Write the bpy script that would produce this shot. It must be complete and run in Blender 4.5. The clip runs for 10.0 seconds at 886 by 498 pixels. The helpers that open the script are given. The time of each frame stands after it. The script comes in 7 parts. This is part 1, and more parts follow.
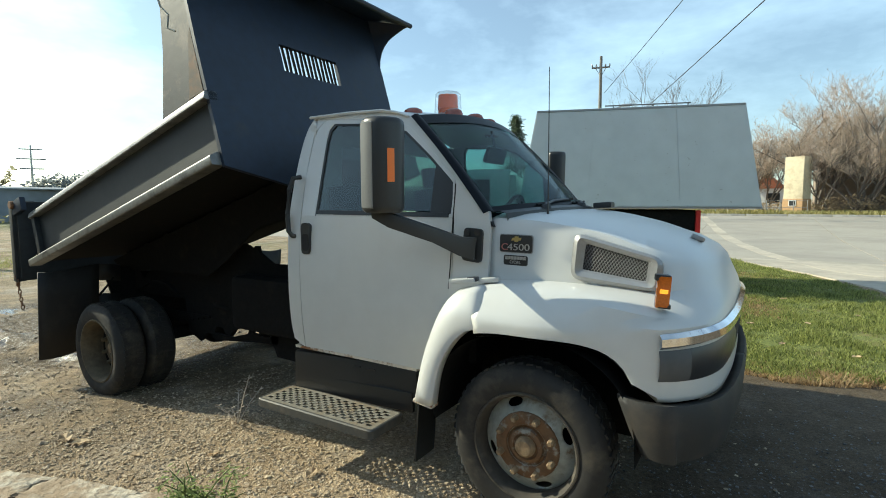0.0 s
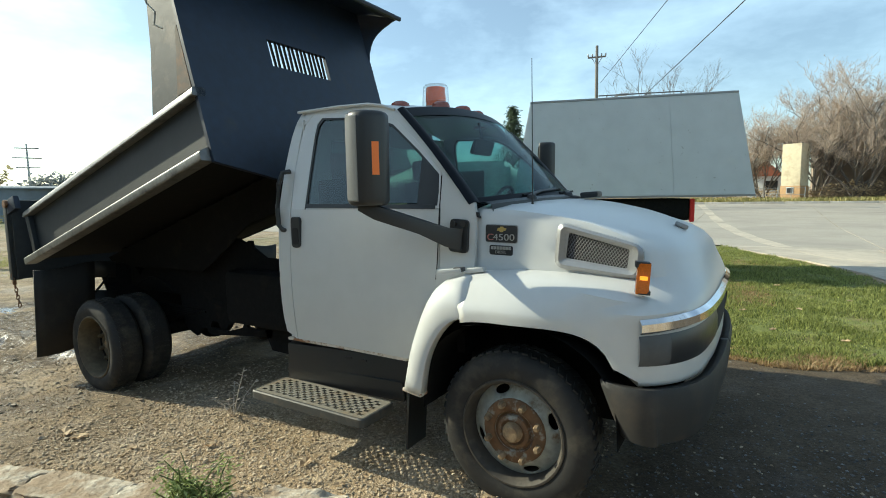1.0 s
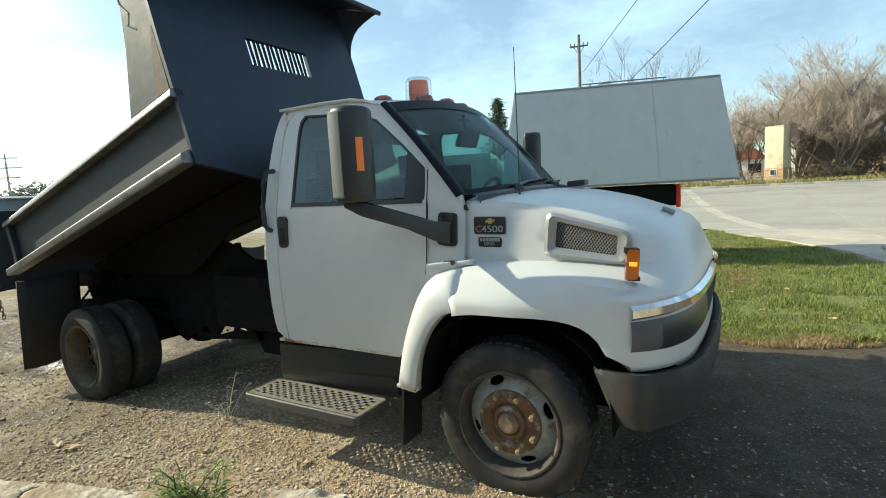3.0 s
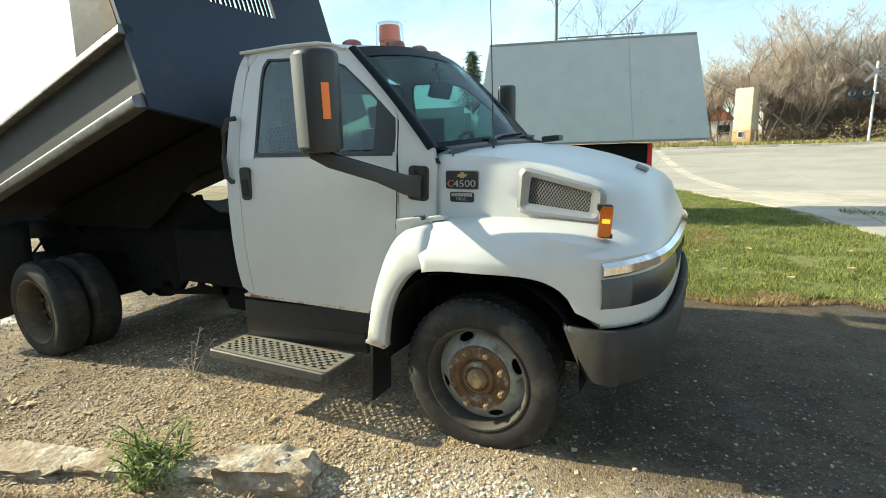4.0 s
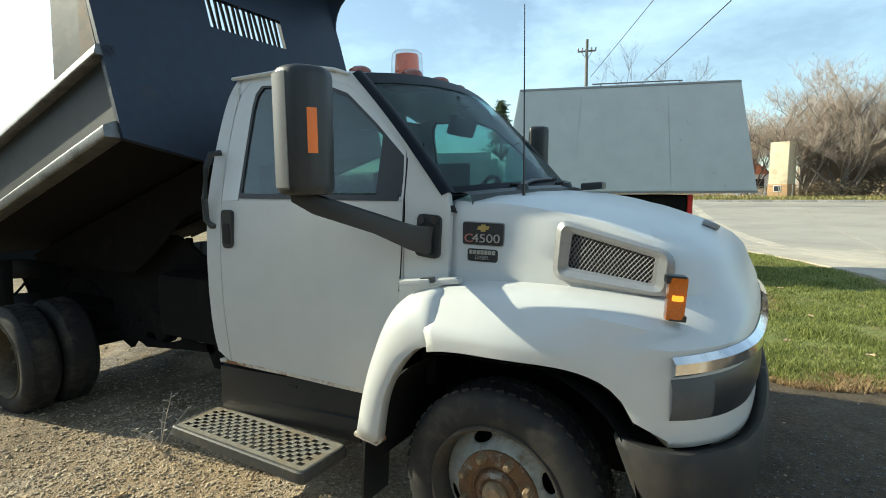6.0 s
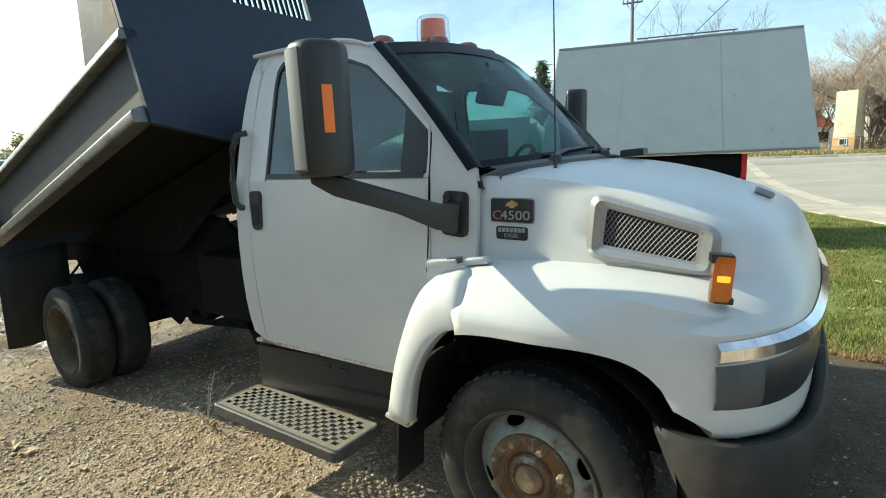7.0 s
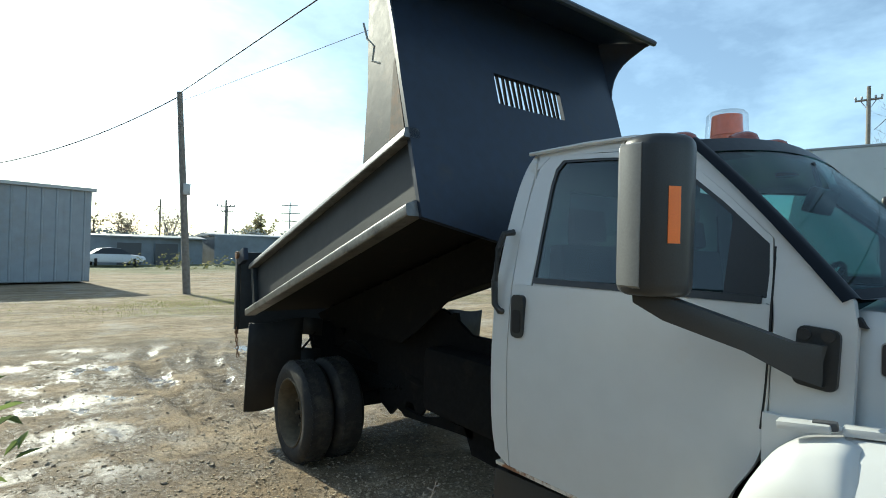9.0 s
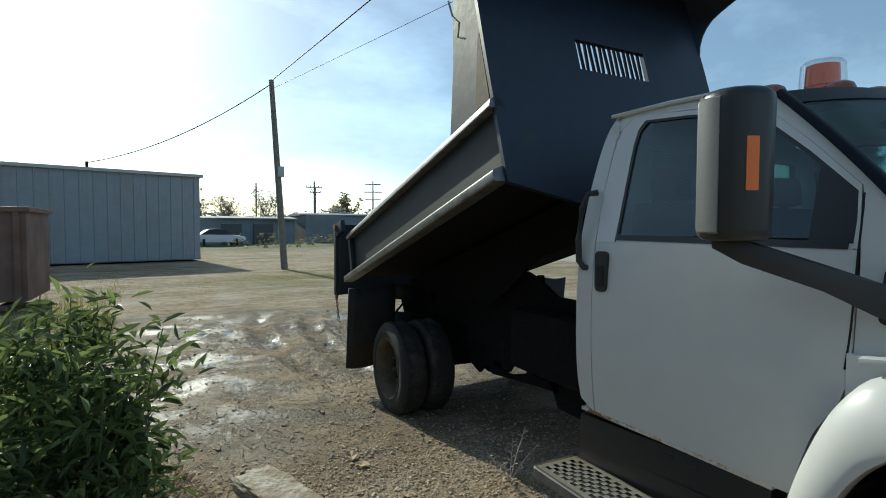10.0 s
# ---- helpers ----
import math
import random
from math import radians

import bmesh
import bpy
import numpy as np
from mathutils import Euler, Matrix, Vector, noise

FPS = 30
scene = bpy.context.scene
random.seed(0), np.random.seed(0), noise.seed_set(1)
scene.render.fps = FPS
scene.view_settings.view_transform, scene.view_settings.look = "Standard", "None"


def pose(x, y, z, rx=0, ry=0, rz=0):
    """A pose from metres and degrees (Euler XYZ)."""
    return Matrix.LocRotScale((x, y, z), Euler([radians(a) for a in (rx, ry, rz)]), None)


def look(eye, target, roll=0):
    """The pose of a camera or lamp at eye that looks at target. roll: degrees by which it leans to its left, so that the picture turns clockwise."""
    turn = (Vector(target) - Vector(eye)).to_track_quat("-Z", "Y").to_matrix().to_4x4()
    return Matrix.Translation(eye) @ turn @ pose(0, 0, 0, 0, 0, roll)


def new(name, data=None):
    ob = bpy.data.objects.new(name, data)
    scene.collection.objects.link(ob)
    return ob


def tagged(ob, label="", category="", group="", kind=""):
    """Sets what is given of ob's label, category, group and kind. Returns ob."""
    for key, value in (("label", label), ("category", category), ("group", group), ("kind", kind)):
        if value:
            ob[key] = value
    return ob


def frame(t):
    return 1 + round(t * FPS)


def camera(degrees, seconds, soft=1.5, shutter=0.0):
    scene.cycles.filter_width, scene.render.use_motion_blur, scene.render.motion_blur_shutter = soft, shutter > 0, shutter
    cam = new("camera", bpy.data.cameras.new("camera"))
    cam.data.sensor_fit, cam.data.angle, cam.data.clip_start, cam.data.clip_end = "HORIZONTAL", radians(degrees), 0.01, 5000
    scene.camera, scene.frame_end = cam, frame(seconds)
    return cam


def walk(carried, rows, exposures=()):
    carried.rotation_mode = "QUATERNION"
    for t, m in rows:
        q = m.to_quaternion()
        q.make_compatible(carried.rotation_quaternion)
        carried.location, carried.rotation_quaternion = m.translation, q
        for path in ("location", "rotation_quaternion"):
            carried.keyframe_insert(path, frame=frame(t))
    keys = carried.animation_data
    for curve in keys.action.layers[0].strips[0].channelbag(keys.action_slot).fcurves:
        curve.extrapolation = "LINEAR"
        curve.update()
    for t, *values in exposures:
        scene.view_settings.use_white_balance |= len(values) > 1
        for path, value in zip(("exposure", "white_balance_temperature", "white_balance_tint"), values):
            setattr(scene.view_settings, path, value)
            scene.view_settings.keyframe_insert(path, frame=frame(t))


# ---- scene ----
cam = camera(81.5, 10.0, 0.95)
PATH = [
    (0, (0.964, -2.301, 1.627), (-0.086, -0.608, 1.451), -0.1),
    (0.5, (1.01, -2.305, 1.619), (-0.043, -0.615, 1.425), -0.3),
    (1, (1.045, -2.3, 1.621), (-0.002, -0.608, 1.417), -1.0),
    (1.5, (1.046, -2.284, 1.609), (0.003, -0.591, 1.399), -1.6),
    (2, (1.057, -2.296, 1.619), (0.009, -0.605, 1.412), -2.5),
    (2.5, (1.055, -2.297, 1.617), (0.01, -0.6, 1.447), -3.0),
    (4, (1.014, -2.224, 1.596), (0.103, -0.488, 1.2), -2.0),
    (4.5, (0.986, -2.147, 1.582), (0.104, -0.389, 1.218), -1.5),
    (5, (0.852, -1.916, 1.597), (0.01, -0.121, 1.33), -1.4),
    (5.5, (0.789, -1.801, 1.605), (-0.058, -0.002, 1.381), -0.3),
    (5.7, (0.788, -1.756, 1.585), (-0.128, 0.011, 1.377), -0.2),
    (7, (0.793, -1.585, 1.624), (-0.344, 0.024, 1.28), -2.5),
    (7.5, (0.834, -1.559, 1.618), (-0.429, -0.039, 1.311), -4.7),
    (8, (0.711, -1.557, 1.621), (-0.649, -0.11, 1.382), -3.4),
    (8.5, (0.346, -1.607, 1.636), (-1.132, -0.266, 1.512), -0.4),
    (9, (0.208, -1.676, 1.686), (-1.403, -0.492, 1.705), 1.5),
    (9.5, (0.205, -1.741, 1.687), (-1.53, -0.747, 1.699), 3.0),
    (10, (0.371, -1.828, 1.616), (-1.403, -0.907, 1.535), 0.2),
]
EXPOSURES = [(t, e + 0.48, k + 60, -1.5) for t, e, k in ((0, 0.08, 6080), (2.5, 0.08, 6080), (4.0, 0.53, 6450), (4.5, 0.54, 6400), (5.0, 0.44, 6300), (5.7, 0.22, 6200), (7.0, 0.35, 6150), (7.5, 0.45, 6100), (8.0, 0.34, 6050), (9.0, 0.08, 5750), (9.5, -0.38, 5620), (10, -0.58, 5620))]
walk(cam, [(t, look(eye, target, roll)) for t, eye, target, roll in PATH], EXPOSURES)


# ---- light ----
SUN_EL, SUN_DIR = radians(29), Vector((-0.982, -0.187, 0)).normalized()
world = bpy.data.worlds.new("sky")
scene.world = world
world.use_nodes = True
wn, wl = world.node_tree.nodes, world.node_tree.links
wn.clear()
sky = wn.new("ShaderNodeTexSky")
sky.sky_type, sky.sun_disc = "NISHITA", False
sky.sun_elevation, sky.sun_rotation = SUN_EL, math.atan2(SUN_DIR.x, SUN_DIR.y)
sky.air_density, sky.dust_density, sky.ozone_density = 1.0, 0.9, 1.6
wc = wn.new("ShaderNodeTexCoord")
wm = wn.new("ShaderNodeMapping")
wm.inputs["Scale"].default_value = (1.0, 1.0, 2.6)
wnoise = wn.new("ShaderNodeTexNoise")
wnoise.inputs["Scale"].default_value, wnoise.inputs["Detail"].default_value, wnoise.inputs["Distortion"].default_value = 2.2, 8, 0.6
wramp = wn.new("ShaderNodeValToRGB")
wramp.color_ramp.elements[0].position, wramp.color_ramp.elements[1].position = 0.50, 0.78
wmix = wn.new("ShaderNodeMix")
wmix.data_type = "RGBA"
wscale = wn.new("ShaderNodeMath")
wscale.operation = "MULTIPLY_ADD"
wscale.inputs[1].default_value, wscale.inputs[2].default_value = 0.42, 0.25
wbg = wn.new("ShaderNodeBackground")
wbg.inputs["Strength"].default_value = 0.087
wout = wn.new("ShaderNodeOutputWorld")
wl.new(wc.outputs["Generated"], wm.inputs["Vector"])
wl.new(wm.outputs["Vector"], wnoise.inputs["Vector"])
wfine = wn.new("ShaderNodeTexNoise")
wfine.inputs["Scale"].default_value, wfine.inputs["Detail"].default_value, wfine.inputs["Roughness"].default_value = 34.0, 4, 0.55
wl.new(wm.outputs["Vector"], wfine.inputs["Vector"])
wsum = wn.new("ShaderNodeMath")
wsum.operation = "MULTIPLY_ADD"
wsum.inputs[1].default_value = 0.13
wl.new(wfine.outputs["Fac"], wsum.inputs[0])
wl.new(wnoise.outputs["Fac"], wsum.inputs[2])
wl.new(wsum.outputs[0], wramp.inputs["Fac"])
wl.new(wramp.outputs["Color"], wscale.inputs[0])
wl.new(wscale.outputs[0], wmix.inputs["Factor"])
glow = wn.new("ShaderNodeVectorMath")
glow.operation = "MULTIPLY_ADD"
glow.inputs[1].default_value, glow.inputs[2].default_value = (1.5, 1.5, 1.4), (5.0, 5.8, 6.3)
wl.new(sky.outputs["Color"], glow.inputs[0])
wl.new(glow.outputs["Vector"], wmix.inputs["B"])
wl.new(sky.outputs["Color"], wmix.inputs["A"])
wl.new(wmix.outputs["Result"], wbg.inputs["Color"])
wl.new(wbg.outputs["Background"], wout.inputs["Surface"])

sun = new("sun", bpy.data.lights.new("sun", "SUN"))
sun.data.energy, sun.data.angle, sun.data.color = 5.0, radians(0.53), (1.0, 0.89, 0.69)
to_sun = SUN_DIR * math.cos(SUN_EL) + Vector((0, 0, math.sin(SUN_EL)))
sun.matrix_world = look(to_sun * 60, (0, 0, 0))


# ---- materials ----
def material(name, base, rough=0.6, metal=0.0, grain=None, stain=None, bump=0.0, coat=0.0, var=0.15, spec=0.5, emit=None, trans=0.0, random_obj=0.0, rough_var=0.08):
    """grain: size of the fine pattern in 1/m; stain: (colour, 1/m, low, high) of a larger one."""
    m = bpy.data.materials.new(name)
    m.use_nodes = True
    n, l = m.node_tree.nodes, m.node_tree.links
    b = n["Principled BSDF"]
    b.inputs["Roughness"].default_value, b.inputs["Metallic"].default_value = rough, metal
    b.inputs["Coat Weight"].default_value, b.inputs["Specular IOR Level"].default_value = coat, spec
    b.inputs["Transmission Weight"].default_value = trans
    b.inputs["Base Color"].default_value = (*base, 1)
    if emit:
        b.inputs["Emission Color"].default_value, b.inputs["Emission Strength"].default_value = (*emit[0], 1), emit[1]
    if grain is None:
        return m
    tc = n.new("ShaderNodeTexCoord")
    nz = n.new("ShaderNodeTexNoise")
    nz.inputs["Scale"].default_value, nz.inputs["Detail"].default_value = grain, 6
    l.new(tc.outputs["Object"], nz.inputs["Vector"])
    mr = n.new("ShaderNodeMapRange")
    mr.inputs["From Min"].default_value, mr.inputs["From Max"].default_value = 0.25, 0.75
    mr.inputs["To Min"].default_value, mr.inputs["To Max"].default_value = 1 - var, 1 + var
    l.new(nz.outputs["Fac"], mr.inputs["Value"])
    mul = n.new("ShaderNodeMix")
    mul.data_type, mul.blend_type = "RGBA", "MULTIPLY"
    mul.inputs["Factor"].default_value = 1
    mul.inputs["A"].default_value = (*base, 1)
    l.new(mr.outputs["Result"], mul.inputs["B"])
    last = mul.outputs["Result"]
    if stain:
        nb = n.new("ShaderNodeTexNoise")
        nb.inputs["Scale"].default_value, nb.inputs["Detail"].default_value, nb.inputs["Roughness"].default_value = stain[1], 8, 0.65
        l.new(tc.outputs["Object"], nb.inputs["Vector"])
        sr = n.new("ShaderNodeMapRange")
        sr.inputs["From Min"].default_value, sr.inputs["From Max"].default_value = stain[2], stain[3]
        l.new(nb.outputs["Fac"], sr.inputs["Value"])
        sm = n.new("ShaderNodeMix")
        sm.data_type = "RGBA"
        sm.inputs["B"].default_value = (*stain[0], 1)
        l.new(sr.outputs["Result"], sm.inputs["Factor"])
        l.new(last, sm.inputs["A"])
        last = sm.outputs["Result"]
    if random_obj:
        oi = n.new("ShaderNodeObjectInfo")
        rr = n.new("ShaderNodeMapRange")
        rr.inputs["To Min"].default_value, rr.inputs["To Max"].default_value = 1 - random_obj, 1 + random_obj
        l.new(oi.outputs["Random"], rr.inputs["Value"])
        rm = n.new("ShaderNodeMix")
        rm.data_type, rm.blend_type = "RGBA", "MULTIPLY"
        rm.inputs["Factor"].default_value = 1
        l.new(last, rm.inputs["A"])
        l.new(rr.outputs["Result"], rm.inputs["B"])
        last = rm.outputs["Result"]
    l.new(last, b.inputs["Base Color"])
    rv = n.new("ShaderNodeMapRange")
    rv.inputs["To Min"].default_value, rv.inputs["To Max"].default_value = max(0.02, rough - rough_var), min(1, rough + rough_var)
    l.new(nz.outputs["Fac"], rv.inputs["Value"])
    l.new(rv.outputs["Result"], b.inputs["Roughness"])
    if bump:
        bp = n.new("ShaderNodeBump")
        bp.inputs["Strength"].default_value, bp.inputs["Distance"].default_value = 0.6, bump
        l.new(nz.outputs["Fac"], bp.inputs["Height"])
        l.new(bp.outputs["Normal"], b.inputs["Normal"])
    return m


def island_vary(m, low, high):
    """Lets every loose piece of a joined mesh take a shade of its own."""
    n, l = m.node_tree.nodes, m.node_tree.links
    b = n["Principled BSDF"]
    g = n.new("ShaderNodeNewGeometry")
    ramp = n.new("ShaderNodeValToRGB")
    ramp.color_ramp.elements[0].color, ramp.color_ramp.elements[1].color = (*low, 1), (*high, 1)
    l.new(g.outputs["Random Per Island"], ramp.inputs["Fac"])
    l.new(ramp.outputs["Color"], b.inputs["Base Color"])
    return m


def leaf_material(name, low, high, through_light=0.45, rough=0.5):
    """Thin leaves: each piece its own shade, and light shines through."""
    m = island_vary(material(name, low, rough), low, high)
    n, l = m.node_tree.nodes, m.node_tree.links
    b, out = n["Principled BSDF"], n["Material Output"]
    ramp = next(q for q in n if q.type == "VALTORGB")
    tl, mx = n.new("ShaderNodeBsdfTranslucent"), n.new("ShaderNodeMixShader")
    mx.inputs["Fac"].default_value = through_light
    l.new(ramp.outputs["Color"], tl.inputs["Color"])
    l.new(b.outputs["BSDF"], mx.inputs[1])
    l.new(tl.outputs["BSDF"], mx.inputs[2])
    l.new(mx.outputs["Shader"], out.inputs["Surface"])
    return m


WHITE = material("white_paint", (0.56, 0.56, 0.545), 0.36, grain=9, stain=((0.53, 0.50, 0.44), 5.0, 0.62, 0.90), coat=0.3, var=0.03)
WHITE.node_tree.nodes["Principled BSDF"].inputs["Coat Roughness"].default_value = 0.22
WHITE_RUST = material("white_paint_rusty_edge", (0.6, 0.55, 0.47), 0.6, grain=30, stain=((0.24, 0.11, 0.05), 14, 0.5, 0.6), var=0.15)
BLACK_PLASTIC = material("black_plastic", (0.021, 0.022, 0.023), 0.42, grain=220, bump=0.0006, var=0.2)
GREY_PLASTIC = material("grey_bumper_plastic", (0.028, 0.028, 0.028), 0.62, spec=0.35, grain=90, stain=((0.062, 0.05, 0.04), 4, 0.52, 0.78), bump=0.0006, var=0.15)
BED_PAINT = material("dark_bed_paint", (0.0095, 0.0175, 0.036), 0.46, grain=14, stain=((0.030, 0.027, 0.025), 4, 0.58, 0.82), bump=0.0015, var=0.3)
BED_SIDE = material("dusty_bed_side", (0.009, 0.012, 0.014), 0.6, grain=14, stain=((0.026, 0.028, 0.029), 3.5, 0.5, 0.8), bump=0.002, var=0.3)
BED_RUST = material("rusty_bed_steel", (0.10, 0.075, 0.055), 0.7, grain=20, stain=((0.2, 0.1, 0.05), 7, 0.5, 0.7), bump=0.002, var=0.35)
RAIL = material("worn_rail_steel", (0.18, 0.178, 0.168), 0.38, metal=0.5, grain=25, stain=((0.05, 0.05, 0.05), 9, 0.5, 0.7), bump=0.001, var=0.3)
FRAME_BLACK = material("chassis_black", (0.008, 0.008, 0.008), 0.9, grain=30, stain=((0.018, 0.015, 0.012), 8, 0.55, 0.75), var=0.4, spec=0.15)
RUBBER = material("tyre_rubber", (0.017, 0.016, 0.015), 0.78, grain=40, stain=((0.075, 0.062, 0.046), 6, 0.48, 0.72), bump=0.001, var=0.3)
RIM_PAINT = material("rim_dirty_white", (0.30, 0.305, 0.27), 0.65, grain=25, stain=((0.13, 0.085, 0.045), 9, 0.52, 0.66), var=0.25)
# brown rim ring, darkened to stand in for the shade it sits in
RIM_SHADED = material("rim_shaded_brown", (0.045, 0.038, 0.03), 0.75, grain=25, stain=((0.10, 0.085, 0.065), 8, 0.5, 0.7), var=0.3)
RIM_TAN = material("rim_dusty_tan", (0.115, 0.088, 0.052), 0.8, grain=25, stain=((0.07, 0.05, 0.03), 7, 0.48, 0.66), var=0.25)
RIM_RUST = material("rim_brown_rust", (0.13, 0.068, 0.03), 0.8, grain=30, stain=((0.26, 0.245, 0.21), 12, 0.53, 0.62), bump=0.001, var=0.3)
RUST = material("brown_rust", (0.17, 0.088, 0.045), 0.85, grain=60, stain=((0.3, 0.24, 0.18), 20, 0.5, 0.7), bump=0.002, var=0.4)
CHROME = material("chrome", (0.85, 0.85, 0.86), 0.07, metal=1.0, grain=30, var=0.04, rough_var=0.05)
WIRE_MESH = material("grey_mesh_wire", (0.15, 0.15, 0.155), 0.6, metal=0.2, grain=60, var=0.1)
MIRROR_GREY = material("grey_mirror_shell", (0.15, 0.152, 0.15), 0.36, grain=150, var=0.1)
SILVER = material("silver_plastic", (0.33, 0.33, 0.33), 0.36, metal=0.55, grain=60, var=0.06)
ALU = material("aluminium_tread", (0.235, 0.215, 0.175), 0.5, metal=0.25, grain=50, stain=((0.24, 0.16, 0.08), 5, 0.52, 0.75), bump=0.0008, var=0.2)
HEADLAMP = material("headlamp_cover", (0.022, 0.024, 0.028), 0.33, coat=0.0, grain=30, var=0.1)
LAMP_GREY = material("lamp_grey", (0.07, 0.073, 0.078), 0.5, grain=30, var=0.1)
ORANGE = material("orange_reflector", (0.78, 0.17, 0.012), 0.35, grain=180, var=0.05)
AMBER = material("amber_lens", (0.55, 0.13, 0.012), 0.2, grain=120, var=0.2, coat=0.5)
AMBER_LIT = material("amber_bulb", (0.9, 0.4, 0.03), 0.3, emit=((1.0, 0.42, 0.03), 0.7))
RED_LENS = material("beacon_red_orange", (0.85, 0.19, 0.08), 0.3, grain=40, var=0.12, coat=0.4)
MARKER = material("dark_amber_marker", (0.26, 0.07, 0.045), 0.25, grain=60, var=0.2, coat=0.5)
GOLD = material("gold_emblem", (0.62, 0.47, 0.18), 0.3, metal=0.7, grain=80, var=0.1)
BADGE = material("badge_black", (0.03, 0.03, 0.033), 0.35, grain=80, var=0.1)
LETTER = material("badge_silver_letters", (0.5, 0.5, 0.5), 0.3, metal=0.6, grain=80, var=0.05)
FRIT = material("black_glass_edge", (0.006, 0.008, 0.012), 0.4, grain=40, var=0.1, spec=0.12)
# dark grey step edge, deepened to paint in the shade on its sides
STEP_SHADED_EDGE = material("shaded_step_edge", (0.055, 0.054, 0.05), 0.6, metal=0.1, grain=50, stain=((0.13, 0.105, 0.075), 7, 0.5, 0.75), var=0.2)
FLAP_RUBBER = material("black_flap_rubber", (0.013, 0.013, 0.0135), 0.7, grain=30, stain=((0.03, 0.027, 0.023), 5, 0.5, 0.75), bump=0.001, var=0.3)
BED_WING = material("scuffed_bed_wing", (0.026, 0.030, 0.035), 0.6, grain=18, stain=((0.24, 0.19, 0.15), 4, 0.5, 0.78), bump=0.002, var=0.35)
HUB_TAN = material("dirty_tan_hub", (0.26, 0.18, 0.10), 0.8, grain=60, stain=((0.14, 0.09, 0.05), 20, 0.45, 0.65), bump=0.002, var=0.3)
SEAM = material("dark_seam", (0.01, 0.01, 0.01), 0.8)
CLOTH = material("dark_seat_cloth", (0.02, 0.021, 0.024), 0.95, grain=60, bump=0.0003, var=0.15)
MIRROR_GLASS = material("mirror_glass", (0.9, 0.9, 0.9), 0.02, metal=1.0)


def glass_material(name, tint, mix, least=0.035):
    m = bpy.data.materials.new(name)
    m.use_nodes = True
    n, l = m.node_tree.nodes, m.node_tree.links
    n.remove(n["Principled BSDF"])
    out = n["Material Output"]
    tr, gl, mx, lw = n.new("ShaderNodeBsdfTransparent"), n.new("ShaderNodeBsdfGlossy"), n.new("ShaderNodeMixShader"), n.new("ShaderNodeLayerWeight")
    tr.inputs["Color"].default_value = (*tint, 1)
    gl.inputs["Roughness"].default_value, lw.inputs["Blend"].default_value = 0.015, 0.5
    power, gain = n.new("ShaderNodeMath"), n.new("ShaderNodeMath")
    power.operation, gain.operation = "POWER", "MULTIPLY_ADD"
    power.inputs[1].default_value = 3.6
    gain.inputs[1].default_value, gain.inputs[2].default_value = mix, least
    l.new(lw.outputs["Facing"], power.inputs[0])
    l.new(power.outputs[0], gain.inputs[0])
    l.new(gain.outputs[0], mx.inputs["Fac"])
    l.new(tr.outputs["BSDF"], mx.inputs[1])
    l.new(gl.outputs["BSDF"], mx.inputs[2])
    l.new(mx.outputs["Shader"], out.inputs["Surface"])
    return m


WINDSCREEN = glass_material("windscreen_glass", (0.44, 0.60, 0.63), 0.26)
TINTED = glass_material("door_glass", (0.36, 0.46, 0.45), 0.85, 0.075)
REAR_GLASS = glass_material("rear_glass", (0.74, 0.90, 0.85), 0.6)
CLEAR_DOME = glass_material("clear_dome", (0.93, 0.93, 0.93), 0.7)


# ---- building helpers ----
def part(name, bm, mat, parent=None, label="", smooth=True, kind=""):
    me = bpy.data.meshes.new(name)
    bmesh.ops.recalc_face_normals(bm, faces=bm.faces)
    bm.to_mesh(me)
    bm.free()
    return part_mesh(name, me, mat, parent, label, smooth, kind)


def part_mesh(name, me, mat, parent=None, label="", smooth=True, kind=""):
    mats = mat if isinstance(mat, (list, tuple)) else [mat]
    if not me.materials:
        for m in mats:
            me.materials.append(m)
    if smooth:
        me.shade_smooth()
        me.set_sharp_from_angle(angle=radians(38))
    ob = new(name, me)
    if parent is not None:
        ob.parent = parent
        if parent.type == "EMPTY":
            ob.matrix_parent_inverse = parent.matrix_basis.inverted()
    if label:
        ob["label"] = label
    if kind:
        ob["kind"] = kind
    return ob


def thing(name, at, label, category, group="", kind=""):
    ob = new(name)
    ob.empty_display_size = 0.2
    ob.location = at
    ob.matrix_basis = Matrix.Translation(at)
    return tagged(ob, label, category, group, kind)


def add_box(bm, centre, size, rot=(0, 0, 0), bevel=0.0, m=None, segments=2):
    mat = Matrix.LocRotScale(Vector(centre), Euler([radians(a) for a in rot]), Vector(size))
    if m is not None:
        mat = m @ mat
    made = bmesh.ops.create_cube(bm, size=1.0, matrix=mat)["verts"]
    if bevel:
        edges = list({e for v in made for e in v.link_edges})
        bmesh.ops.bevel(bm, geom=edges, offset=bevel, segments=segments, affect="EDGES", profile=0.7)
    return bm


def boxed(centre, size, rot=(0, 0, 0), bevel=0.0, m=None, segments=2):
    return add_box(bmesh.new(), centre, size, rot, bevel, m, segments)


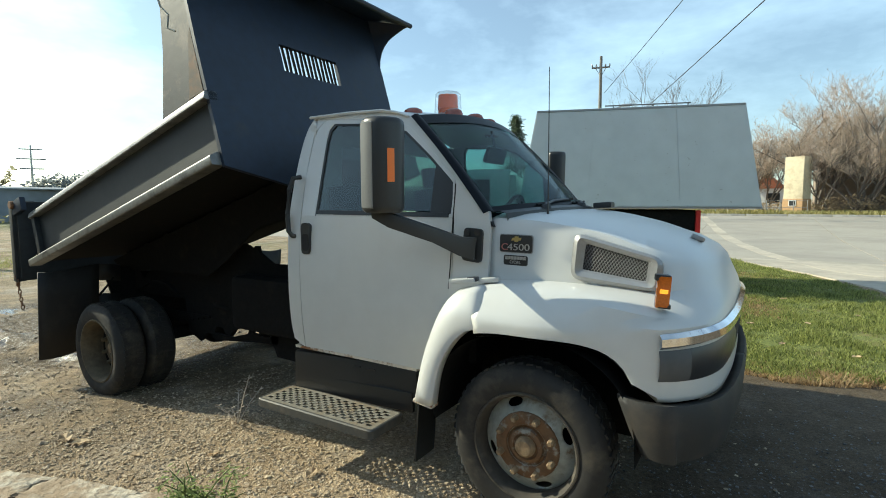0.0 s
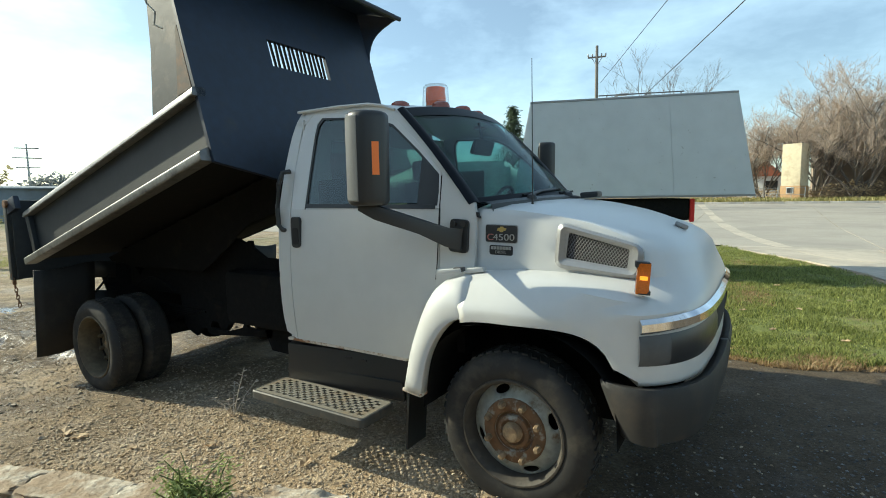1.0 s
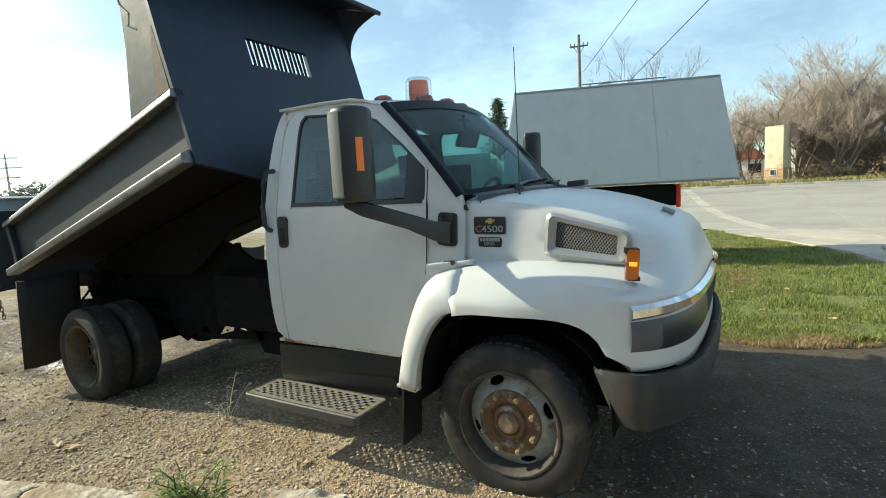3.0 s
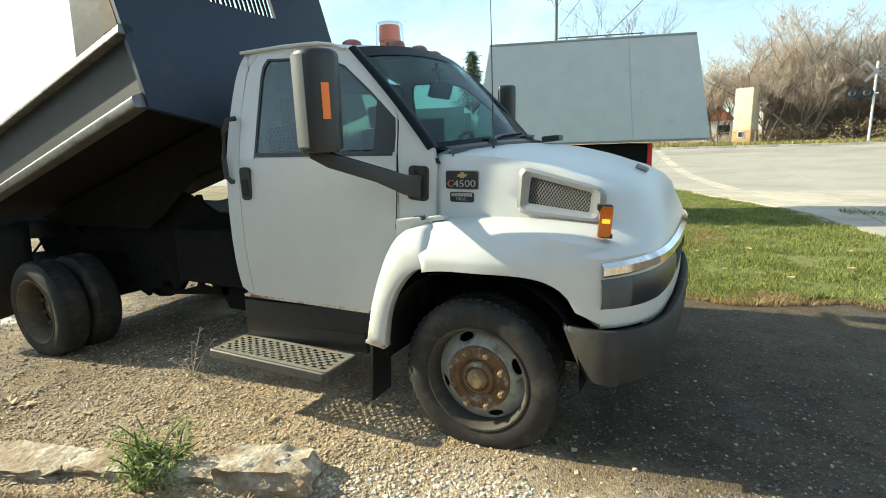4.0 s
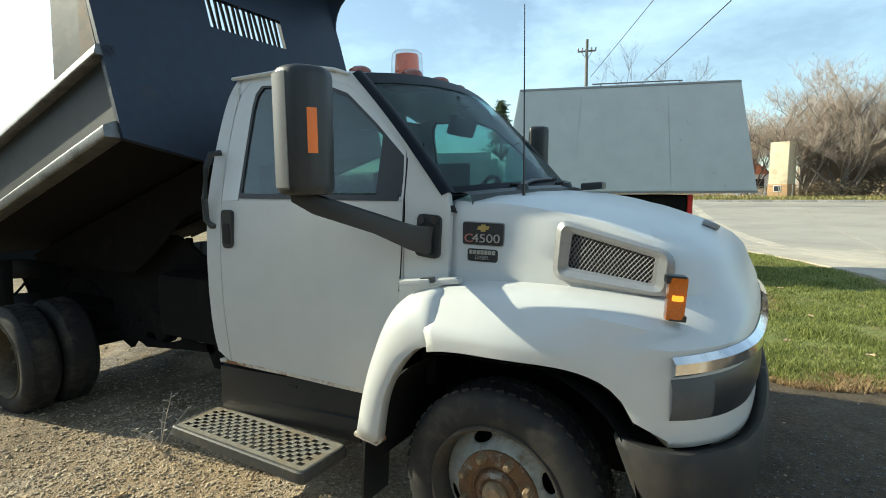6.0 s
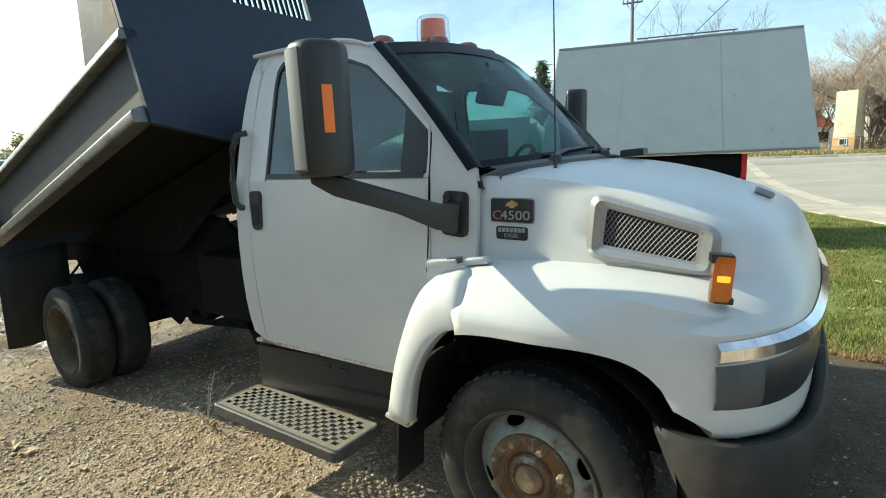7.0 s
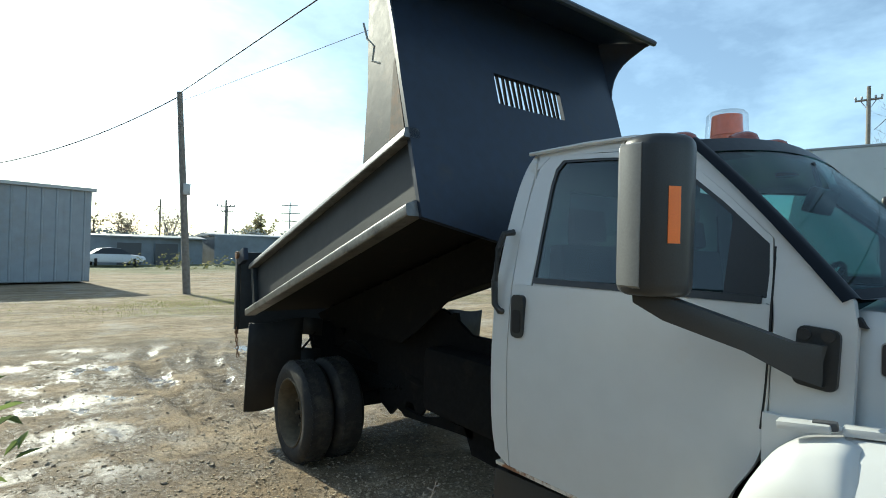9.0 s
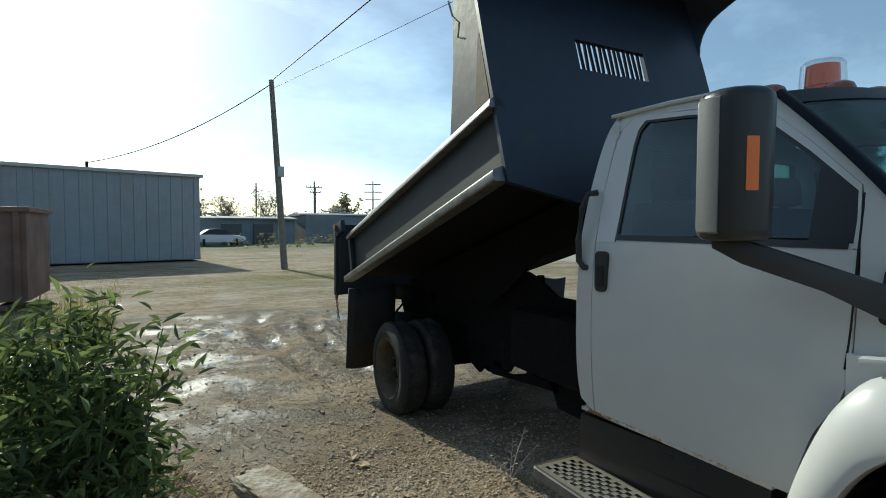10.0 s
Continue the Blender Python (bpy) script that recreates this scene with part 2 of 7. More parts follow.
def add_tube(bm, points, radius, sides=8, closed=False, radii=None):
    """A round bar along points."""
    pts = [Vector(p) for p in points]
    rings = []
    up = Vector((0, 0, 1))
    for i, p in enumerate(pts):
        a, b = pts[max(i - 1, 0)], pts[min(i + 1, len(pts) - 1)]
        if closed:
            a, b = pts[i - 1], pts[(i + 1) % len(pts)]
        d = (b - a).normalized()
        s = d.cross(up)
        if s.length < 0.05:
            s = d.cross(Vector((1, 0, 0)))
        s.normalize()
        q = s.cross(d)
        r = radii[i] if radii else radius
        rings.append([bm.verts.new(p + (s * math.cos(2 * math.pi * k / sides) + q * math.sin(2 * math.pi * k / sides)) * r) for k in range(sides)])
    n = len(rings)
    for i in range(n if closed else n - 1):
        r0, r1 = rings[i], rings[(i + 1) % n]
        for k in range(sides):
            bm.faces.new((r0[k], r0[(k + 1) % sides], r1[(k + 1) % sides], r1[k]))
    if not closed:
        bm.faces.new(rings[0])
        bm.faces.new(rings[-1][::-1])
    return bm


def tube(points, radius, sides=8, closed=False, radii=None):
    return add_tube(bmesh.new(), points, radius, sides, closed, radii)


def add_lathe(bm, profile, centre, axis="y", segments=40, closed=False, caps=True):
    """Turns (radius, along) pairs round an axis through centre."""
    c = Vector(centre)
    rings = []
    for r, d in profile:
        ring = []
        for k in range(segments):
            a = 2 * math.pi * k / segments
            u, v = r * math.cos(a), r * math.sin(a)
            ring.append(bm.verts.new(c + (Vector((u, d, v)) if axis == "y" else Vector((u, v, d)) if axis == "z" else Vector((d, u, v)))))
        rings.append(ring)
    pairs = list(zip(rings, rings[1:])) + ([(rings[-1], rings[0])] if closed else [])
    for r0, r1 in pairs:
        for k in range(segments):
            bm.faces.new((r0[k], r0[(k + 1) % segments], r1[(k + 1) % segments], r1[k]))
    if caps and not closed:
        for ring in (rings[0], rings[-1]):
            if (ring[0].co - ring[1].co).length > 1e-5:
                bm.faces.new(ring)
    bmesh.ops.remove_doubles(bm, verts=bm.verts, dist=1e-6)
    return bm


def lathe(profile, centre, axis="y", segments=40, closed=False, caps=True):
    return add_lathe(bmesh.new(), profile, centre, axis, segments, closed, caps)


def add_grid(bm, rows):
    """A sheet from rows of points."""
    vs = [[bm.verts.new(p) for p in row] for row in rows]
    for r0, r1 in zip(vs, vs[1:]):
        for k in range(len(r0) - 1):
            q = (r0[k], r0[k + 1], r1[k + 1], r1[k])
            if len({v.co.to_tuple(6) for v in q}) > 2:
                bm.faces.new(q)
    return bm


def sheet(rows, offset=None):
    bm = add_grid(bmesh.new(), rows)
    if offset:
        # keep the first face as well as the pushed one
        back = bm.copy()
        bmesh.ops.translate(back, vec=Vector(offset), verts=back.verts)
        n = len(bm.verts)
        rim = [e for e in bm.edges if e.is_boundary]
        bm.verts.ensure_lookup_table()
        bm.verts.index_update()
        rim = [(e.verts[0].index, e.verts[1].index) for e in rim]
        back.verts.index_update()
        back.verts.ensure_lookup_table()
        add = [bm.verts.new(v.co) for v in back.verts]
        for f in back.faces:
            bm.faces.new([add[v.index] for v in f.verts][::-1])
        bm.verts.ensure_lookup_table()
        for a, b in rim:
            try:
                bm.faces.new((bm.verts[a], bm.verts[b], bm.verts[b + n], bm.verts[a + n]))
            except ValueError:
                pass
        back.free()
    return bm


def add_prism(bm, poly, to3, depth):
    """A flat plate from a 2D outline; to3(u, v, w) places it, w from 0 to depth."""
    lo = [bm.verts.new(to3(u, v, 0)) for u, v in poly]
    hi = [bm.verts.new(to3(u, v, depth)) for u, v in poly]
    n = len(poly)
    bm.faces.new(lo[::-1])
    bm.faces.new(hi)
    for k in range(n):
        bm.faces.new((lo[k], lo[(k + 1) % n], hi[(k + 1) % n], hi[k]))
    return bm


def prism(poly, to3, depth):
    return add_prism(bmesh.new(), poly, to3, depth)


def spline(points, count):
    """Evenly stepped Catmull-Rom curve through points of any dimension."""
    p = [np.array(q, float) for q in points]
    p = [2 * p[0] - p[1]] + p + [2 * p[-1] - p[-2]]
    out = []
    n = len(p) - 3
    for i in range(count):
        u = i / (count - 1) * n
        k = min(int(u), n - 1)
        f = u - k
        a, b, c, d = p[k:k + 4]
        out.append(tuple(0.5 * (2 * b + (c - a) * f + (2 * a - 5 * b + 4 * c - d) * f * f + (3 * b - a - 3 * c + d) * f ** 3)))
    return out


def rounded(poly, r, steps=4):
    """Rounds the corners of a 2D outline."""
    out = []
    n = len(poly)
    for i in range(n):
        a, b, c = Vector(poly[i - 1]), Vector(poly[i]), Vector(poly[(i + 1) % n])
        k = min(r, (a - b).length * 0.45, (c - b).length * 0.45)
        p, q = b + (a - b).normalized() * k, b + (c - b).normalized() * k
        for s in range(steps + 1):
            f = s / steps
            v = p * (1 - f) ** 2 + b * 2 * f * (1 - f) + q * f * f
            out.append((v.x, v.y))
    return out


def lettering(name, text, size, m, mat, parent, depth=0.002):
    cu = bpy.data.curves.new(name, "FONT")
    cu.body, cu.size, cu.extrude, cu.align_x, cu.align_y = text, size, depth, "CENTER", "CENTER"
    tmp = new(name, cu)
    me = bpy.data.meshes.new_from_object(tmp)
    bpy.data.objects.remove(tmp)
    bpy.data.curves.remove(cu)
    me.transform(m)
    return part_mesh(name, me, mat, parent, smooth=False)


def ground_z(x, y):
    """The lie of the land: flat round the truck, rising a little towards the railway."""
    f = min(max((y - 22) / 22, 0), 1)
    return 0.045 + 0.0225 * min(max(x, -5.0), 1.6) * max(0.0, 1 - max(0.0, y - 3) / 6) + 0.62 * f * f * (3 - 2 * f)


# ---- the dump truck ----
YC = 1.08  # its middle plane; the near side is y about 0.1, the front axle is x = 0
truck = thing("dump_truck", (-1.9, YC, 0), "white dump truck with a raised dark steel bed parked on gravel", "truck")


def far(p):
    return (p[0], 2 * YC - p[1], p[2])


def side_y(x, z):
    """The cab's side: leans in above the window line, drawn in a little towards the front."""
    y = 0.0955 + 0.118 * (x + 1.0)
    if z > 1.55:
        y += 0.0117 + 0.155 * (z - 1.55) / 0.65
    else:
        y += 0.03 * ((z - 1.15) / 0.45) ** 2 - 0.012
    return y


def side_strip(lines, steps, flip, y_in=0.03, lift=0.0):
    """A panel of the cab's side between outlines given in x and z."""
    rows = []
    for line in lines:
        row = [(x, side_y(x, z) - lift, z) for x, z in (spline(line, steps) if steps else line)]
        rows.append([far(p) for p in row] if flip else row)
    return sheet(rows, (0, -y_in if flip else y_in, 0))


def blend(a, b, n):
    return [[(p[0] + (q[0] - p[0]) * k / n, p[1] + (q[1] - p[1]) * k / n) for p, q in zip(a, b)] for k in range(n + 1)]


for flip in (False, True):
    # the panel behind the door
    rear = [(-1.646, 0.739), (-1.66, 0.915), (-1.662, 1.502), (-1.661, 1.777), (-1.643, 1.994), (-1.616, 2.113), (-1.579, 2.183)]
    seam = [(-1.566, 0.683), (-1.567, 0.913), (-1.568, 1.502), (-1.574, 1.778), (-1.565, 1.995), (-1.556, 2.114), (-1.542, 2.188)]
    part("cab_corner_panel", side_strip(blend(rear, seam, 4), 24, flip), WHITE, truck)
    # the door: lower skin and window frame
    low_l = [(-1.56, 0.687), (-1.562, 0.913), (-1.563, 1.207), (-1.563, 1.551)]
    low_r = [(-0.688, 0.645), (-0.609, 0.891), (-0.508, 1.112), (-0.499, 1.549)]
    door_skin = side_strip(blend(low_l, low_r, 14), 20, flip)
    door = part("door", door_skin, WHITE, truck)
    outer = [(-1.563, 1.551), (-1.573, 1.798), (-1.559, 1.995), (-1.533, 2.114), (-1.478, 2.17), (-1.199, 2.15), (-0.981, 2.131), (-0.857, 2.09), (-0.684, 1.935), (-0.518, 1.768), (-0.506, 1.651), (-0.499, 1.549)]
    inner = [(-1.455, 1.552), (-1.455, 1.798), (-1.452, 2.026), (-1.441, 2.101), (-1.409, 2.141), (-1.199, 2.128), (-0.981, 2.103), (-0.867, 2.058), (-0.684, 1.901), (-0.525, 1.748), (-0.516, 1.651), (-0.516, 1.554)]
    frame_top = side_strip(blend(outer, inner, 2), 0, flip)
    part("window_frame", frame_top, WHITE, door)
    gasket = [(x + (0.012 if x < -1 else -0.010), z - 0.012) for x, z in inner]
    part("window_seal", side_strip(blend(inner, gasket, 1), 0, flip, 0.02, -0.004), BLACK_PLASTIC, door)
    base = [(-1.446 + 0.917 * k / 11, 1.562 - 0.012 * k / 11) for k in range(12)]
    base2 = [(x, z + 0.026) for x, z in base]
    part("window_seal", side_strip([base, base2], 0, flip, 0.02, 0.004), BLACK_PLASTIC, door)
    sill_lo = [(-1.448 + 0.932 * k / 11, 1.549) for k in range(12)]
    part("window_ledge", side_strip([sill_lo, [(x, z + 0.02) for x, z in sill_lo]], 0, flip, 0.03, -0.002), WHITE, door)
    glass_low = [(-1.45 + 0.815 * k / 11, 1.585) for k in range(12)]
    glass_top = [(-1.45, 2.086), (-1.422, 2.131)] + [(-1.404 + 0.413 * k / 5, 2.136 - 0.035 * k / 5) for k in range(6)] + [(-0.886, 2.067), (-0.79, 1.99), (-0.703, 1.915), (-0.637, 1.849)]
    pane = part("window_pane", side_strip([glass_low, glass_top], 0, flip, 0.004, -0.012), REAR_GLASS if flip else TINTED, door)
    pane.visible_shadow = False
    quarter = [(-0.65, 1.574), (-0.65, 1.866)], [(-0.518, 1.559), (-0.518, 1.745)]
    part("quarter_panel", side_strip(list(quarter), 0, flip, 0.012, -0.006), BLACK_PLASTIC, door)
    # recessed handle
    sgn = -1 if flip else 1
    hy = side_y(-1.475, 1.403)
    hc = (-1.512, hy - 0.016, 1.405)
    hc = far(hc) if flip else hc
    outline = rounded([(-0.038, -0.1), (0.038, -0.1), (0.038, 0.1), (-0.038, 0.1)], 0.03)
    cup = rounded([(-0.026, -0.078), (0.026, -0.078), (0.026, 0.03), (-0.026, 0.03)], 0.02)
    handle = part("door_handle", prism(outline, lambda u, v, w: (hc[0] + u, hc[1] + sgn * w, hc[2] + v), 0.03), BLACK_PLASTIC, door, "black recessed door handle")
    # black plate on the handle paints in its shaded hollow
    part("handle_recess_shade", prism(cup, lambda u, v, w: (hc[0] + u, hc[1] - sgn * (0.003 - w), hc[2] + v), 0.006), SEAM, handle)
    # front post, and the panel between door and bonnet
    post_in = [(-0.981, 2.132), (-0.857, 2.091), (-0.684, 1.936), (-0.517, 1.769)]
    post_out = [(-0.943, 2.179), (-0.814, 2.133), (-0.622, 1.941), (-0.439, 1.746)]
    part("windscreen_post", side_strip(blend(post_in, post_out, 3), 0, flip, 0.03), WHITE, truck)
    cowl_l = [(-0.515, 1.769), (-0.502, 1.702), (-0.5, 1.641), (-0.497, 1.569), (-0.491, 1.498), (-0.498, 1.092)]
    cowl_r = [(-0.437, 1.745), (-0.382, 1.682), (-0.336, 1.628), (-0.293, 1.577), (-0.28, 1.497), (-0.288, 1.088)]
    part("cowl_side_panel", side_strip(blend(cowl_l, cowl_r, 4), 0, flip), WHITE, truck)
    for gap in ([(-0.526, 1.092), (-0.513, 1.295), (-0.509, 1.549), (-0.52, 1.753)], [(-1.571, 0.698), (-1.573, 1.207), (-1.584, 1.778), (-1.57, 1.995)]):
        part("door_seal", side_strip([gap, [(x + 0.03, z) for x, z in gap]], 10, flip, 0.01, -0.036), SEAM, truck)
    front_gap = [(-0.519, 1.15), (-0.507, 1.295), (-0.503, 1.549), (-0.511, 1.74)]
    part("door_seal", side_strip([front_gap, [(x + 0.006, z) for x, z in front_gap]], 10, flip, 0.008, 0.0015), SEAM, truck)
    # rusty lower edge and black sill
    edge = [[(-1.645, 0.675), (-1.188, 0.656), (-0.744, 0.631)], [(-1.645, 0.692), (-1.188, 0.674), (-0.744, 0.65)]]
    part("rocker_edge", side_strip(edge, 12, flip, 0.04, 0.002), WHITE_RUST, truck)
    sill = boxed((-1.22, 0.175, 0.545), (0.94, 0.14, 0.2), (0, 0, 6), 0.025)
    if flip:
        for v in sill.verts:
            v.co = far(v.co)
    sill_ob = part("rocker_sill", sill, BLACK_PLASTIC, truck)
    for k in range(2):
        slot = boxed((-1.17 + 0.11 * k, 0.109 + 0.0116 * k, 0.60 - 0.004 * k), (0.05, 0.012, 0.014), (0, 0, 6), 0.003)
        if not flip:
            part("slot", slot, GREY_PLASTIC, sill_ob)
        else:
            slot.free()
    rail_lo = [(-1.547, 2.104), (-1.478, 2.173), (-1.199, 2.153), (-0.981, 2.134)]
    rail_hi = [(-1.57, 2.193), (-1.478, 2.204), (-1.199, 2.208), (-0.943, 2.182)]
    part("post_backing", side_strip([[(-1.602, 1.945), (-1.515, 1.946)], [(-1.584, 2.094), (-1.505, 2.095)], [(-1.57, 2.188), (-1.459, 2.19)]], 0, flip, 0.02, -0.012), WHITE, truck)
    part("roof_rail", side_strip(blend(rail_lo, rail_hi, 2), 0, flip, 0.02), WHITE, truck)
# rain gutter along the roof's edge
part("roof_gutter", tube([(-1.597, 0.172, 2.190), (-1.283, 0.210, 2.200), (-1.055, 0.242, 2.198), (-0.955, 0.255, 2.180), (-0.868, 0.262, 2.148)], 0.010, 6), WHITE, truck)

# roof, back wall, floor
rows = []
for i in range(13):
    v = i / 12
    x0, x1 = -1.565, -0.865 + 0.10 * math.sin(math.pi * v)
    row = []
    for k in range(13):
        u = k / 12
        edge_drop = 0.078 * abs(2 * v - 1) ** 3.2
        x = x0 + (x1 - x0) * u
        z = 2.268 - 0.008 * u - edge_drop - 0.055 * u ** 5 - 0.02 * (1 - u) ** 6
        y_in = 0.185 + 0.112 * (x + 1.6)
        row.append((x, y_in + (2 * YC - 2 * y_in) * v, z))
    rows.append(row)
part("roof", sheet(rows, (0, 0, -0.03)), WHITE, truck)
bm = bmesh.new()
for v0, v1, z0, z1 in ((0.07, 2 * YC - 0.07, 0.68, 1.55), (0.17, 0.42, 1.55, 2.14), (2 * YC - 0.42, 2 * YC - 0.17, 1.55, 2.14), (0.42, 2 * YC - 0.42, 2.03, 2.24)):
    add_box(bm, (-1.625 + 0.055 * (z1 > 1.6), (v0 + v1) / 2, (z0 + z1) / 2), (0.04, v1 - v0, z1 - z0))
part("cab_back_wall", bm, WHITE, truck)
part("rear_window", boxed((-1.585, YC, 1.79), (0.006, 1.32, 0.48)), REAR_GLASS, truck)
part("cab_floor", boxed((-1.15, YC, 0.71), (0.95, 1.66, 0.05)), FRAME_BLACK, truck)
part("firewall", boxed((-0.42, YC, 1.14), (0.05, 1.66, 0.86)), FRAME_BLACK, truck)

# windscreen and the dark band round it
def screen_point(u, v, push=0.0):
    """u across (0 near side, 1 far side), v from the roof down to the cowl."""
    bow = 1 - (2 * u - 1) ** 2
    y = (0.265 - 0.068 * v) + (2 * YC - 2 * (0.265 - 0.068 * v)) * u
    x = -0.838 + 0.527 * v + bow * (0.095 + 0.075 * v) + push * 0.7
    z = 2.145 - 0.575 * v + bow * (0.075 - 0.04 * v) + 0.02 * math.sin(math.pi * v) + push * 0.7
    return (x, y, z)


pane = part("windscreen", sheet([[screen_point(u / 16, 0.03 + 0.95 * v / 8) for u in range(17)] for v in range(9)], (-0.004, 0, -0.004)), WINDSCREEN, truck)
pane.visible_shadow = False
bm = bmesh.new()
add_grid(bm, [[screen_point(u / 16, v, 0.004) for u in range(17)] for v in (-0.01, 0.05, 0.10)])
add_grid(bm, [[screen_point(u, v / 8, h) for u, h in ((-0.012, 0.006), (0.0, 0.022), (0.014, 0.022), (0.034, 0.004))] for v in range(9)])
add_grid(bm, [[screen_point(u, v / 8, h) for u, h in ((0.966, 0.004), (0.986, 0.022), (1.0, 0.022), (1.012, 0.006))] for v in range(9)])
add_grid(bm, [[screen_point(u / 16, v, 0.004) for u in range(17)] for v in (0.95, 1.0)])
part("windscreen_surround", bm, FRIT, truck)
bm = bmesh.new()
add_grid(bm, [[(p[0] + d, p[1], p[2] + h) for p in [screen_point(0.02 + 0.96 * u / 16, 1.0) for u in range(17)]] for d, h in ((-0.01, 0.006), (0.05, 0.014), (0.09, 0.002), (0.10, -0.04))])
part("cowl_grille", bm, BLACK_PLASTIC, truck)
for y0, y1, lx in ((0.5, 1.15, 0.0), (1.15, 1.75, 0.02)):
    u0, u1 = y0 / (2 * YC), y1 / (2 * YC)
    a, b = Vector(screen_point(u0, 0.99, 0.01)), Vector(screen_point(u1, 0.94, 0.015))
    wiper = part("wiper", tube([a + Vector((0.06, 0, 0.01)), a + Vector((0.03, 0.12, 0.018)), (a + b) / 2 + Vector((0.01, 0, 0.012)), b], 0.011, 6), BLACK_PLASTIC, truck)
    part("wiper_blade", tube([a + Vector((0.0, 0.02, 0.012)), b + Vector((0.0, 0.1, 0.0))], 0.008, 5), SEAM, wiper)
    part("wiper_pivot", lathe([(0.0, 0.03), (0.025, 0.026), (0.035, 0.0)], a + Vector((0.07, -0.01, -0.012)), "z", 10), BLACK_PLASTIC, wiper)
part("wiper_motor_cover", boxed((0.02, 1.36, 1.615), (0.12, 0.24, 0.04), (0, -4, 8), 0.015), BLACK_PLASTIC, truck)

# inside the cab
dash_rows = [[(x, 0.2 + (2 * YC - 0.4) * k / 8, z) for k in range(9)] for x, z in ((-0.28, 1.53), (-0.48, 1.56), (-0.62, 1.53), (-0.70, 1.43), (-0.70, 1.1))]
part("dashboard", sheet(dash_rows, (0.02, 0, -0.03)), CLOTH, truck)
wheel_c = Vector((-0.80, 1.62, 1.50))
ring = [wheel_c + Vector((0.11 * math.sin(a) * 0.55, 0.2 * math.cos(a), 0.19 * math.sin(a))) for a in [2 * math.pi * k / 28 for k in range(28)]]
steer = part("steering_wheel", tube(ring, 0.015, 8, closed=True), BLACK_PLASTIC, truck)
for k in range(3):
    part("spoke", tube([wheel_c, ring[(5 + 9 * k) % 28]], 0.014, 6), BLACK_PLASTIC, steer)
part("steering_column", tube([wheel_c, (-0.6, 1.62, 1.36)], 0.035, 8), BLACK_PLASTIC, steer)
for y in (0.55, 1.62):
    seat = part("seat", boxed((-1.25, y, 1.05), (0.5, 0.56, 0.16), bevel=0.05), CLOTH, truck)
    part("backrest", boxed((-1.5, y, 1.42), (0.14, 0.54, 0.66), (0, -8, 0), 0.05), CLOTH, seat)
    part("headrest", boxed((-1.56, y, 1.85), (0.1, 0.28, 0.18), (0, -8, 0), 0.04), CLOTH, seat)
mirror_i = part("rear_view_mirror", boxed((-0.60, 0.90, 1.95), (0.035, 0.27, 0.11), (0, 20, 0), 0.02), BLACK_PLASTIC, truck)
part("mirror_stalk", tube([(-0.6, 0.90, 1.98), (-0.64, 0.92, 2.12)], 0.01, 6), BLACK_PLASTIC, mirror_i)

# bonnet and wings: one tilting shell, drawn as rings from the lower edge up to the middle line
def arch_z(x):
    k = (x - 0.008) / 0.536
    n = 4.2 if k > 0 else 3.0
    return 0.45 + 0.543 * max(0.0, 1 - abs(k) ** n) ** (1 / n)


def lip_y(x):
    """The wing's lip round the wheel stands proud, less so towards the front."""
    f = min(1.0, max(0.0, (x - 0.02) / 0.5))
    return -0.078 + 0.064 * f * f * (3 - 2 * f)


FRONT = spline([(0.615, 0.0), (0.69, 0.055), (0.77, 0.16), (0.83, 0.33), (0.858, 0.60), (0.868, 0.85), (0.87, YC)], 22)


def plan_curve(points, n=44):
    return spline(points, n)


shell = []
side_x = [(-0.238 + 0.748 * k / 21) for k in range(22)]
low = [(x, lip_y(x), arch_z(x)) for x in side_x] + [(x, y, 0.775) for x, y in FRONT]
shell.append([(x, y + 0.05 if i < 22 else y, z) for i, (x, y, z) in enumerate(low)])
shell.append([(x, y, z + (0.004 if i < 22 else 0.02)) for i, (x, y, z) in enumerate(low)])
shell.append([(x, y - 0.002 if i < 22 else y, z + 0.04 if i < 22 else 0.86) for i, (x, y, z) in enumerate(low)])
shell.append([(x - 0.014 * (1 - i / 21) if i < 22 else x, y + 0.002 if i < 22 else y, max(z + 0.05, 1.058) if i < 22 else 0.96) for i, (x, y, z) in enumerate(low)])
shell.append([(x - 0.020 * (1 - i / 21) if i < 22 else x, y + 0.026 * (1 - i / 30) if i < 22 else y, 1.085 + 0.006 * i / 22 if i < 22 else 1.09 + 0.03 * (i - 22) / 21) for i, (x, y, z) in enumerate(low)])
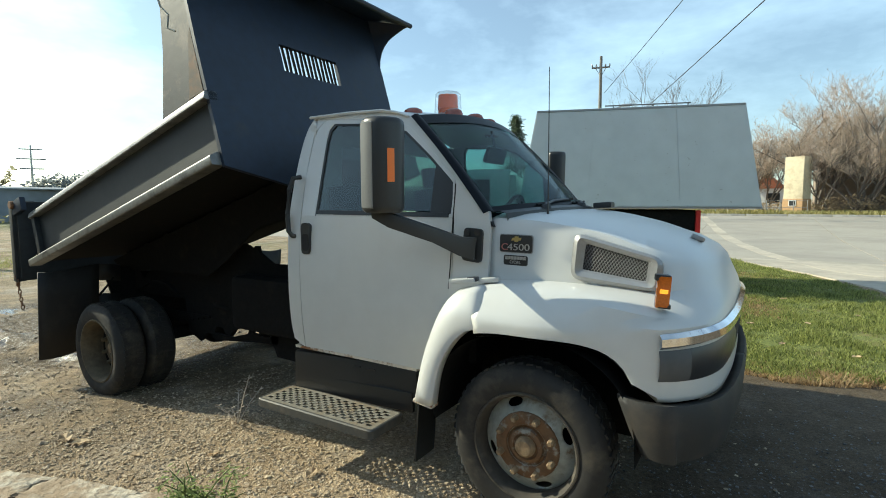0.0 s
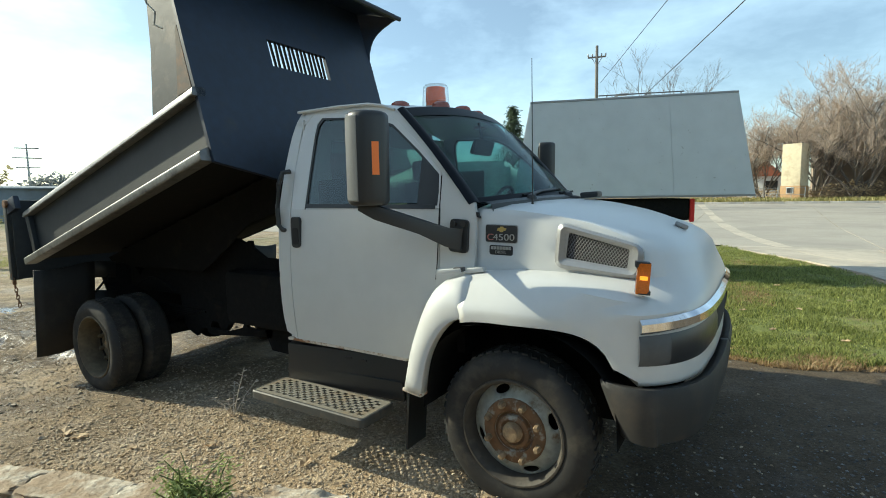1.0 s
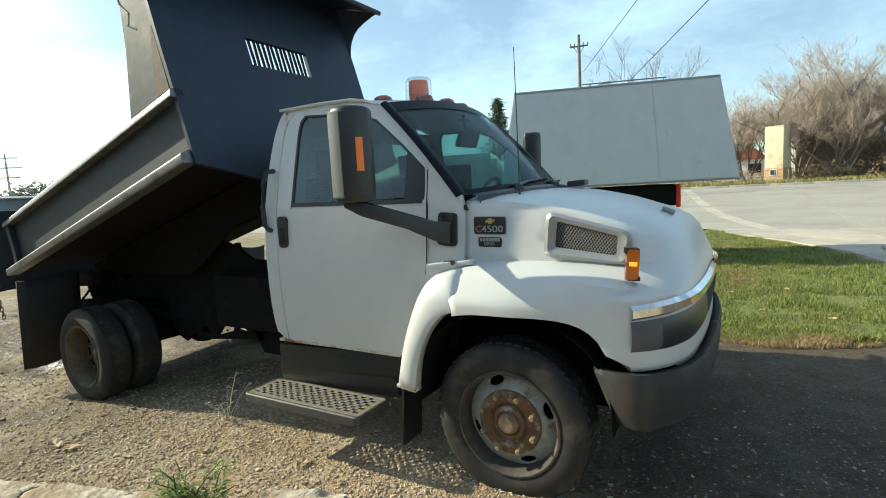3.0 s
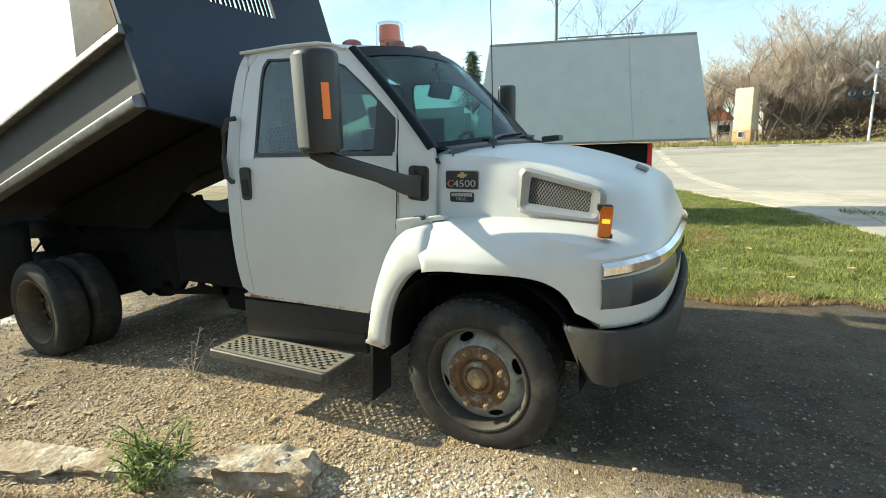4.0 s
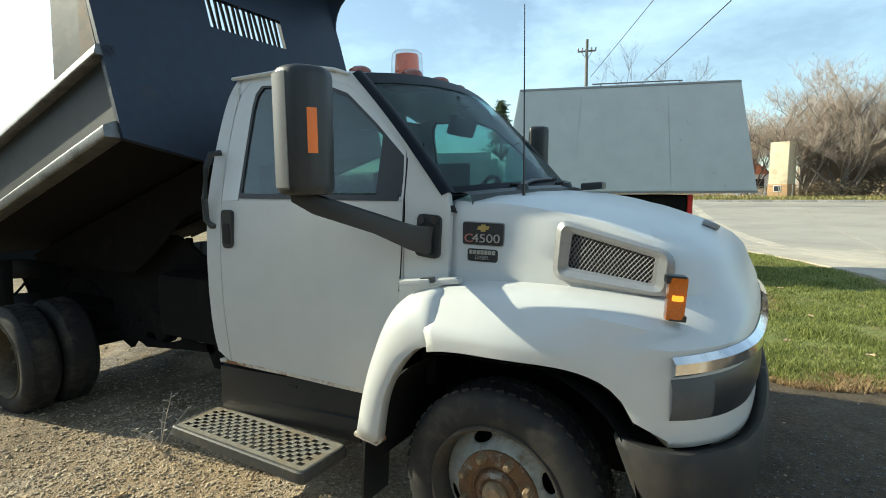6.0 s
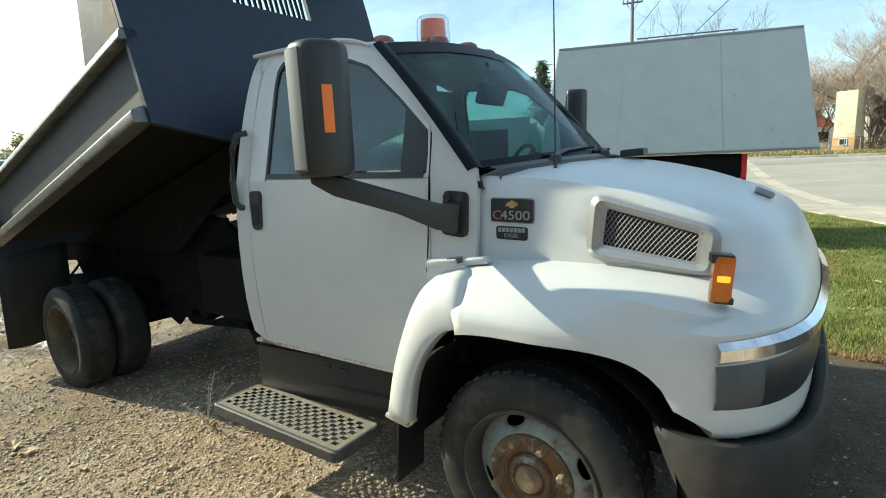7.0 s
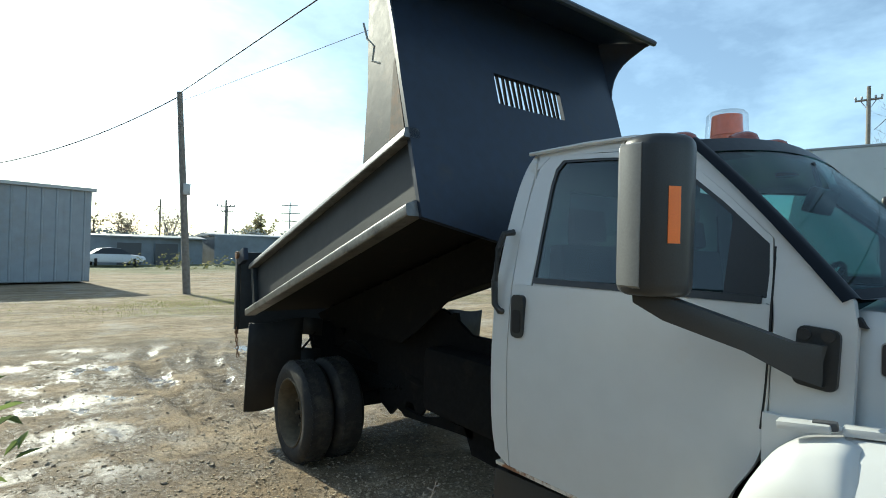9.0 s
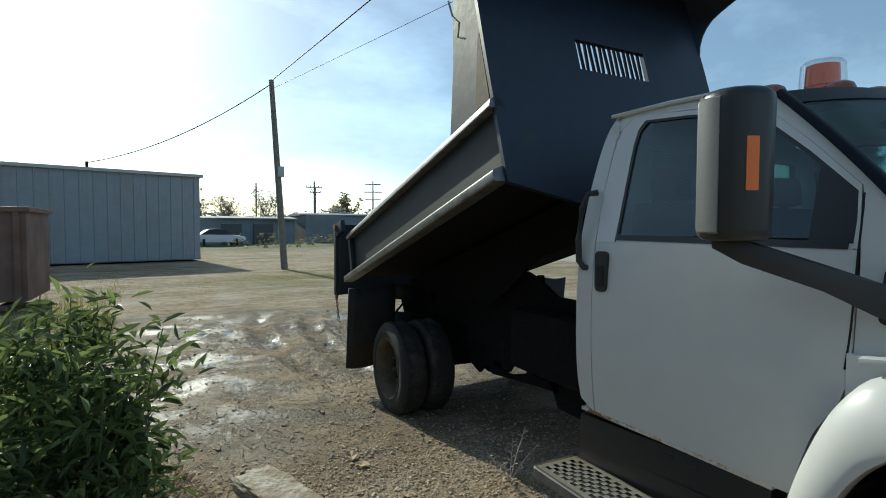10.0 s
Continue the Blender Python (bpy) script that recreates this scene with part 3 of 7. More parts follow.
KEY = {
    "shoulder": [(-0.265, 0.004, 1.169), (0.008, 0.000, 1.184), (0.305, 0.004, 1.174), (0.561, 0.029, 1.141), (0.700, 0.120, 1.135), (0.800, 0.330, 1.150), (0.850, 0.700, 1.165), (0.858, YC, 1.17)],
    "wing_top": [(-0.272, 0.069, 1.206), (0.003, 0.069, 1.226), (0.302, 0.074, 1.216), (0.530, 0.087, 1.186), (0.660, 0.170, 1.175), (0.775, 0.360, 1.190), (0.830, 0.700, 1.210), (0.843, YC, 1.215)],
    "wall_foot": [(-0.291, 0.195, 1.209), (-0.012, 0.195, 1.230), (0.292, 0.200, 1.230), (0.497, 0.196, 1.222), (0.630, 0.243, 1.224), (0.750, 0.410, 1.240), (0.810, 0.720, 1.255), (0.825, YC, 1.26)],
    "wall_top": [(-0.293, 0.217, 1.513), (-0.014, 0.220, 1.493), (0.291, 0.225, 1.437), (0.497, 0.224, 1.368), (0.620, 0.265, 1.334), (0.725, 0.420, 1.315), (0.785, 0.720, 1.315), (0.80, YC, 1.315)],
    "edge": [(-0.292, 0.243, 1.551), (-0.013, 0.248, 1.534), (0.292, 0.258, 1.483), (0.487, 0.259, 1.418), (0.589, 0.298, 1.384), (0.690, 0.440, 1.365), (0.745, 0.730, 1.360), (0.758, YC, 1.36)],
    "crown": [(-0.285, 0.380, 1.575), (-0.007, 0.400, 1.560), (0.275, 0.420, 1.514), (0.448, 0.434, 1.464), (0.529, 0.459, 1.434), (0.610, 0.563, 1.420), (0.655, 0.780, 1.415), (0.665, YC, 1.42)],
    "inner": [(-0.275, 0.68, 1.592), (-0.02, 0.70, 1.583), (0.2, 0.72, 1.552), (0.34, 0.74, 1.518), (0.40, 0.76, 1.505), (0.46, 0.82, 1.49), (0.49, 0.92, 1.485), (0.50, YC, 1.485)],
    "middle": [(-0.275, YC, 1.60), (-0.05, YC, 1.592), (0.12, YC, 1.572), (0.24, YC, 1.552), (0.30, YC, 1.54), (0.35, YC, 1.528), (0.38, YC, 1.52), (0.39, YC, 1.518)],
}
for key in KEY:
    shell.append(plan_curve(KEY[key]))
bm = bmesh.new()
add_grid(bm, shell)
add_grid(bm, [[far(p) for p in row] for row in shell])
bmesh.ops.remove_doubles(bm, verts=bm.verts, dist=0.002)
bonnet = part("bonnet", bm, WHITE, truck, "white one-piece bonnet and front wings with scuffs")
bonnet.modifiers.new("thickness", "SOLIDIFY").thickness = 0.006

# rear half of each front wing, fixed to the cab
flare_out = [(-0.280, 1.205), (-0.40, 1.163), (-0.478, 1.062), (-0.54, 0.905), (-0.582, 0.75), (-0.612, 0.565)]
flare_in = [(-0.242, 0.990), (-0.294, 0.971), (-0.361, 0.908), (-0.419, 0.817), (-0.458, 0.711), (-0.487, 0.548)]
for flip in (False, True):
    a, b = spline(flare_out, 20), spline(flare_in, 20)
    rows = []
    for f, y, tail in ((0, 0.15, 0.0), (0, 0.06, -0.06), (0.05, 0.012, -0.078), (0.16, -0.016, -0.066), (0.5, -0.058, -0.03), (0.82, -0.078, -0.008), (0.97, -0.072, -0.004), (1.0, -0.025, 0.0)):
        row = [(p[0] + (q[0] - p[0]) * f, y + tail * k / 19, p[1] + (q[1] - p[1]) * f) for k, (p, q) in enumerate(zip(a, b))]
        row.insert(0, (row[0][0] + 0.05, row[0][1] + 0.014, row[0][2] - 0.002))
        rows.append([far(p) for p in row] if flip else row)
    wing = part("wing_rear_section", sheet(rows), WHITE, truck)
    wing.modifiers.new("thickness", "SOLIDIFY").thickness = 0.008
    tip = boxed((-0.549, -0.045, 0.552), (0.125, 0.07, 0.02), (0, 8, 0), 0.008)
    if flip:
        for v in tip.verts:
            v.co = far(v.co)
    part("wing_tip", tip, WHITE_RUST, wing, "rusty lower tip")
    filler = boxed((-0.36, 0.16, 1.09), (0.30, 0.06, 0.24), (0, 0, 0), 0.01)
    if flip:
        for v in filler.verts:
            v.co = far(v.co)
    part("inner_wing_panel", filler, WHITE, truck)
    # dark liner inside the wheel arch
    liner = []
    for k in range(25):
        ang = math.pi * k / 24
        x = 0.008 + 0.525 * math.cos(ang)
        z = 0.45 + 0.536 * math.sin(ang) ** 0.66
        liner.append([(x, y if not flip else 2 * YC - y, z) for y in (-0.01, 0.55)])
    part("wheel_arch_liner", sheet(liner), FRAME_BLACK, truck)
    wall_y = 0.57 if not flip else 2 * YC - 0.57
    part("inner_arch_wall", boxed((-0.02, wall_y, 0.78), (1.3, 0.02, 0.86)), FRAME_BLACK, truck)
    lip = [[(x, lip_y(x) + d if not flip else 2 * YC - lip_y(x) - d, arch_z(x) - h) for x in side_x] for d, h in ((0.014, 0.012), (0.08, 0.03))]
    part("arch_lip", sheet(lip), BLACK_PLASTIC, truck)
    # hinge caps where wing, cowl and bonnet meet
    for kind, c, sz, mat in (("hinge_cap", (-0.365, 0.05, 1.220), (0.13, 0.06, 0.024), WHITE), ("hinge_pin", (-0.318, 0.065, 1.230), (0.06, 0.035, 0.026), LAMP_GREY), ("hinge_cap", (-0.235, 0.10, 1.228), (0.10, 0.06, 0.024), WHITE)):
        cap = boxed(c, sz, (0, -6, 10), 0.009)
        if flip:
            for v in cap.verts:
                v.co = far(v.co)
        part(kind, cap, mat, truck)

# side vent with wire mesh
def wall_point(x, z, out=0.0):
    """A place on the bonnet's side wall."""
    return (x, 0.207 + 0.012 * (z - 1.24) / 0.27 - 0.03 * max(0, x - 0.35) - out, z)


for flip in (False, True):
    def place(u, v, w, flip=flip):
        p = wall_point(u, v, w)
        return far(p) if flip else p
    quad_o = [(0.165, 1.255), (0.585, 1.222), (0.60, 1.375), (0.18, 1.485)]
    quad_i = [(0.215, 1.295), (0.535, 1.258), (0.545, 1.368), (0.228, 1.442)]
    ro, ri = rounded(quad_o, 0.05), rounded(quad_i, 0.012)
    mid = [(p[0] * 0.55 + q[0] * 0.45, p[1] * 0.55 + q[1] * 0.45) for p, q in zip(ro, ri)]
    rows = [[place(u, v, d) for u, v in ring + ring[:1]] for ring, d in ((ro, -0.004), (ro, 0.022), (mid, 0.034), (ri, 0.026), (ri, -0.01))]
    vent = part("side_vent", sheet(rows), SILVER, truck, "silver vent surround with wire mesh")
    part("vent_backing", prism(ri, lambda u, v, w: place(u, v, 0.003 + w), 0.003), BADGE, vent)
    inner_rows = [[place(u, v, d) for u, v in ring + ring[:1]] for ring, d in ((ri, 0.026), ([(u + (0.012 if u < 0.4 else -0.012), v + (0.010 if v < 1.36 else -0.010)) for u, v in ri], 0.024))]
    part("vent_inner_frame", sheet(inner_rows), SILVER, vent)
    bm = bmesh.new()
    lo0, lo1, hi0, hi1 = Vector(quad_i[0]), Vector(quad_i[1]), Vector(quad_i[3]), Vector(quad_i[2])

    def inside(u, v):
        a = lo0.lerp(lo1, u)
        b = hi0.lerp(hi1, u)
        return a.lerp(b, v)

    nx = 22
    for way in (1, -1):
        for k in range(-8, nx + 8):
            pts = []
            for j in range(9):
                v = j / 8
                u = (k + way * v * 5.6) / nx
                if 0 <= u <= 1:
                    q = inside(u, v)
                    pts.append(place(q.x, q.y, 0.014 + 0.003 * way))
            if len(pts) > 1:
                add_tube(bm, pts, 0.0019, 4)
    part("wire_mesh", bm, WIRE_MESH, vent, "crossed bright wire mesh")

# badges on the near side
def badge(name, x0, x1, z0, z1, mat, parent, out, depth, r=0.012, skew=0.0):
    poly = rounded([(x0, z0), (x1, z0), (x1, z1), (x0, z1)], r)
    return part(name, prism(poly, lambda u, v, w: wall_point(u, v + skew * (u - x0), out + w), depth), mat, parent)


plate = badge("model_badge", -0.228, -0.046, 1.372, 1.462, BADGE, truck, 0.0, 0.012, skew=-0.02)
rim_poly = rounded([(-0.232, 1.368), (-0.042, 1.368), (-0.042, 1.466), (-0.232, 1.466)], 0.014)
part("badge_rim", prism(rim_poly, lambda u, v, w: wall_point(u, v - 0.02 * (u + 0.232), w), 0.006), SILVER, plate)
emblem = [(-0.165, 1.437), (-0.158, 1.452), (-0.146, 1.452), (-0.146, 1.459), (-0.126, 1.459), (-0.126, 1.452), (-0.108, 1.452), (-0.115, 1.437), (-0.127, 1.437), (-0.127, 1.430), (-0.147, 1.430), (-0.147, 1.437)]
part("emblem", prism(emblem, lambda u, v, w: wall_point(u + 0.004, v - 0.005, 0.012 + w), 0.004), GOLD, plate, "plain gold emblem shape")
turn = Matrix.Rotation(radians(90), 4, "X")
lettering("lettering", "C", 0.050, Matrix.Translation((-0.1995, 0.2005, 1.3955)) @ turn @ Matrix.Diagonal((1.2, 1, 1, 1)), material("badge_red_letter", (0.5, 0.2, 0.18), 0.35, metal=0.4), plate)
lettering("lettering", "4500", 0.050, Matrix.Translation((-0.120, 0.2005, 1.3955)) @ turn @ Matrix.Diagonal((1.28, 1, 1, 1)), LETTER, plate)
plate2 = badge("engine_badge", -0.205, -0.068, 1.302, 1.354, BADGE, truck, 0.0, 0.010, skew=-0.02)
bm = bmesh.new()
for k in range(7):
    add_box(bm, (-0.188 + 0.0172 * k, 0.2, 1.339), (0.0135, 0.004, 0.017))
part("name_bar_row", bm, LETTER, plate2, smooth=False)
lettering("lettering", "DIESEL", 0.022, Matrix.Translation((-0.1365, 0.199, 1.3165)) @ turn, LETTER, plate2)

# amber marker on the wing, bonnet bump stop
marker = part("side_marker", boxed((0.612, 0.075, 1.245), (0.058, 0.045, 0.145), (0, 4, 18), 0.012), AMBER, truck, "amber side marker lamp")
part("lamp_cap", boxed((0.609, 0.077, 1.306), (0.061, 0.048, 0.028), (0, 4, 18), 0.006), BLACK_PLASTIC, marker)
part("lamp_base", boxed((0.615, 0.077, 1.182), (0.055, 0.045, 0.02), (0, 4, 18), 0.005), BLACK_PLASTIC, marker)
part("bulb", boxed((0.619, 0.056, 1.248), (0.034, 0.018, 0.018), (0, 4, 18), 0.004), AMBER_LIT, marker)
part("bonnet_handle", boxed((0.66, 0.93, 1.432), (0.075, 0.05, 0.028), (0, 24, 10), 0.014), SILVER, truck)

# grille front: chrome bar, lamps
def front_strip(i0, i1, z_of, out, thick_by):
    n = len(FRONT)
    rows = []
    for zf in (0.0, 0.25, 0.75, 1.0):
        row = []
        for i in range(i0, i1 + 1):
            x, y = FRONT[i]
            a, b = FRONT[max(i - 1, 0)], FRONT[min(i + 1, n - 1)]
            d = Vector((b[0] - a[0], b[1] - a[1])).normalized()
            nrm = Vector((d.y, -d.x))
            z0, z1 = z_of(i / (n - 1))
            o = out if zf in (0.25, 0.75) else out - thick_by
            row.append((x + nrm.x * o, y + nrm.y * o, z0 + (z1 - z0) * zf))
        rows.append(row)
    return rows


def both(rows):
    bm = add_grid(bmesh.new(), rows)
    add_grid(bm, [[far(p) for p in row] for row in rows])
    return bm


part("chrome_bar", both(front_strip(0, 21, lambda f: (1.005 + 0.045 * f, 1.072 + 0.05 * f), 0.028, 0.024)), CHROME, truck, "chrome grille bar")
for flip in (False, True):
    lamp = front_strip(0, 5, lambda f: (0.865, 1.0 + 0.03 * f), 0.014, 0.012)
    lens = front_strip(5, 15, lambda f: (0.865, 1.0 + 0.03 * f), 0.014, 0.012)
    l1, l2 = add_grid(bmesh.new(), [[far(p) for p in r] if flip else r for r in lamp]), add_grid(bmesh.new(), [[far(p) for p in r] if flip else r for r in lens])
    unit = part("turn_lamp", l1, LAMP_GREY, truck)
    part("headlamp", l2, HEADLAMP, truck, "dark smoked headlamp cover")
part("grille_opening", both(front_strip(15, 21, lambda f: (0.87, 1.03 + 0.02 * f), 0.008, 0.006)), SEAM, truck)

# bumper
rows = []
bumper_plan = [(0.45, 0.01), (0.53, -0.03), (0.62, -0.035)] + [(x + 0.04 * min(1, y / 0.3 + 0.35), y - 0.05 * max(0, 1 - y / 0.3)) for x, y in FRONT[2:]]
bumper_plan = spline(bumper_plan, 36)
for z, o in ((0.765, 0.06), (0.775, 0.0), (0.745, -0.012), (0.62, -0.004), (0.515, 0.025), (0.50, 0.07)):
    row = []
    for i, (x, y) in enumerate(bumper_plan):
        f = i / 35
        lean = 0.10 * (0.765 - z) / 0.26 * max(0, 1 - f * 5)
        c = Vector((0.3 - x, YC - y)).normalized()
        row.append((x + c.x * o + lean, y + c.y * o, z - 0.01 * f))
    rows.append(row)
bump = both(rows)
bumper = part("front_bumper", bump, GREY_PLASTIC, truck, "scuffed dark grey bumper")
bumper.modifiers.new("thickness", "SOLIDIFY").thickness = 0.012
part("radiator_core", boxed((0.68, YC, 0.95), (0.08, 1.3, 0.75)), FRAME_BLACK, truck)
part("engine_block", boxed((0.1, YC, 0.95), (0.9, 0.62, 0.66), bevel=0.05), FRAME_BLACK, truck)

# door mirrors on their arms
for flip in (False, True):
    def put(p, flip=flip):
        return far(p) if flip else p
    # a deep shell, domed in front, with the glass flat behind and turned towards the driver
    z0, z1 = (1.58, 2.045) if not flip else (1.66, 2.10)
    hd, hv = Vector((0.9801, -0.1987)), Vector((0.1987, 0.9801))
    hcen = Vector((-0.654, -0.261)) if not flip else Vector((-0.70, -0.19))
    wide = 0.88 if not flip else 0.72

    def shell_at(u, v, hcen=hcen, hd=hd, hv=hv, wide=wide):
        q = hcen + hd * u + hv * v * wide
        return q.x, q.y

    prof = rounded([(-0.046, -0.112), (0.012, -0.114), (0.060, -0.092), (0.090, -0.038), (0.100, 0.03), (0.068, 0.098), (0.02, 0.118), (-0.046, 0.116)], 0.024, 5)
    rows = []
    for f, sc in ((0.0, 0.8), (0.012, 0.9), (0.035, 0.975), (0.08, 1.0), (0.5, 1.0), (0.92, 1.0), (0.965, 0.975), (0.988, 0.9), (1.0, 0.8)):
        ring = [put((*shell_at(u * sc + 0.006 * f, v * sc), z0 + (z1 - z0) * f)) for u, v in prof]
        rows.append(ring + ring[:1])
    bm = add_grid(bmesh.new(), rows)
    bmesh.ops.remove_doubles(bm, verts=bm.verts, dist=0.0005)
    for ring in (rows[0], rows[-1]):
        bm.faces.new([bm.verts.new(p) for p in ring[:-1]])
    bmesh.ops.remove_doubles(bm, verts=bm.verts, dist=0.0005)
    mirror = part("door_mirror", bm, BLACK_PLASTIC, truck, "large black door mirror with an orange reflector strip")
    # lighter strip paints the sunlit outer edge onto the black shell
    cover = [(-0.044, -0.1145), (-0.02, -0.1165), (0.012, -0.1165), (0.034, -0.1085)]
    cov = [[put((*shell_at(u, v + 0.012 * e), z0 + (z1 - z0) * f)) for u, v in cover] for f, e in ((0.035, 1.0), (0.06, 0.0), (0.5, 0.0), (0.94, 0.0), (0.965, 1.0))]
    part("mirror_lit_edge", sheet(cov, (0, -0.004 if flip else 0.004, 0)), MIRROR_GREY, mirror, "lighter outer edge, sunlight painted into its grey")
    bezel = rounded([(-0.1, 0.012), (0.1, 0.012), (0.1, z1 - z0 - 0.012), (-0.1, z1 - z0 - 0.012)], 0.04)
    bez = [] if flip else [[put((*shell_at(-0.046 - d, v * k), z0 + (z1 - z0) / 2 + (z - (z1 - z0) / 2) * k)) for v, z in bezel + bezel[:1]] for d, k in ((-0.002, 1.06), (0.012, 1.04), (0.014, 0.97), (0.002, 0.93))]
    if bez:
        part("mirror_bezel", sheet(bez), MIRROR_GREY, mirror)
    if not flip:
        # the strip follows the outer bend of the shell
        strip = [(0.0855, -0.051), (0.0925, -0.030), (0.0955, -0.010)]
        refl = [[put((*shell_at(u + 0.0035, v), z)) for u, v in strip] for z in (1.732, 1.893)]
        part("reflector", sheet(refl, (-0.006, 0.004, 0)), ORANGE, mirror, "orange reflector strip")
    # glass leaning a little down and in
    tilt = 0.14
    glassm = [[put((*shell_at(-0.052 + tilt * (z - (z1 - z0) / 2) * 0.08, v * 0.92), z0 + (z1 - z0) / 2 + (z - (z1 - z0) / 2) * 0.92)) for v in (-0.1, 0.1)] for z in (0.02, z1 - z0 - 0.02)]
    part("mirror_glass", sheet(glassm, (0.003, 0, 0)), MIRROR_GLASS, mirror)
    # flat arm from the cowl up to the mirror's foot
    arm = [(-0.70, -0.275, 1.585, 0.030), (-0.62, -0.245, 1.548, 0.04), (-0.477, -0.06, 1.468, 0.042), (-0.40, 0.075, 1.406, 0.055), (-0.345, 0.14, 1.390, 0.066)]
    rows = []
    for x, y, z, h in arm:
        ring = [put((x, y + dy, z + dz)) for dy, dz in ((-0.02, -h), (0.02, -h), (0.026, 0), (0.02, h * 0.8), (-0.02, h * 0.8), (-0.026, 0))]
        rows.append(ring + ring[:1])
    part("mirror_arm", sheet(rows), BLACK_PLASTIC, mirror)
    foot = rounded([(-0.432, 1.318), (-0.320, 1.304), (-0.314, 1.488), (-0.422, 1.498)], 0.025)
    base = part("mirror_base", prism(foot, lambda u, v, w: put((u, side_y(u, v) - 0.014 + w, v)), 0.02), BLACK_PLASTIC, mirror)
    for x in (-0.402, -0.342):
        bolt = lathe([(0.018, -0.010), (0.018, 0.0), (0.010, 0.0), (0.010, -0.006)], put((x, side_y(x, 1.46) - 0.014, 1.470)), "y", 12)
        part("bolt", bolt, GREY_PLASTIC, base)

# grab handle behind the near door
part("grab_handle", tube([(-1.60, 0.08, 1.80), (-1.617, 0.03, 1.79), (-1.635, 0.012, 1.72), (-1.645, 0.0, 1.56), (-1.64, 0.0, 1.45), (-1.617, 0.01, 1.42), (-1.60, 0.05, 1.415)], 0.016, 8), BLACK_PLASTIC, truck)

# roof lamps and beacon
for y, x, w in ((0.50, -1.0, 0.1), (0.82, -0.885, 0.08), (1.08, -0.86, 0.08), (1.34, -0.885, 0.08), (1.66, -1.0, 0.1)):
    lamp = lathe([(0.0, 0.036), (0.03, 0.033), (0.048, 0.02), (0.055, 0.0), (0.055, -0.03)], (x, y, 2.245 if y not in (0.50, 1.66) else 2.212), "z", 16)
    for v in lamp.verts:
        v.co.x = x + (v.co.x - x) * 1.25
    part("roof_marker_lamp", lamp, MARKER, truck, "dark amber roof marker lamp")
bx, by, bz = -1.05, 1.02, 2.242
beacon = part("beacon", lathe([(0.0, 0.0), (0.10, 0.0), (0.105, 0.03), (0.085, 0.045), (0.0, 0.045)], (bx, by, bz), "z", 28), SILVER, truck, "warning beacon with a clear dome and orange core")
dome = part("beacon_dome", lathe([(0.102, 0.04), (0.094, 0.185), (0.08, 0.2), (0.0, 0.205)], (bx, by, bz), "z", 28), CLEAR_DOME, beacon)
dome.visible_shadow = False
part("beacon_core", lathe([(0.0, 0.046), (0.072, 0.046), (0.072, 0.075), (0.076, 0.08), (0.070, 0.18), (0.0, 0.185)], (bx, by, bz), "z", 24), RED_LENS, beacon)
part("beacon_mount", boxed((bx, by, bz - 0.01), (0.24, 0.2, 0.03), bevel=0.008), BLACK_PLASTIC, beacon)

# whip antenna by the cowl
part("antenna", tube([(-0.02, 0.36, 1.57), (-0.02, 0.36, 1.62), (-0.022, 0.36, 2.0), (-0.025, 0.362, 2.345)], 0.004, 5, radii=[0.008, 0.004, 0.003, 0.002]), BLACK_PLASTIC, truck)

# perforated tread step
step_x0, step_x1, step_y0, step_y1, step_z = -1.75, -0.80, -0.205, 0.095, 0.385
rim_out = rounded([(step_x0, step_y0), (step_x1, step_y0), (step_x1, step_y1), (step_x0, step_y1)], 0.035, 5)
rim_in = rounded([(step_x0 + 0.018, step_y0 + 0.018), (step_x1 - 0.018, step_y0 + 0.018), (step_x1 - 0.018, step_y1 - 0.012), (step_x0 + 0.018, step_y1 - 0.012)], 0.02, 5)
ring_rows = [[(*p, step_z + h) for p in loop + loop[:1]] for loop, h in ((rim_in, -0.03), (rim_in, 0.001), (rim_out, 0.0), (rim_out, -0.006), (rim_out, -0.052), (rim_in, -0.06))]
ring_rows[2] = [(x + 0.006 * (1 if x < -1.27 else -1), y + 0.006 * (1 if y < -0.05 else -1), z + 0.001) for x, y, z in ring_rows[2]]
step = part("cab_step", sheet(ring_rows), STEP_SHADED_EDGE, truck, "dirty perforated aluminium cab step")
# the tread: a plate with staggered rows of punched, lipped holes
bm = bmesh.new()
nx, ny = 29, 10
cw, ch = (step_x1 - step_x0 - 0.04) / nx, (step_y1 - step_y0 - 0.03) / ny
deep = 0.003


def tread_face(points, dark=False):
    f = bm.faces.new([bm.verts.new(p) for p in points])
    f.material_index = 1 if dark else 0


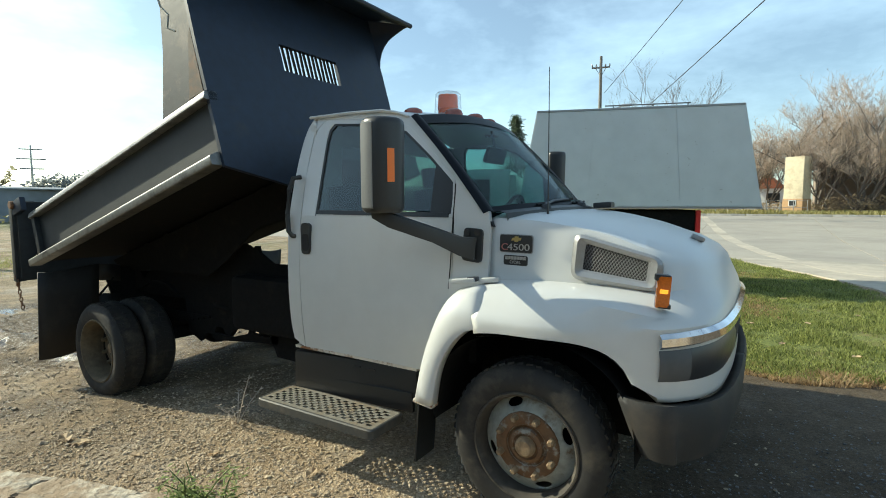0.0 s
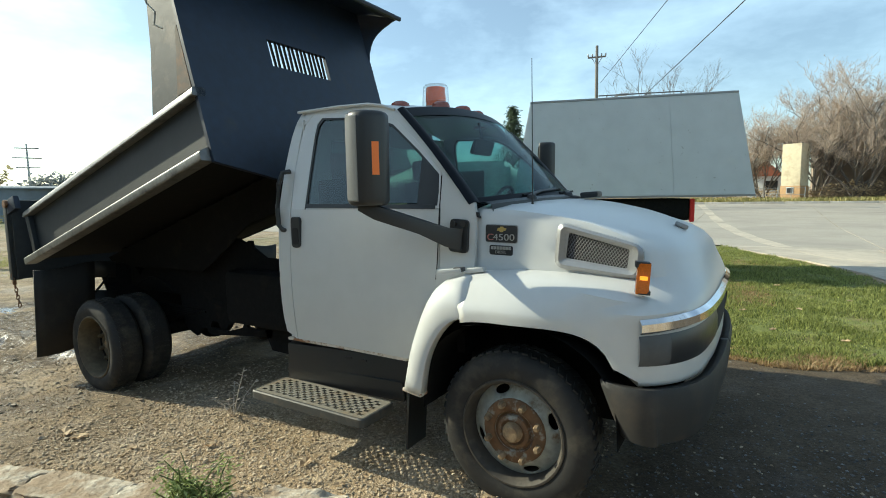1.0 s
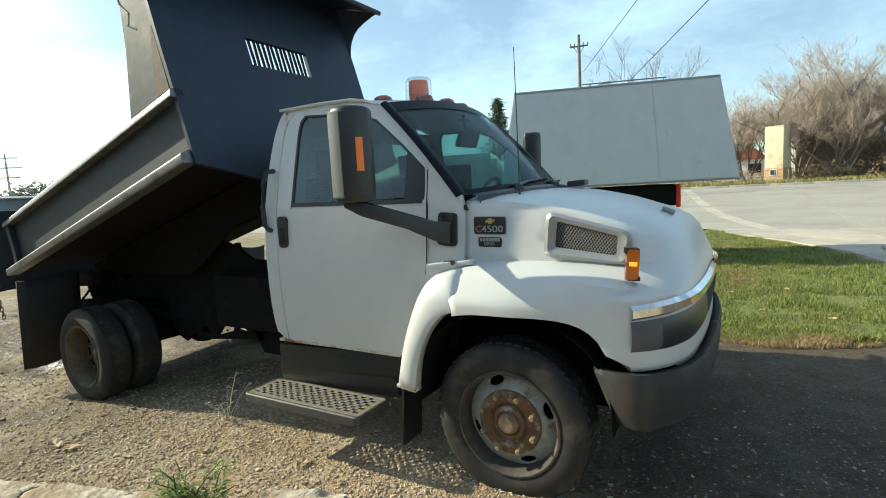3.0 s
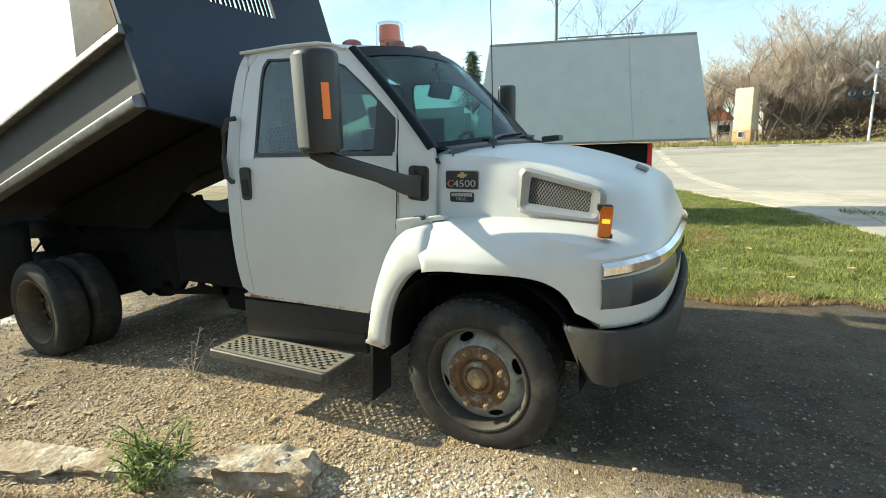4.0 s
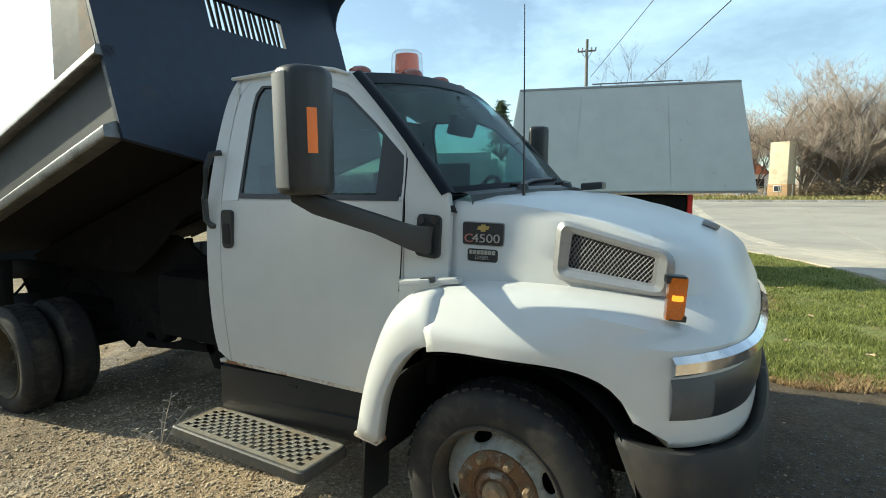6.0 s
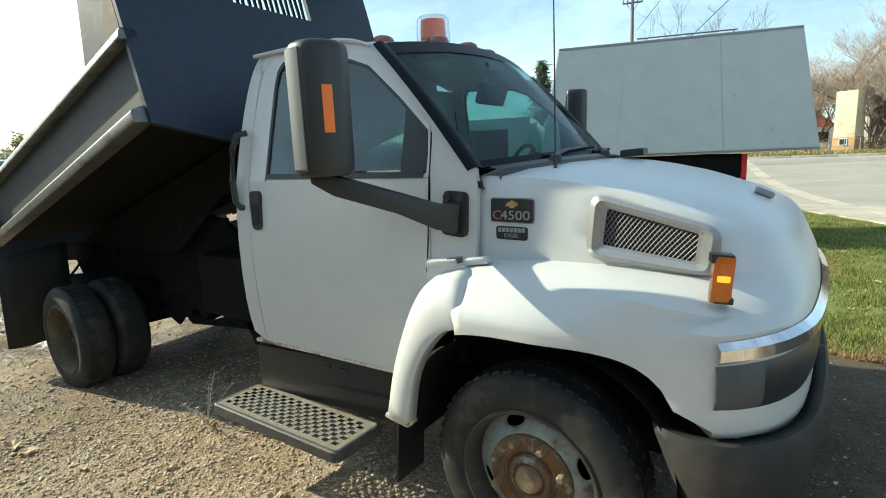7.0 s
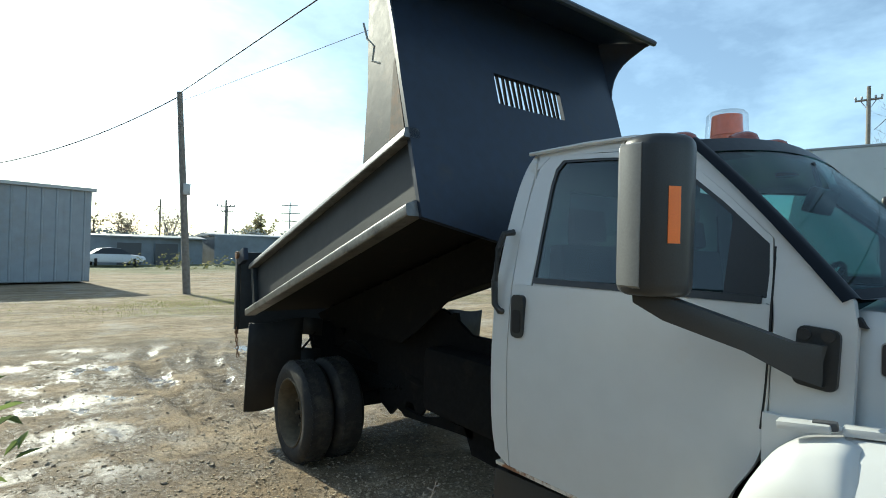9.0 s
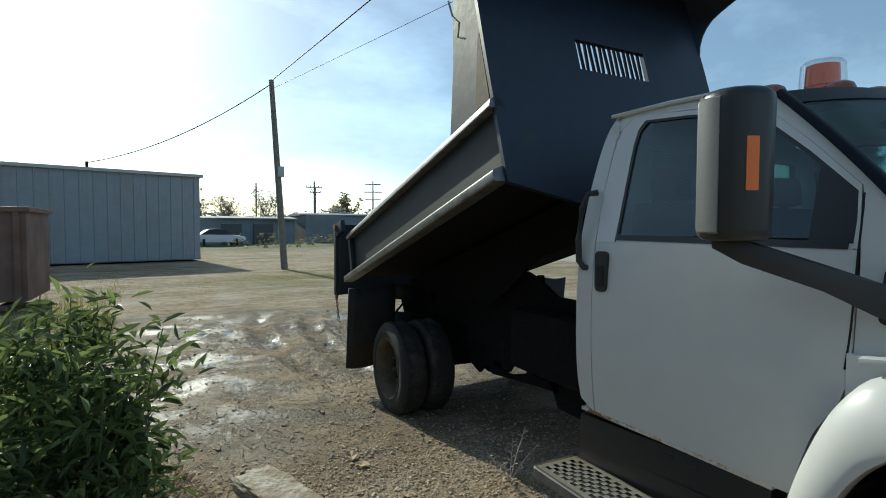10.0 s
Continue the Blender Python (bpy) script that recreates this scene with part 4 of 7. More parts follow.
for i in range(nx):
    for j in range(ny):
        x, y = step_x0 + 0.02 + cw * i, step_y0 + 0.02 + ch * j
        corners = [(x, y), (x + cw, y), (x + cw, y + ch), (x, y + ch)]
        hole = (i + j) % 2 == 0 and 1 <= i < nx - 1 and 1 <= j < ny - 1
        if not hole:
            tread_face([(*c, step_z) for c in corners])
            continue
        mx, my = x + cw / 2, y + ch / 2
        edge = [(mx + (a - mx) * 0.98, my + (b - my) * 0.98) for a, b in corners]
        inn = [(mx + (a - mx) * 0.88, my + (b - my) * 0.88) for a, b in corners]
        for k in range(4):
            k2 = (k + 1) % 4
            tread_face([(*corners[k], step_z), (*corners[k2], step_z), (*edge[k2], step_z + 0.002), (*edge[k], step_z + 0.002)])
            tread_face([(*edge[k], step_z + 0.002), (*edge[k2], step_z + 0.002), (*inn[k2], step_z), (*inn[k], step_z)])
            # hole walls coloured black to stand in for the shade inside
            tread_face([(*inn[k], step_z), (*inn[k2], step_z), (*inn[k2], step_z - deep), (*inn[k], step_z - deep)], True)
bmesh.ops.remove_doubles(bm, verts=bm.verts, dist=0.0004)
tread = part("tread_plate", bm, [ALU, FRAME_BLACK], step, smooth=False)
for x in (-1.72, -0.83):
    part("step_bracket", boxed((x, 0.02, step_z - 0.045), (0.035, 0.16, 0.03), bevel=0.006), BLACK_PLASTIC, step)
part("step_riser", boxed((-1.235, 0.122, 0.435), (0.93, 0.03, 0.13), (8, 0, 4.5), 0.01), BLACK_PLASTIC, step)


# rubber flap behind the near front wheel
part("wheel_flap", sheet([[(-0.70 - 0.03 * f, y, 0.52 - 0.42 * f) for f in (0, 0.35, 0.7, 1.0)] for y in (0.10, 0.2, 0.3)], (0.012, 0, 0)), BLACK_PLASTIC, truck)


# wheels
def lug_ring(parent, cx, y, z, radius, count, mat, size=0.017, length=0.035, way=-1):
    for k in range(count):
        a = 2 * math.pi * (k + 0.5) / count
        nut = lathe([(size, 0), (size, way * length * 0.7), (size * 0.6, way * length), (0, way * length)], (cx + radius * math.cos(a), y, z + radius * math.sin(a)), "y", 6)
        part("wheel_nut", nut, mat, parent)


def wheel(name, x, y_out, way, dish, mats, label, zc=0.405):
    """way: -1 where the wheel's outer face looks to -y. y_out: the plane of the tyre's outer wall."""
    w = 0.245
    c = (x, y_out, zc)
    s = -way
    prof = [(0.274, 0.03), (0.284, 0.012), (0.31, 0.002), (0.350, 0.0), (0.385, 0.010), (0.402, 0.022), (0.414, 0.04)]
    prof += [(0.420, 0.055 + 0.135 * k / 4) for k in range(5)]
    prof += [(0.414, w - 0.035), (0.385, w - 0.008), (0.33, w), (0.29, w - 0.008), (0.274, w - 0.03)]
    tyre = part("tyre", lathe([(r, s * d) for r, d in prof], c, "y", 56, closed=True), RUBBER, truck, label)
    bm = bmesh.new()
    for k in range(52):
        a = 2 * math.pi * k / 52
        for d0 in (0.072, 0.163):
            m = Matrix.Translation((x + 0.420 * math.cos(a), y_out + s * d0, zc + 0.420 * math.sin(a))) @ Matrix.Rotation(-a + math.pi / 2, 4, "Y") @ Matrix.Rotation(0.35 if d0 < 0.1 else -0.35, 4, "Z")
            bmesh.ops.create_cube(bm, size=1.0, matrix=m @ Matrix.Diagonal((0.030, 0.062, 0.010, 1)))
    part("tread", bm, RUBBER, tyre, smooth=False)
    rim = part("rim", lathe([(0.284, s * 0.012), (0.280, s * 0.004), (0.271, s * 0.004), (0.265, s * 0.016), (0.256, s * 0.03), (0.249, s * 0.10), (0.240, s * 0.2)], c, "y", 48, caps=False), mats[3], tyre, "worn steel rim")
    # the disc with hand holes
    bm = bmesh.new()
    n = 112
    radii_ = [0.105, 0.152, 0.168, 0.176] + [0.190 + 0.006 * q for q in range(10)] + [0.255]

    def disc_vert(r, k):
        """A point of the dished disc; points near a hand hole slide onto its rim."""
        ang, step = 2 * math.pi * k / n, 2 * math.pi / 4
        at_hole = round((ang - 0.38) / step) * step + 0.38
        du, dr = (ang - at_hole) * 0.218, r - 0.218
        e = math.hypot(du / 0.044, dr / 0.022)
        inside = e < 1
        if 0.72 < e < 1.3:
            du, dr = du / e, dr / e
            r, ang = 0.218 + dr, at_hole + du / 0.218
            inside = True
        d = dish + (0 if r < 0.153 else 0.55 * (r - 0.153) * min(1, (r - 0.153) / 0.03))
        return bm.verts.new((x + r * math.cos(ang), y_out + s * d, zc + r * math.sin(ang))), inside

    rings = [[disc_vert(r, k) for k in range(n)] for r in radii_]
    for r0, r1 in zip(rings, rings[1:]):
        for k in range(n):
            quad = (r0[k], r0[(k + 1) % n], r1[(k + 1) % n], r1[k])
            if all(q[1] for q in quad):
                continue
            bm.faces.new([q[0] for q in quad])
    disc = part("wheel_disc", bm, mats[0], tyre)
    disc.modifiers.new("thickness", "SOLIDIFY").thickness = 0.006
    part("drum", lathe([(0.0, s * 0.17), (0.225, s * 0.17), (0.225, s * 0.22)], c, "y", 24), FRAME_BLACK, tyre)
    part("hub_flange", lathe([(0.174, s * (dish + 0.012)), (0.170, s * (dish - 0.002)), (0.160, s * (dish - 0.008)), (0.112, s * (dish - 0.008)), (0.100, s * (dish + 0.008)), (0.0, s * (dish + 0.01))], c, "y", 32), mats[1], tyre)
    hub = lathe([(0.092, s * (dish + 0.01)), (0.086, s * (dish - 0.012)), (0.068, s * (dish - 0.02)), (0.060, s * (dish - 0.012)), (0.0, s * (dish - 0.012))], c, "y", 28)
    hub_ob = part("hub", hub, mats[2], tyre)
    part("hub_cap", lathe([(0.054, s * (dish - 0.012)), (0.050, s * (dish - 0.034)), (0.038, s * (dish - 0.046)), (0.0, s * (dish - 0.05))], c, "y", 14), HUB_TAN, hub_ob)
    lug_ring(tyre, x, y_out + s * (dish - 0.004), zc, 0.148, 8, mats[4], 0.019, 0.045, way)
    return tyre


wheel("front", 0.0, 0.01, -1, 0.045, (RIM_PAINT, RIM_RUST, RIM_RUST, RIM_SHADED, HUB_TAN), "worn front tyre with a dusty sidewall")
wheel("front", 0.0, 2 * YC - 0.01, 1, 0.045, (RIM_PAINT, RIM_RUST, RIM_RUST, RIM_SHADED, HUB_TAN), "worn front tyre with a dusty sidewall")
for y, way, d in ((-0.14, -1, 0.165), (0.13, -1, 0.05), (2 * YC + 0.14, 1, 0.13), (2 * YC - 0.13, 1, 0.05)):
    wheel("rear", -4.0, y, way, d, (RIM_TAN, RIM_TAN, RIM_TAN, RIM_TAN, RIM_TAN), "dusty rear twin tyre on a brown rim", 0.328)

# chassis
for y in (YC - 0.43, YC + 0.43):
    bm = boxed((-2.1, y, 0.80), (5.2, 0.07, 0.22), bevel=0.01)
    part("frame_rail", bm, FRAME_BLACK, truck)
for x in (-4.4, -3.3, -2.4, -1.5, -0.6):
    part("cross_member", boxed((x, YC, 0.80), (0.1, 0.8, 0.14), bevel=0.01), FRAME_BLACK, truck)
part("rear_axle", lathe([(0.06, -0.75), (0.07, -0.25), (0.19, -0.1), (0.21, 0.0), (0.19, 0.1), (0.07, 0.25), (0.06, 0.75)], (-4.0, YC, 0.345), "y", 18), FRAME_BLACK, truck)
part("front_axle", boxed((0, YC, 0.36), (0.12, 1.7, 0.1), bevel=0.02), FRAME_BLACK, truck)
part("drive_shaft", tube([(-0.6, YC, 0.62), (-3.7, YC, 0.45)], 0.05, 10), FRAME_BLACK, truck)
for y in (YC - 0.5, YC + 0.5):
    bm = bmesh.new()
    for k in range(6):
        L = 1.3 - 0.18 * k
        add_box(bm, (-4.0, y, 0.58 - 0.018 * k), (L, 0.07, 0.016))
    part("leaf_spring", bm, FRAME_BLACK, truck)
part("fuel_tank", boxed((-2.35, YC + 0.72, 0.66), (0.9, 0.45, 0.40), bevel=0.06), FRAME_BLACK, truck)
part("side_tank", boxed((-2.30, 0.52, 0.80), (1.05, 0.26, 0.46), bevel=0.09, segments=4), FRAME_BLACK, truck)
part("hydraulic_tank", lathe([(0.0, -0.22), (0.14, -0.2), (0.15, 0.0), (0.14, 0.2), (0.0, 0.22)], (-1.95, 0.72, 0.97), "y", 20), FRAME_BLACK, truck)
part("exhaust_pipe", tube([(-0.8, 0.7, 0.62), (-2.6, 0.68, 0.64), (-3.1, 0.6, 0.68), (-3.3, 0.6, 0.7)], 0.05, 10), FRAME_BLACK, truck)
part("muffler", lathe([(0.0, -0.4), (0.12, -0.38), (0.12, 0.38), (0.0, 0.4)], (-2.1, 0.70, 0.62), "x", 16), FRAME_BLACK, truck)
part("wheel_mud_guard", sheet([[(-3.86 + 0.50 * math.cos(a), y, 0.42 + 0.48 * math.sin(a)) for a in [math.pi * k / 14 for k in range(4, 11)]] for y in (0.36, 0.40)], (0, 0, 0.01)), FRAME_BLACK, truck)
def flap_at(y, f):
    return (-4.60 - 0.10 * f, y, 1.02 - 0.83 * f + 0.02 * math.sin(9 * y))


for flip in (False, True):
    bm = bmesh.new()
    for ys, fs in (([-0.31 + 0.085 * k for k in range(7)], (0.0, 0.3, 0.6, 1.0)), ((0.2, 0.30, 0.40), (0.36, 0.7, 1.0)), ((0.2, 0.30, 0.40), (0.0, 0.20))):
        add_grid(bm, [[far(flap_at(y, f)) if flip else flap_at(y, f) for f in fs] for y in ys])
    flap = part("mud_flap", bm, FLAP_RUBBER, truck, "black rubber mud flap")
    flap.modifiers.new("thickness", "SOLIDIFY").thickness = 0.012
    bracket = tube([(-4.63, 0.2, 0.72), (-4.62, 0.27, 0.80), (-4.61, 0.33, 0.89)], 0.011, 6)
    if flip:
        for v in bracket.verts:
            v.co = far(v.co)
    add_box(bracket, (-4.62, 0.30 if not flip else 2 * YC - 0.30, 0.80), (0.02, 0.025, 0.16), (14, 0, 0))
    add_box(bracket, (-4.62, 0.35 if not flip else 2 * YC - 0.35, 0.77), (0.02, 0.09, 0.02), (-30, 0, 0))
    part("flap_bracket", bracket, FRAME_BLACK, flap)
# subframe plates and boxes, made up to close the camera's view under the bed
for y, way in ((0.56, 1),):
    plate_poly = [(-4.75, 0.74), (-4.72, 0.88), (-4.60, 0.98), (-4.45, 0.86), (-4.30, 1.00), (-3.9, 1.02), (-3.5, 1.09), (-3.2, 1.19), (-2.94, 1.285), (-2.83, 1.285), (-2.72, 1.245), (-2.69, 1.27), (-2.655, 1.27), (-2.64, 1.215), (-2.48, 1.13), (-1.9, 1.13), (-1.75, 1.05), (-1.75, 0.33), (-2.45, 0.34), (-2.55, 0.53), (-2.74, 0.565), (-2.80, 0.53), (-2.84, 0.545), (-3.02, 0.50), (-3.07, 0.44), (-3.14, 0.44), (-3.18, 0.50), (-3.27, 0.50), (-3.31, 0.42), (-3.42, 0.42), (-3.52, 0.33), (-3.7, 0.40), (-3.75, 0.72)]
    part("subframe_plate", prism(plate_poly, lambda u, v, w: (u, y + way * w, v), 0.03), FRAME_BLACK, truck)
# lower filler plate, added to leave only slits of ground in view
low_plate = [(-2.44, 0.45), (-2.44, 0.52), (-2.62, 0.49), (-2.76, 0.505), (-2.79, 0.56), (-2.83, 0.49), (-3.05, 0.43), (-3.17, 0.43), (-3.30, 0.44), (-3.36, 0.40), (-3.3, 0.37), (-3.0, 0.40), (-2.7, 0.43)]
part("filler_plate", prism(low_plate, lambda u, v, w: (u, 0.56 + w, v), 0.03), FRAME_BLACK, truck)
# added panel, hidden behind the wheels, blocks sun from the ground under the bed
part("rear_light_block", boxed((-4.66, YC, 0.55), (0.05, 1.5, 0.86), (0, 0, 0), 0.01), FRAME_BLACK, truck)
# hoist
part("hoist_ram", tube([(-3.0, YC, 0.82), (-3.55, YC, 1.1)], 0.08, 14), FRAME_BLACK, truck)
part("hoist_arm", tube([(-3.3, YC - 0.3, 0.9), (-3.75, YC - 0.3, 1.2)], 0.05, 8), FRAME_BLACK, truck)
part("hoist_arm", tube([(-3.5, YC + 0.3, 0.88), (-4.1, YC + 0.3, 1.1)], 0.05, 8), FRAME_BLACK, truck)

# ---- the tipped bed ----
TILT_A, TILT_B = Vector((0.9597, 0, 0.281)), Vector((-0.281, 0, 0.9597))
BED0 = Vector((-4.86, 0, 1.095))
BY0, BY1 = -0.235, 2.06


def bed_at(a, y, b):
    """a along the bed from its tail, b square to its floor, from the lower rail."""
    p = BED0 + TILT_A * a + TILT_B * b
    return (p.x, y, p.z)


BED_M = Matrix(((TILT_A.x, 0, TILT_B.x, BED0.x), (0, 1, 0, 0), (TILT_A.z, 0, TILT_B.z, BED0.z), (0, 0, 0, 1)))
for y, way in ((BY0, 1), (BY1, -1)):
    # one pressed side: foot, lower rail, slanted wall, top rail
    prof = [(0.035, -0.03), (0.045, 0.05), (0.05, 0.39), (0.08, 0.40)]
    rows = [[bed_at(a, y + way * d, b) for a in (0.03, 0.8, 1.6, 2.4, 2.95)] for d, b in prof]
    side = part("bed_side", sheet(rows, (0, way * 0.012, 0)), BED_SIDE, truck, "dusty dark steel bed side")
    low = rounded([(-0.045, -0.05 if way > 0 else 0.0), (0.06, -0.05 if way > 0 else 0.0), (0.06, 0.045), (0.02, 0.04), (-0.045, 0.012)], 0.012, 3)
    part("lower_rail", prism(low, lambda u, v, w: bed_at(w, y + way * u, v), 2.955), RAIL, side, "bent worn steel rail")
    top = rounded([(-0.018, 0.385), (0.09, 0.385), (0.09, 0.45), (0.0, 0.445)], 0.018, 3)
    part("top_rail", prism(top, lambda u, v, w: bed_at(w + 0.09, y + way * u, v), 2.89), RAIL, side, "worn steel top rail")
    for a in (0.12,):
        part("side_post", boxed((a, y + way * 0.03, 0.2), (0.07, 0.05, 0.42), (0, 0, 0), 0.01, BED_M), BED_SIDE, side)
    # front wing that rises to the headboard
    if way < 0:
        continue
    wing_poly = [(2.40, 0.40), (2.965, 0.44), (2.965, 1.53), (2.73, 1.44), (2.68, 1.25), (2.59, 0.9)]
    part("front_side_wing", prism(wing_poly, lambda u, v, w: bed_at(u, y + way * (0.035 + w), v), 0.012), BED_WING, side)
    rust_poly = [(2.77, 0.47), (2.935, 0.46), (2.935, 0.90), (2.915, 0.88)]
    part("bare_patch", prism(rust_poly, lambda u, v, w: bed_at(u, y + way * (0.031 - w), v), 0.004), BED_RUST, side, "bare rusty patch")
# floor, sills and ribs coloured near-black to hold the shade under the bed
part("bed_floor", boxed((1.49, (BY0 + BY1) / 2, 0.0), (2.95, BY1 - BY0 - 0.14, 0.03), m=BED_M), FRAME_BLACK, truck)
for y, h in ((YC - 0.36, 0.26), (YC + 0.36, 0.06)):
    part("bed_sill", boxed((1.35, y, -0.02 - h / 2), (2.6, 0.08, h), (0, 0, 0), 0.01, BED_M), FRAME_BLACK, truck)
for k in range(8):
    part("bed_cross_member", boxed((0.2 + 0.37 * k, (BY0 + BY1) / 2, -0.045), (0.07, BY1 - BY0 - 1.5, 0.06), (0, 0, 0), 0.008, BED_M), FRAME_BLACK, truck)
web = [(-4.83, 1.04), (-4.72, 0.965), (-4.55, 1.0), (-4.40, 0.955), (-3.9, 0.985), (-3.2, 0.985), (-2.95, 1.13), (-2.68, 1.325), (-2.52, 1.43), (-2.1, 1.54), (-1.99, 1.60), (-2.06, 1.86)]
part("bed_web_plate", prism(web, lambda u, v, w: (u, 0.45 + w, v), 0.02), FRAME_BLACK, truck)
# headboard with a slatted window
S0, S1, B0, B1 = 0.51, 1.14, 0.745, 0.965
HB_TOP = 1.56
bm = bmesh.new()
for poly in ([(BY0 + 0.03, -0.06), (S0 - 0.1, -0.20), (S1, -0.12), (2.02, -0.02), (2.04, 0.44), (1.80, 0.46), (1.80, B0), (BY0 + 0.02, B0)], [(BY0 + 0.02, B0), (S0, B0), (S0, B1), (BY0 + 0.02, B1)], [(S1, B0), (1.80, B0), (1.80, B1), (S1, B1)], [(BY0 + 0.02, B1), (1.80, B1), (1.78, HB_TOP), (BY0 + 0.02, HB_TOP)]):
    add_prism(bm, poly, lambda u, v, w: bed_at(2.95 + w, u, v), 0.03)
head = part("headboard", bm, BED_PAINT, truck, "dark steel headboard with a slatted window", smooth=False)
n = 14
for k in range(1, n):
    y = S0 + (S1 - S0) * k / n
    part("slat", boxed((2.962, y, (B0 + B1) / 2), (0.012, 0.018, B1 - B0 + 0.004), (2.5 * math.sin(k * 2.3), 0, 0), m=BED_M), FRAME_BLACK, head, smooth=False)
# cab shield: a plate forward over the cab with curved end gussets
sh_front = Vector((-2.03, 0, 3.345))
p_top = Vector(bed_at(2.965, 0, HB_TOP))
mid_s = (sh_front + p_top) / 2 + Vector((0, 0, 0.012))
rows = [[(q.x, y, q.z) for y in (-0.36, 0.3, 1.0, 1.6, 1.93)] for q in (p_top, p_top.lerp(mid_s, 0.6), mid_s, sh_front + Vector((-0.06, 0, 0.004)), sh_front)]
shield = part("cab_shield", sheet(rows, (0, 0, 0.02)), BED_PAINT, truck, "dark cab shield over the headboard")
part("shield_lip", tube([(sh_front.x, y, sh_front.z) for y in (-0.36, 0.8, 1.935)], 0.022, 8), BED_PAINT, shield)
for y, way in ((-0.36, 1), (1.925, -1)):
    base_y = -0.215 if way > 0 else 1.79
    curve = []
    for k in range(9):
        f = k / 8
        p_low = Vector(bed_at(2.98, 0, 1.02 + 0.08 * f))
        start, end = Vector(bed_at(2.98, 0, 1.05)), sh_front
        ctrl = Vector(bed_at(3.03, 0, 1.42))
        q = start * (1 - f) ** 2 + ctrl * 2 * f * (1 - f) + end * f * f
        yy = base_y + (y - base_y) * min(1, f * 1.4) ** 1.3
        back = Vector(bed_at(2.98, 0, 1.05 + (HB_TOP - 1.05) * f))
        curve.append(((q.x, yy, q.z), (back.x, base_y, back.z)))
    part("shield_gusset", sheet([[c[0] for c in curve], [c[1] for c in curve]], (0, 0.012 * way, 0)), BED_PAINT, shield)
# a loose rope end on the wing and a bolt on the gusset
part("rope", tube([bed_at(2.79, BY0 - 0.06, 1.20), bed_at(2.81, BY0 - 0.06, 1.08), bed_at(2.86, BY0 - 0.05, 1.0), bed_at(2.82, BY0 - 0.05, 0.93), bed_at(2.88, BY0 - 0.04, 0.88)], 0.007, 6), RIM_PAINT, truck, "loose grey rope end")
# tailgate hanging upright from its top pivots
bm = bmesh.new()
add_box(bm, (-5.10, (BY0 + BY1) / 2, 1.27), (0.05, BY1 - BY0 + 0.06, 0.76), bevel=0.008)
tail = part("tailgate", bm, BED_SIDE, truck, "dark steel tailgate hanging open at its pivots")
for y in (BY0 - 0.02, 0.5, 1.3, BY1 + 0.02):
    part("tailgate_rib", boxed((-5.15, y, 1.27), (0.07, 0.08, 0.78), (0, 0, 0), 0.01), BED_SIDE, tail)
for y in (BY0 - 0.03, BY1 + 0.03):
    part("tailgate_pivot", boxed((-5.06, y, 1.60), (0.28, 0.05, 0.13), (0, -16, 0), 0.02), BED_PAINT, tail)
    part("pivot_pin", lathe([(0.0, -0.05), (0.035, -0.05), (0.035, 0.05), (0.0, 0.05)], (-5.10, y, 1.62), "y", 12), RUST, tail)
    part("latch_bar", boxed((-5.17, y, 1.0), (0.03, 0.03, 0.34), (0, 3, 0), 0.006), RUST, tail)
    bm = bmesh.new()
    for k in range(9):
        m = Matrix.Translation((-5.14 + 0.012 * k, y - 0.02, 0.93 - 0.036 * k)) @ Matrix.Rotation(radians(90 * (k % 2)), 4, "Z")
        add_tube(bm, [m @ Vector((0, 0.013 * math.cos(2 * math.pi * q / 8), 0.025 * math.sin(2 * math.pi * q / 8))) for q in range(8)], 0.005, 4, closed=True)
    part("chain", bm, RUST, tail, "dangling rusty chain")


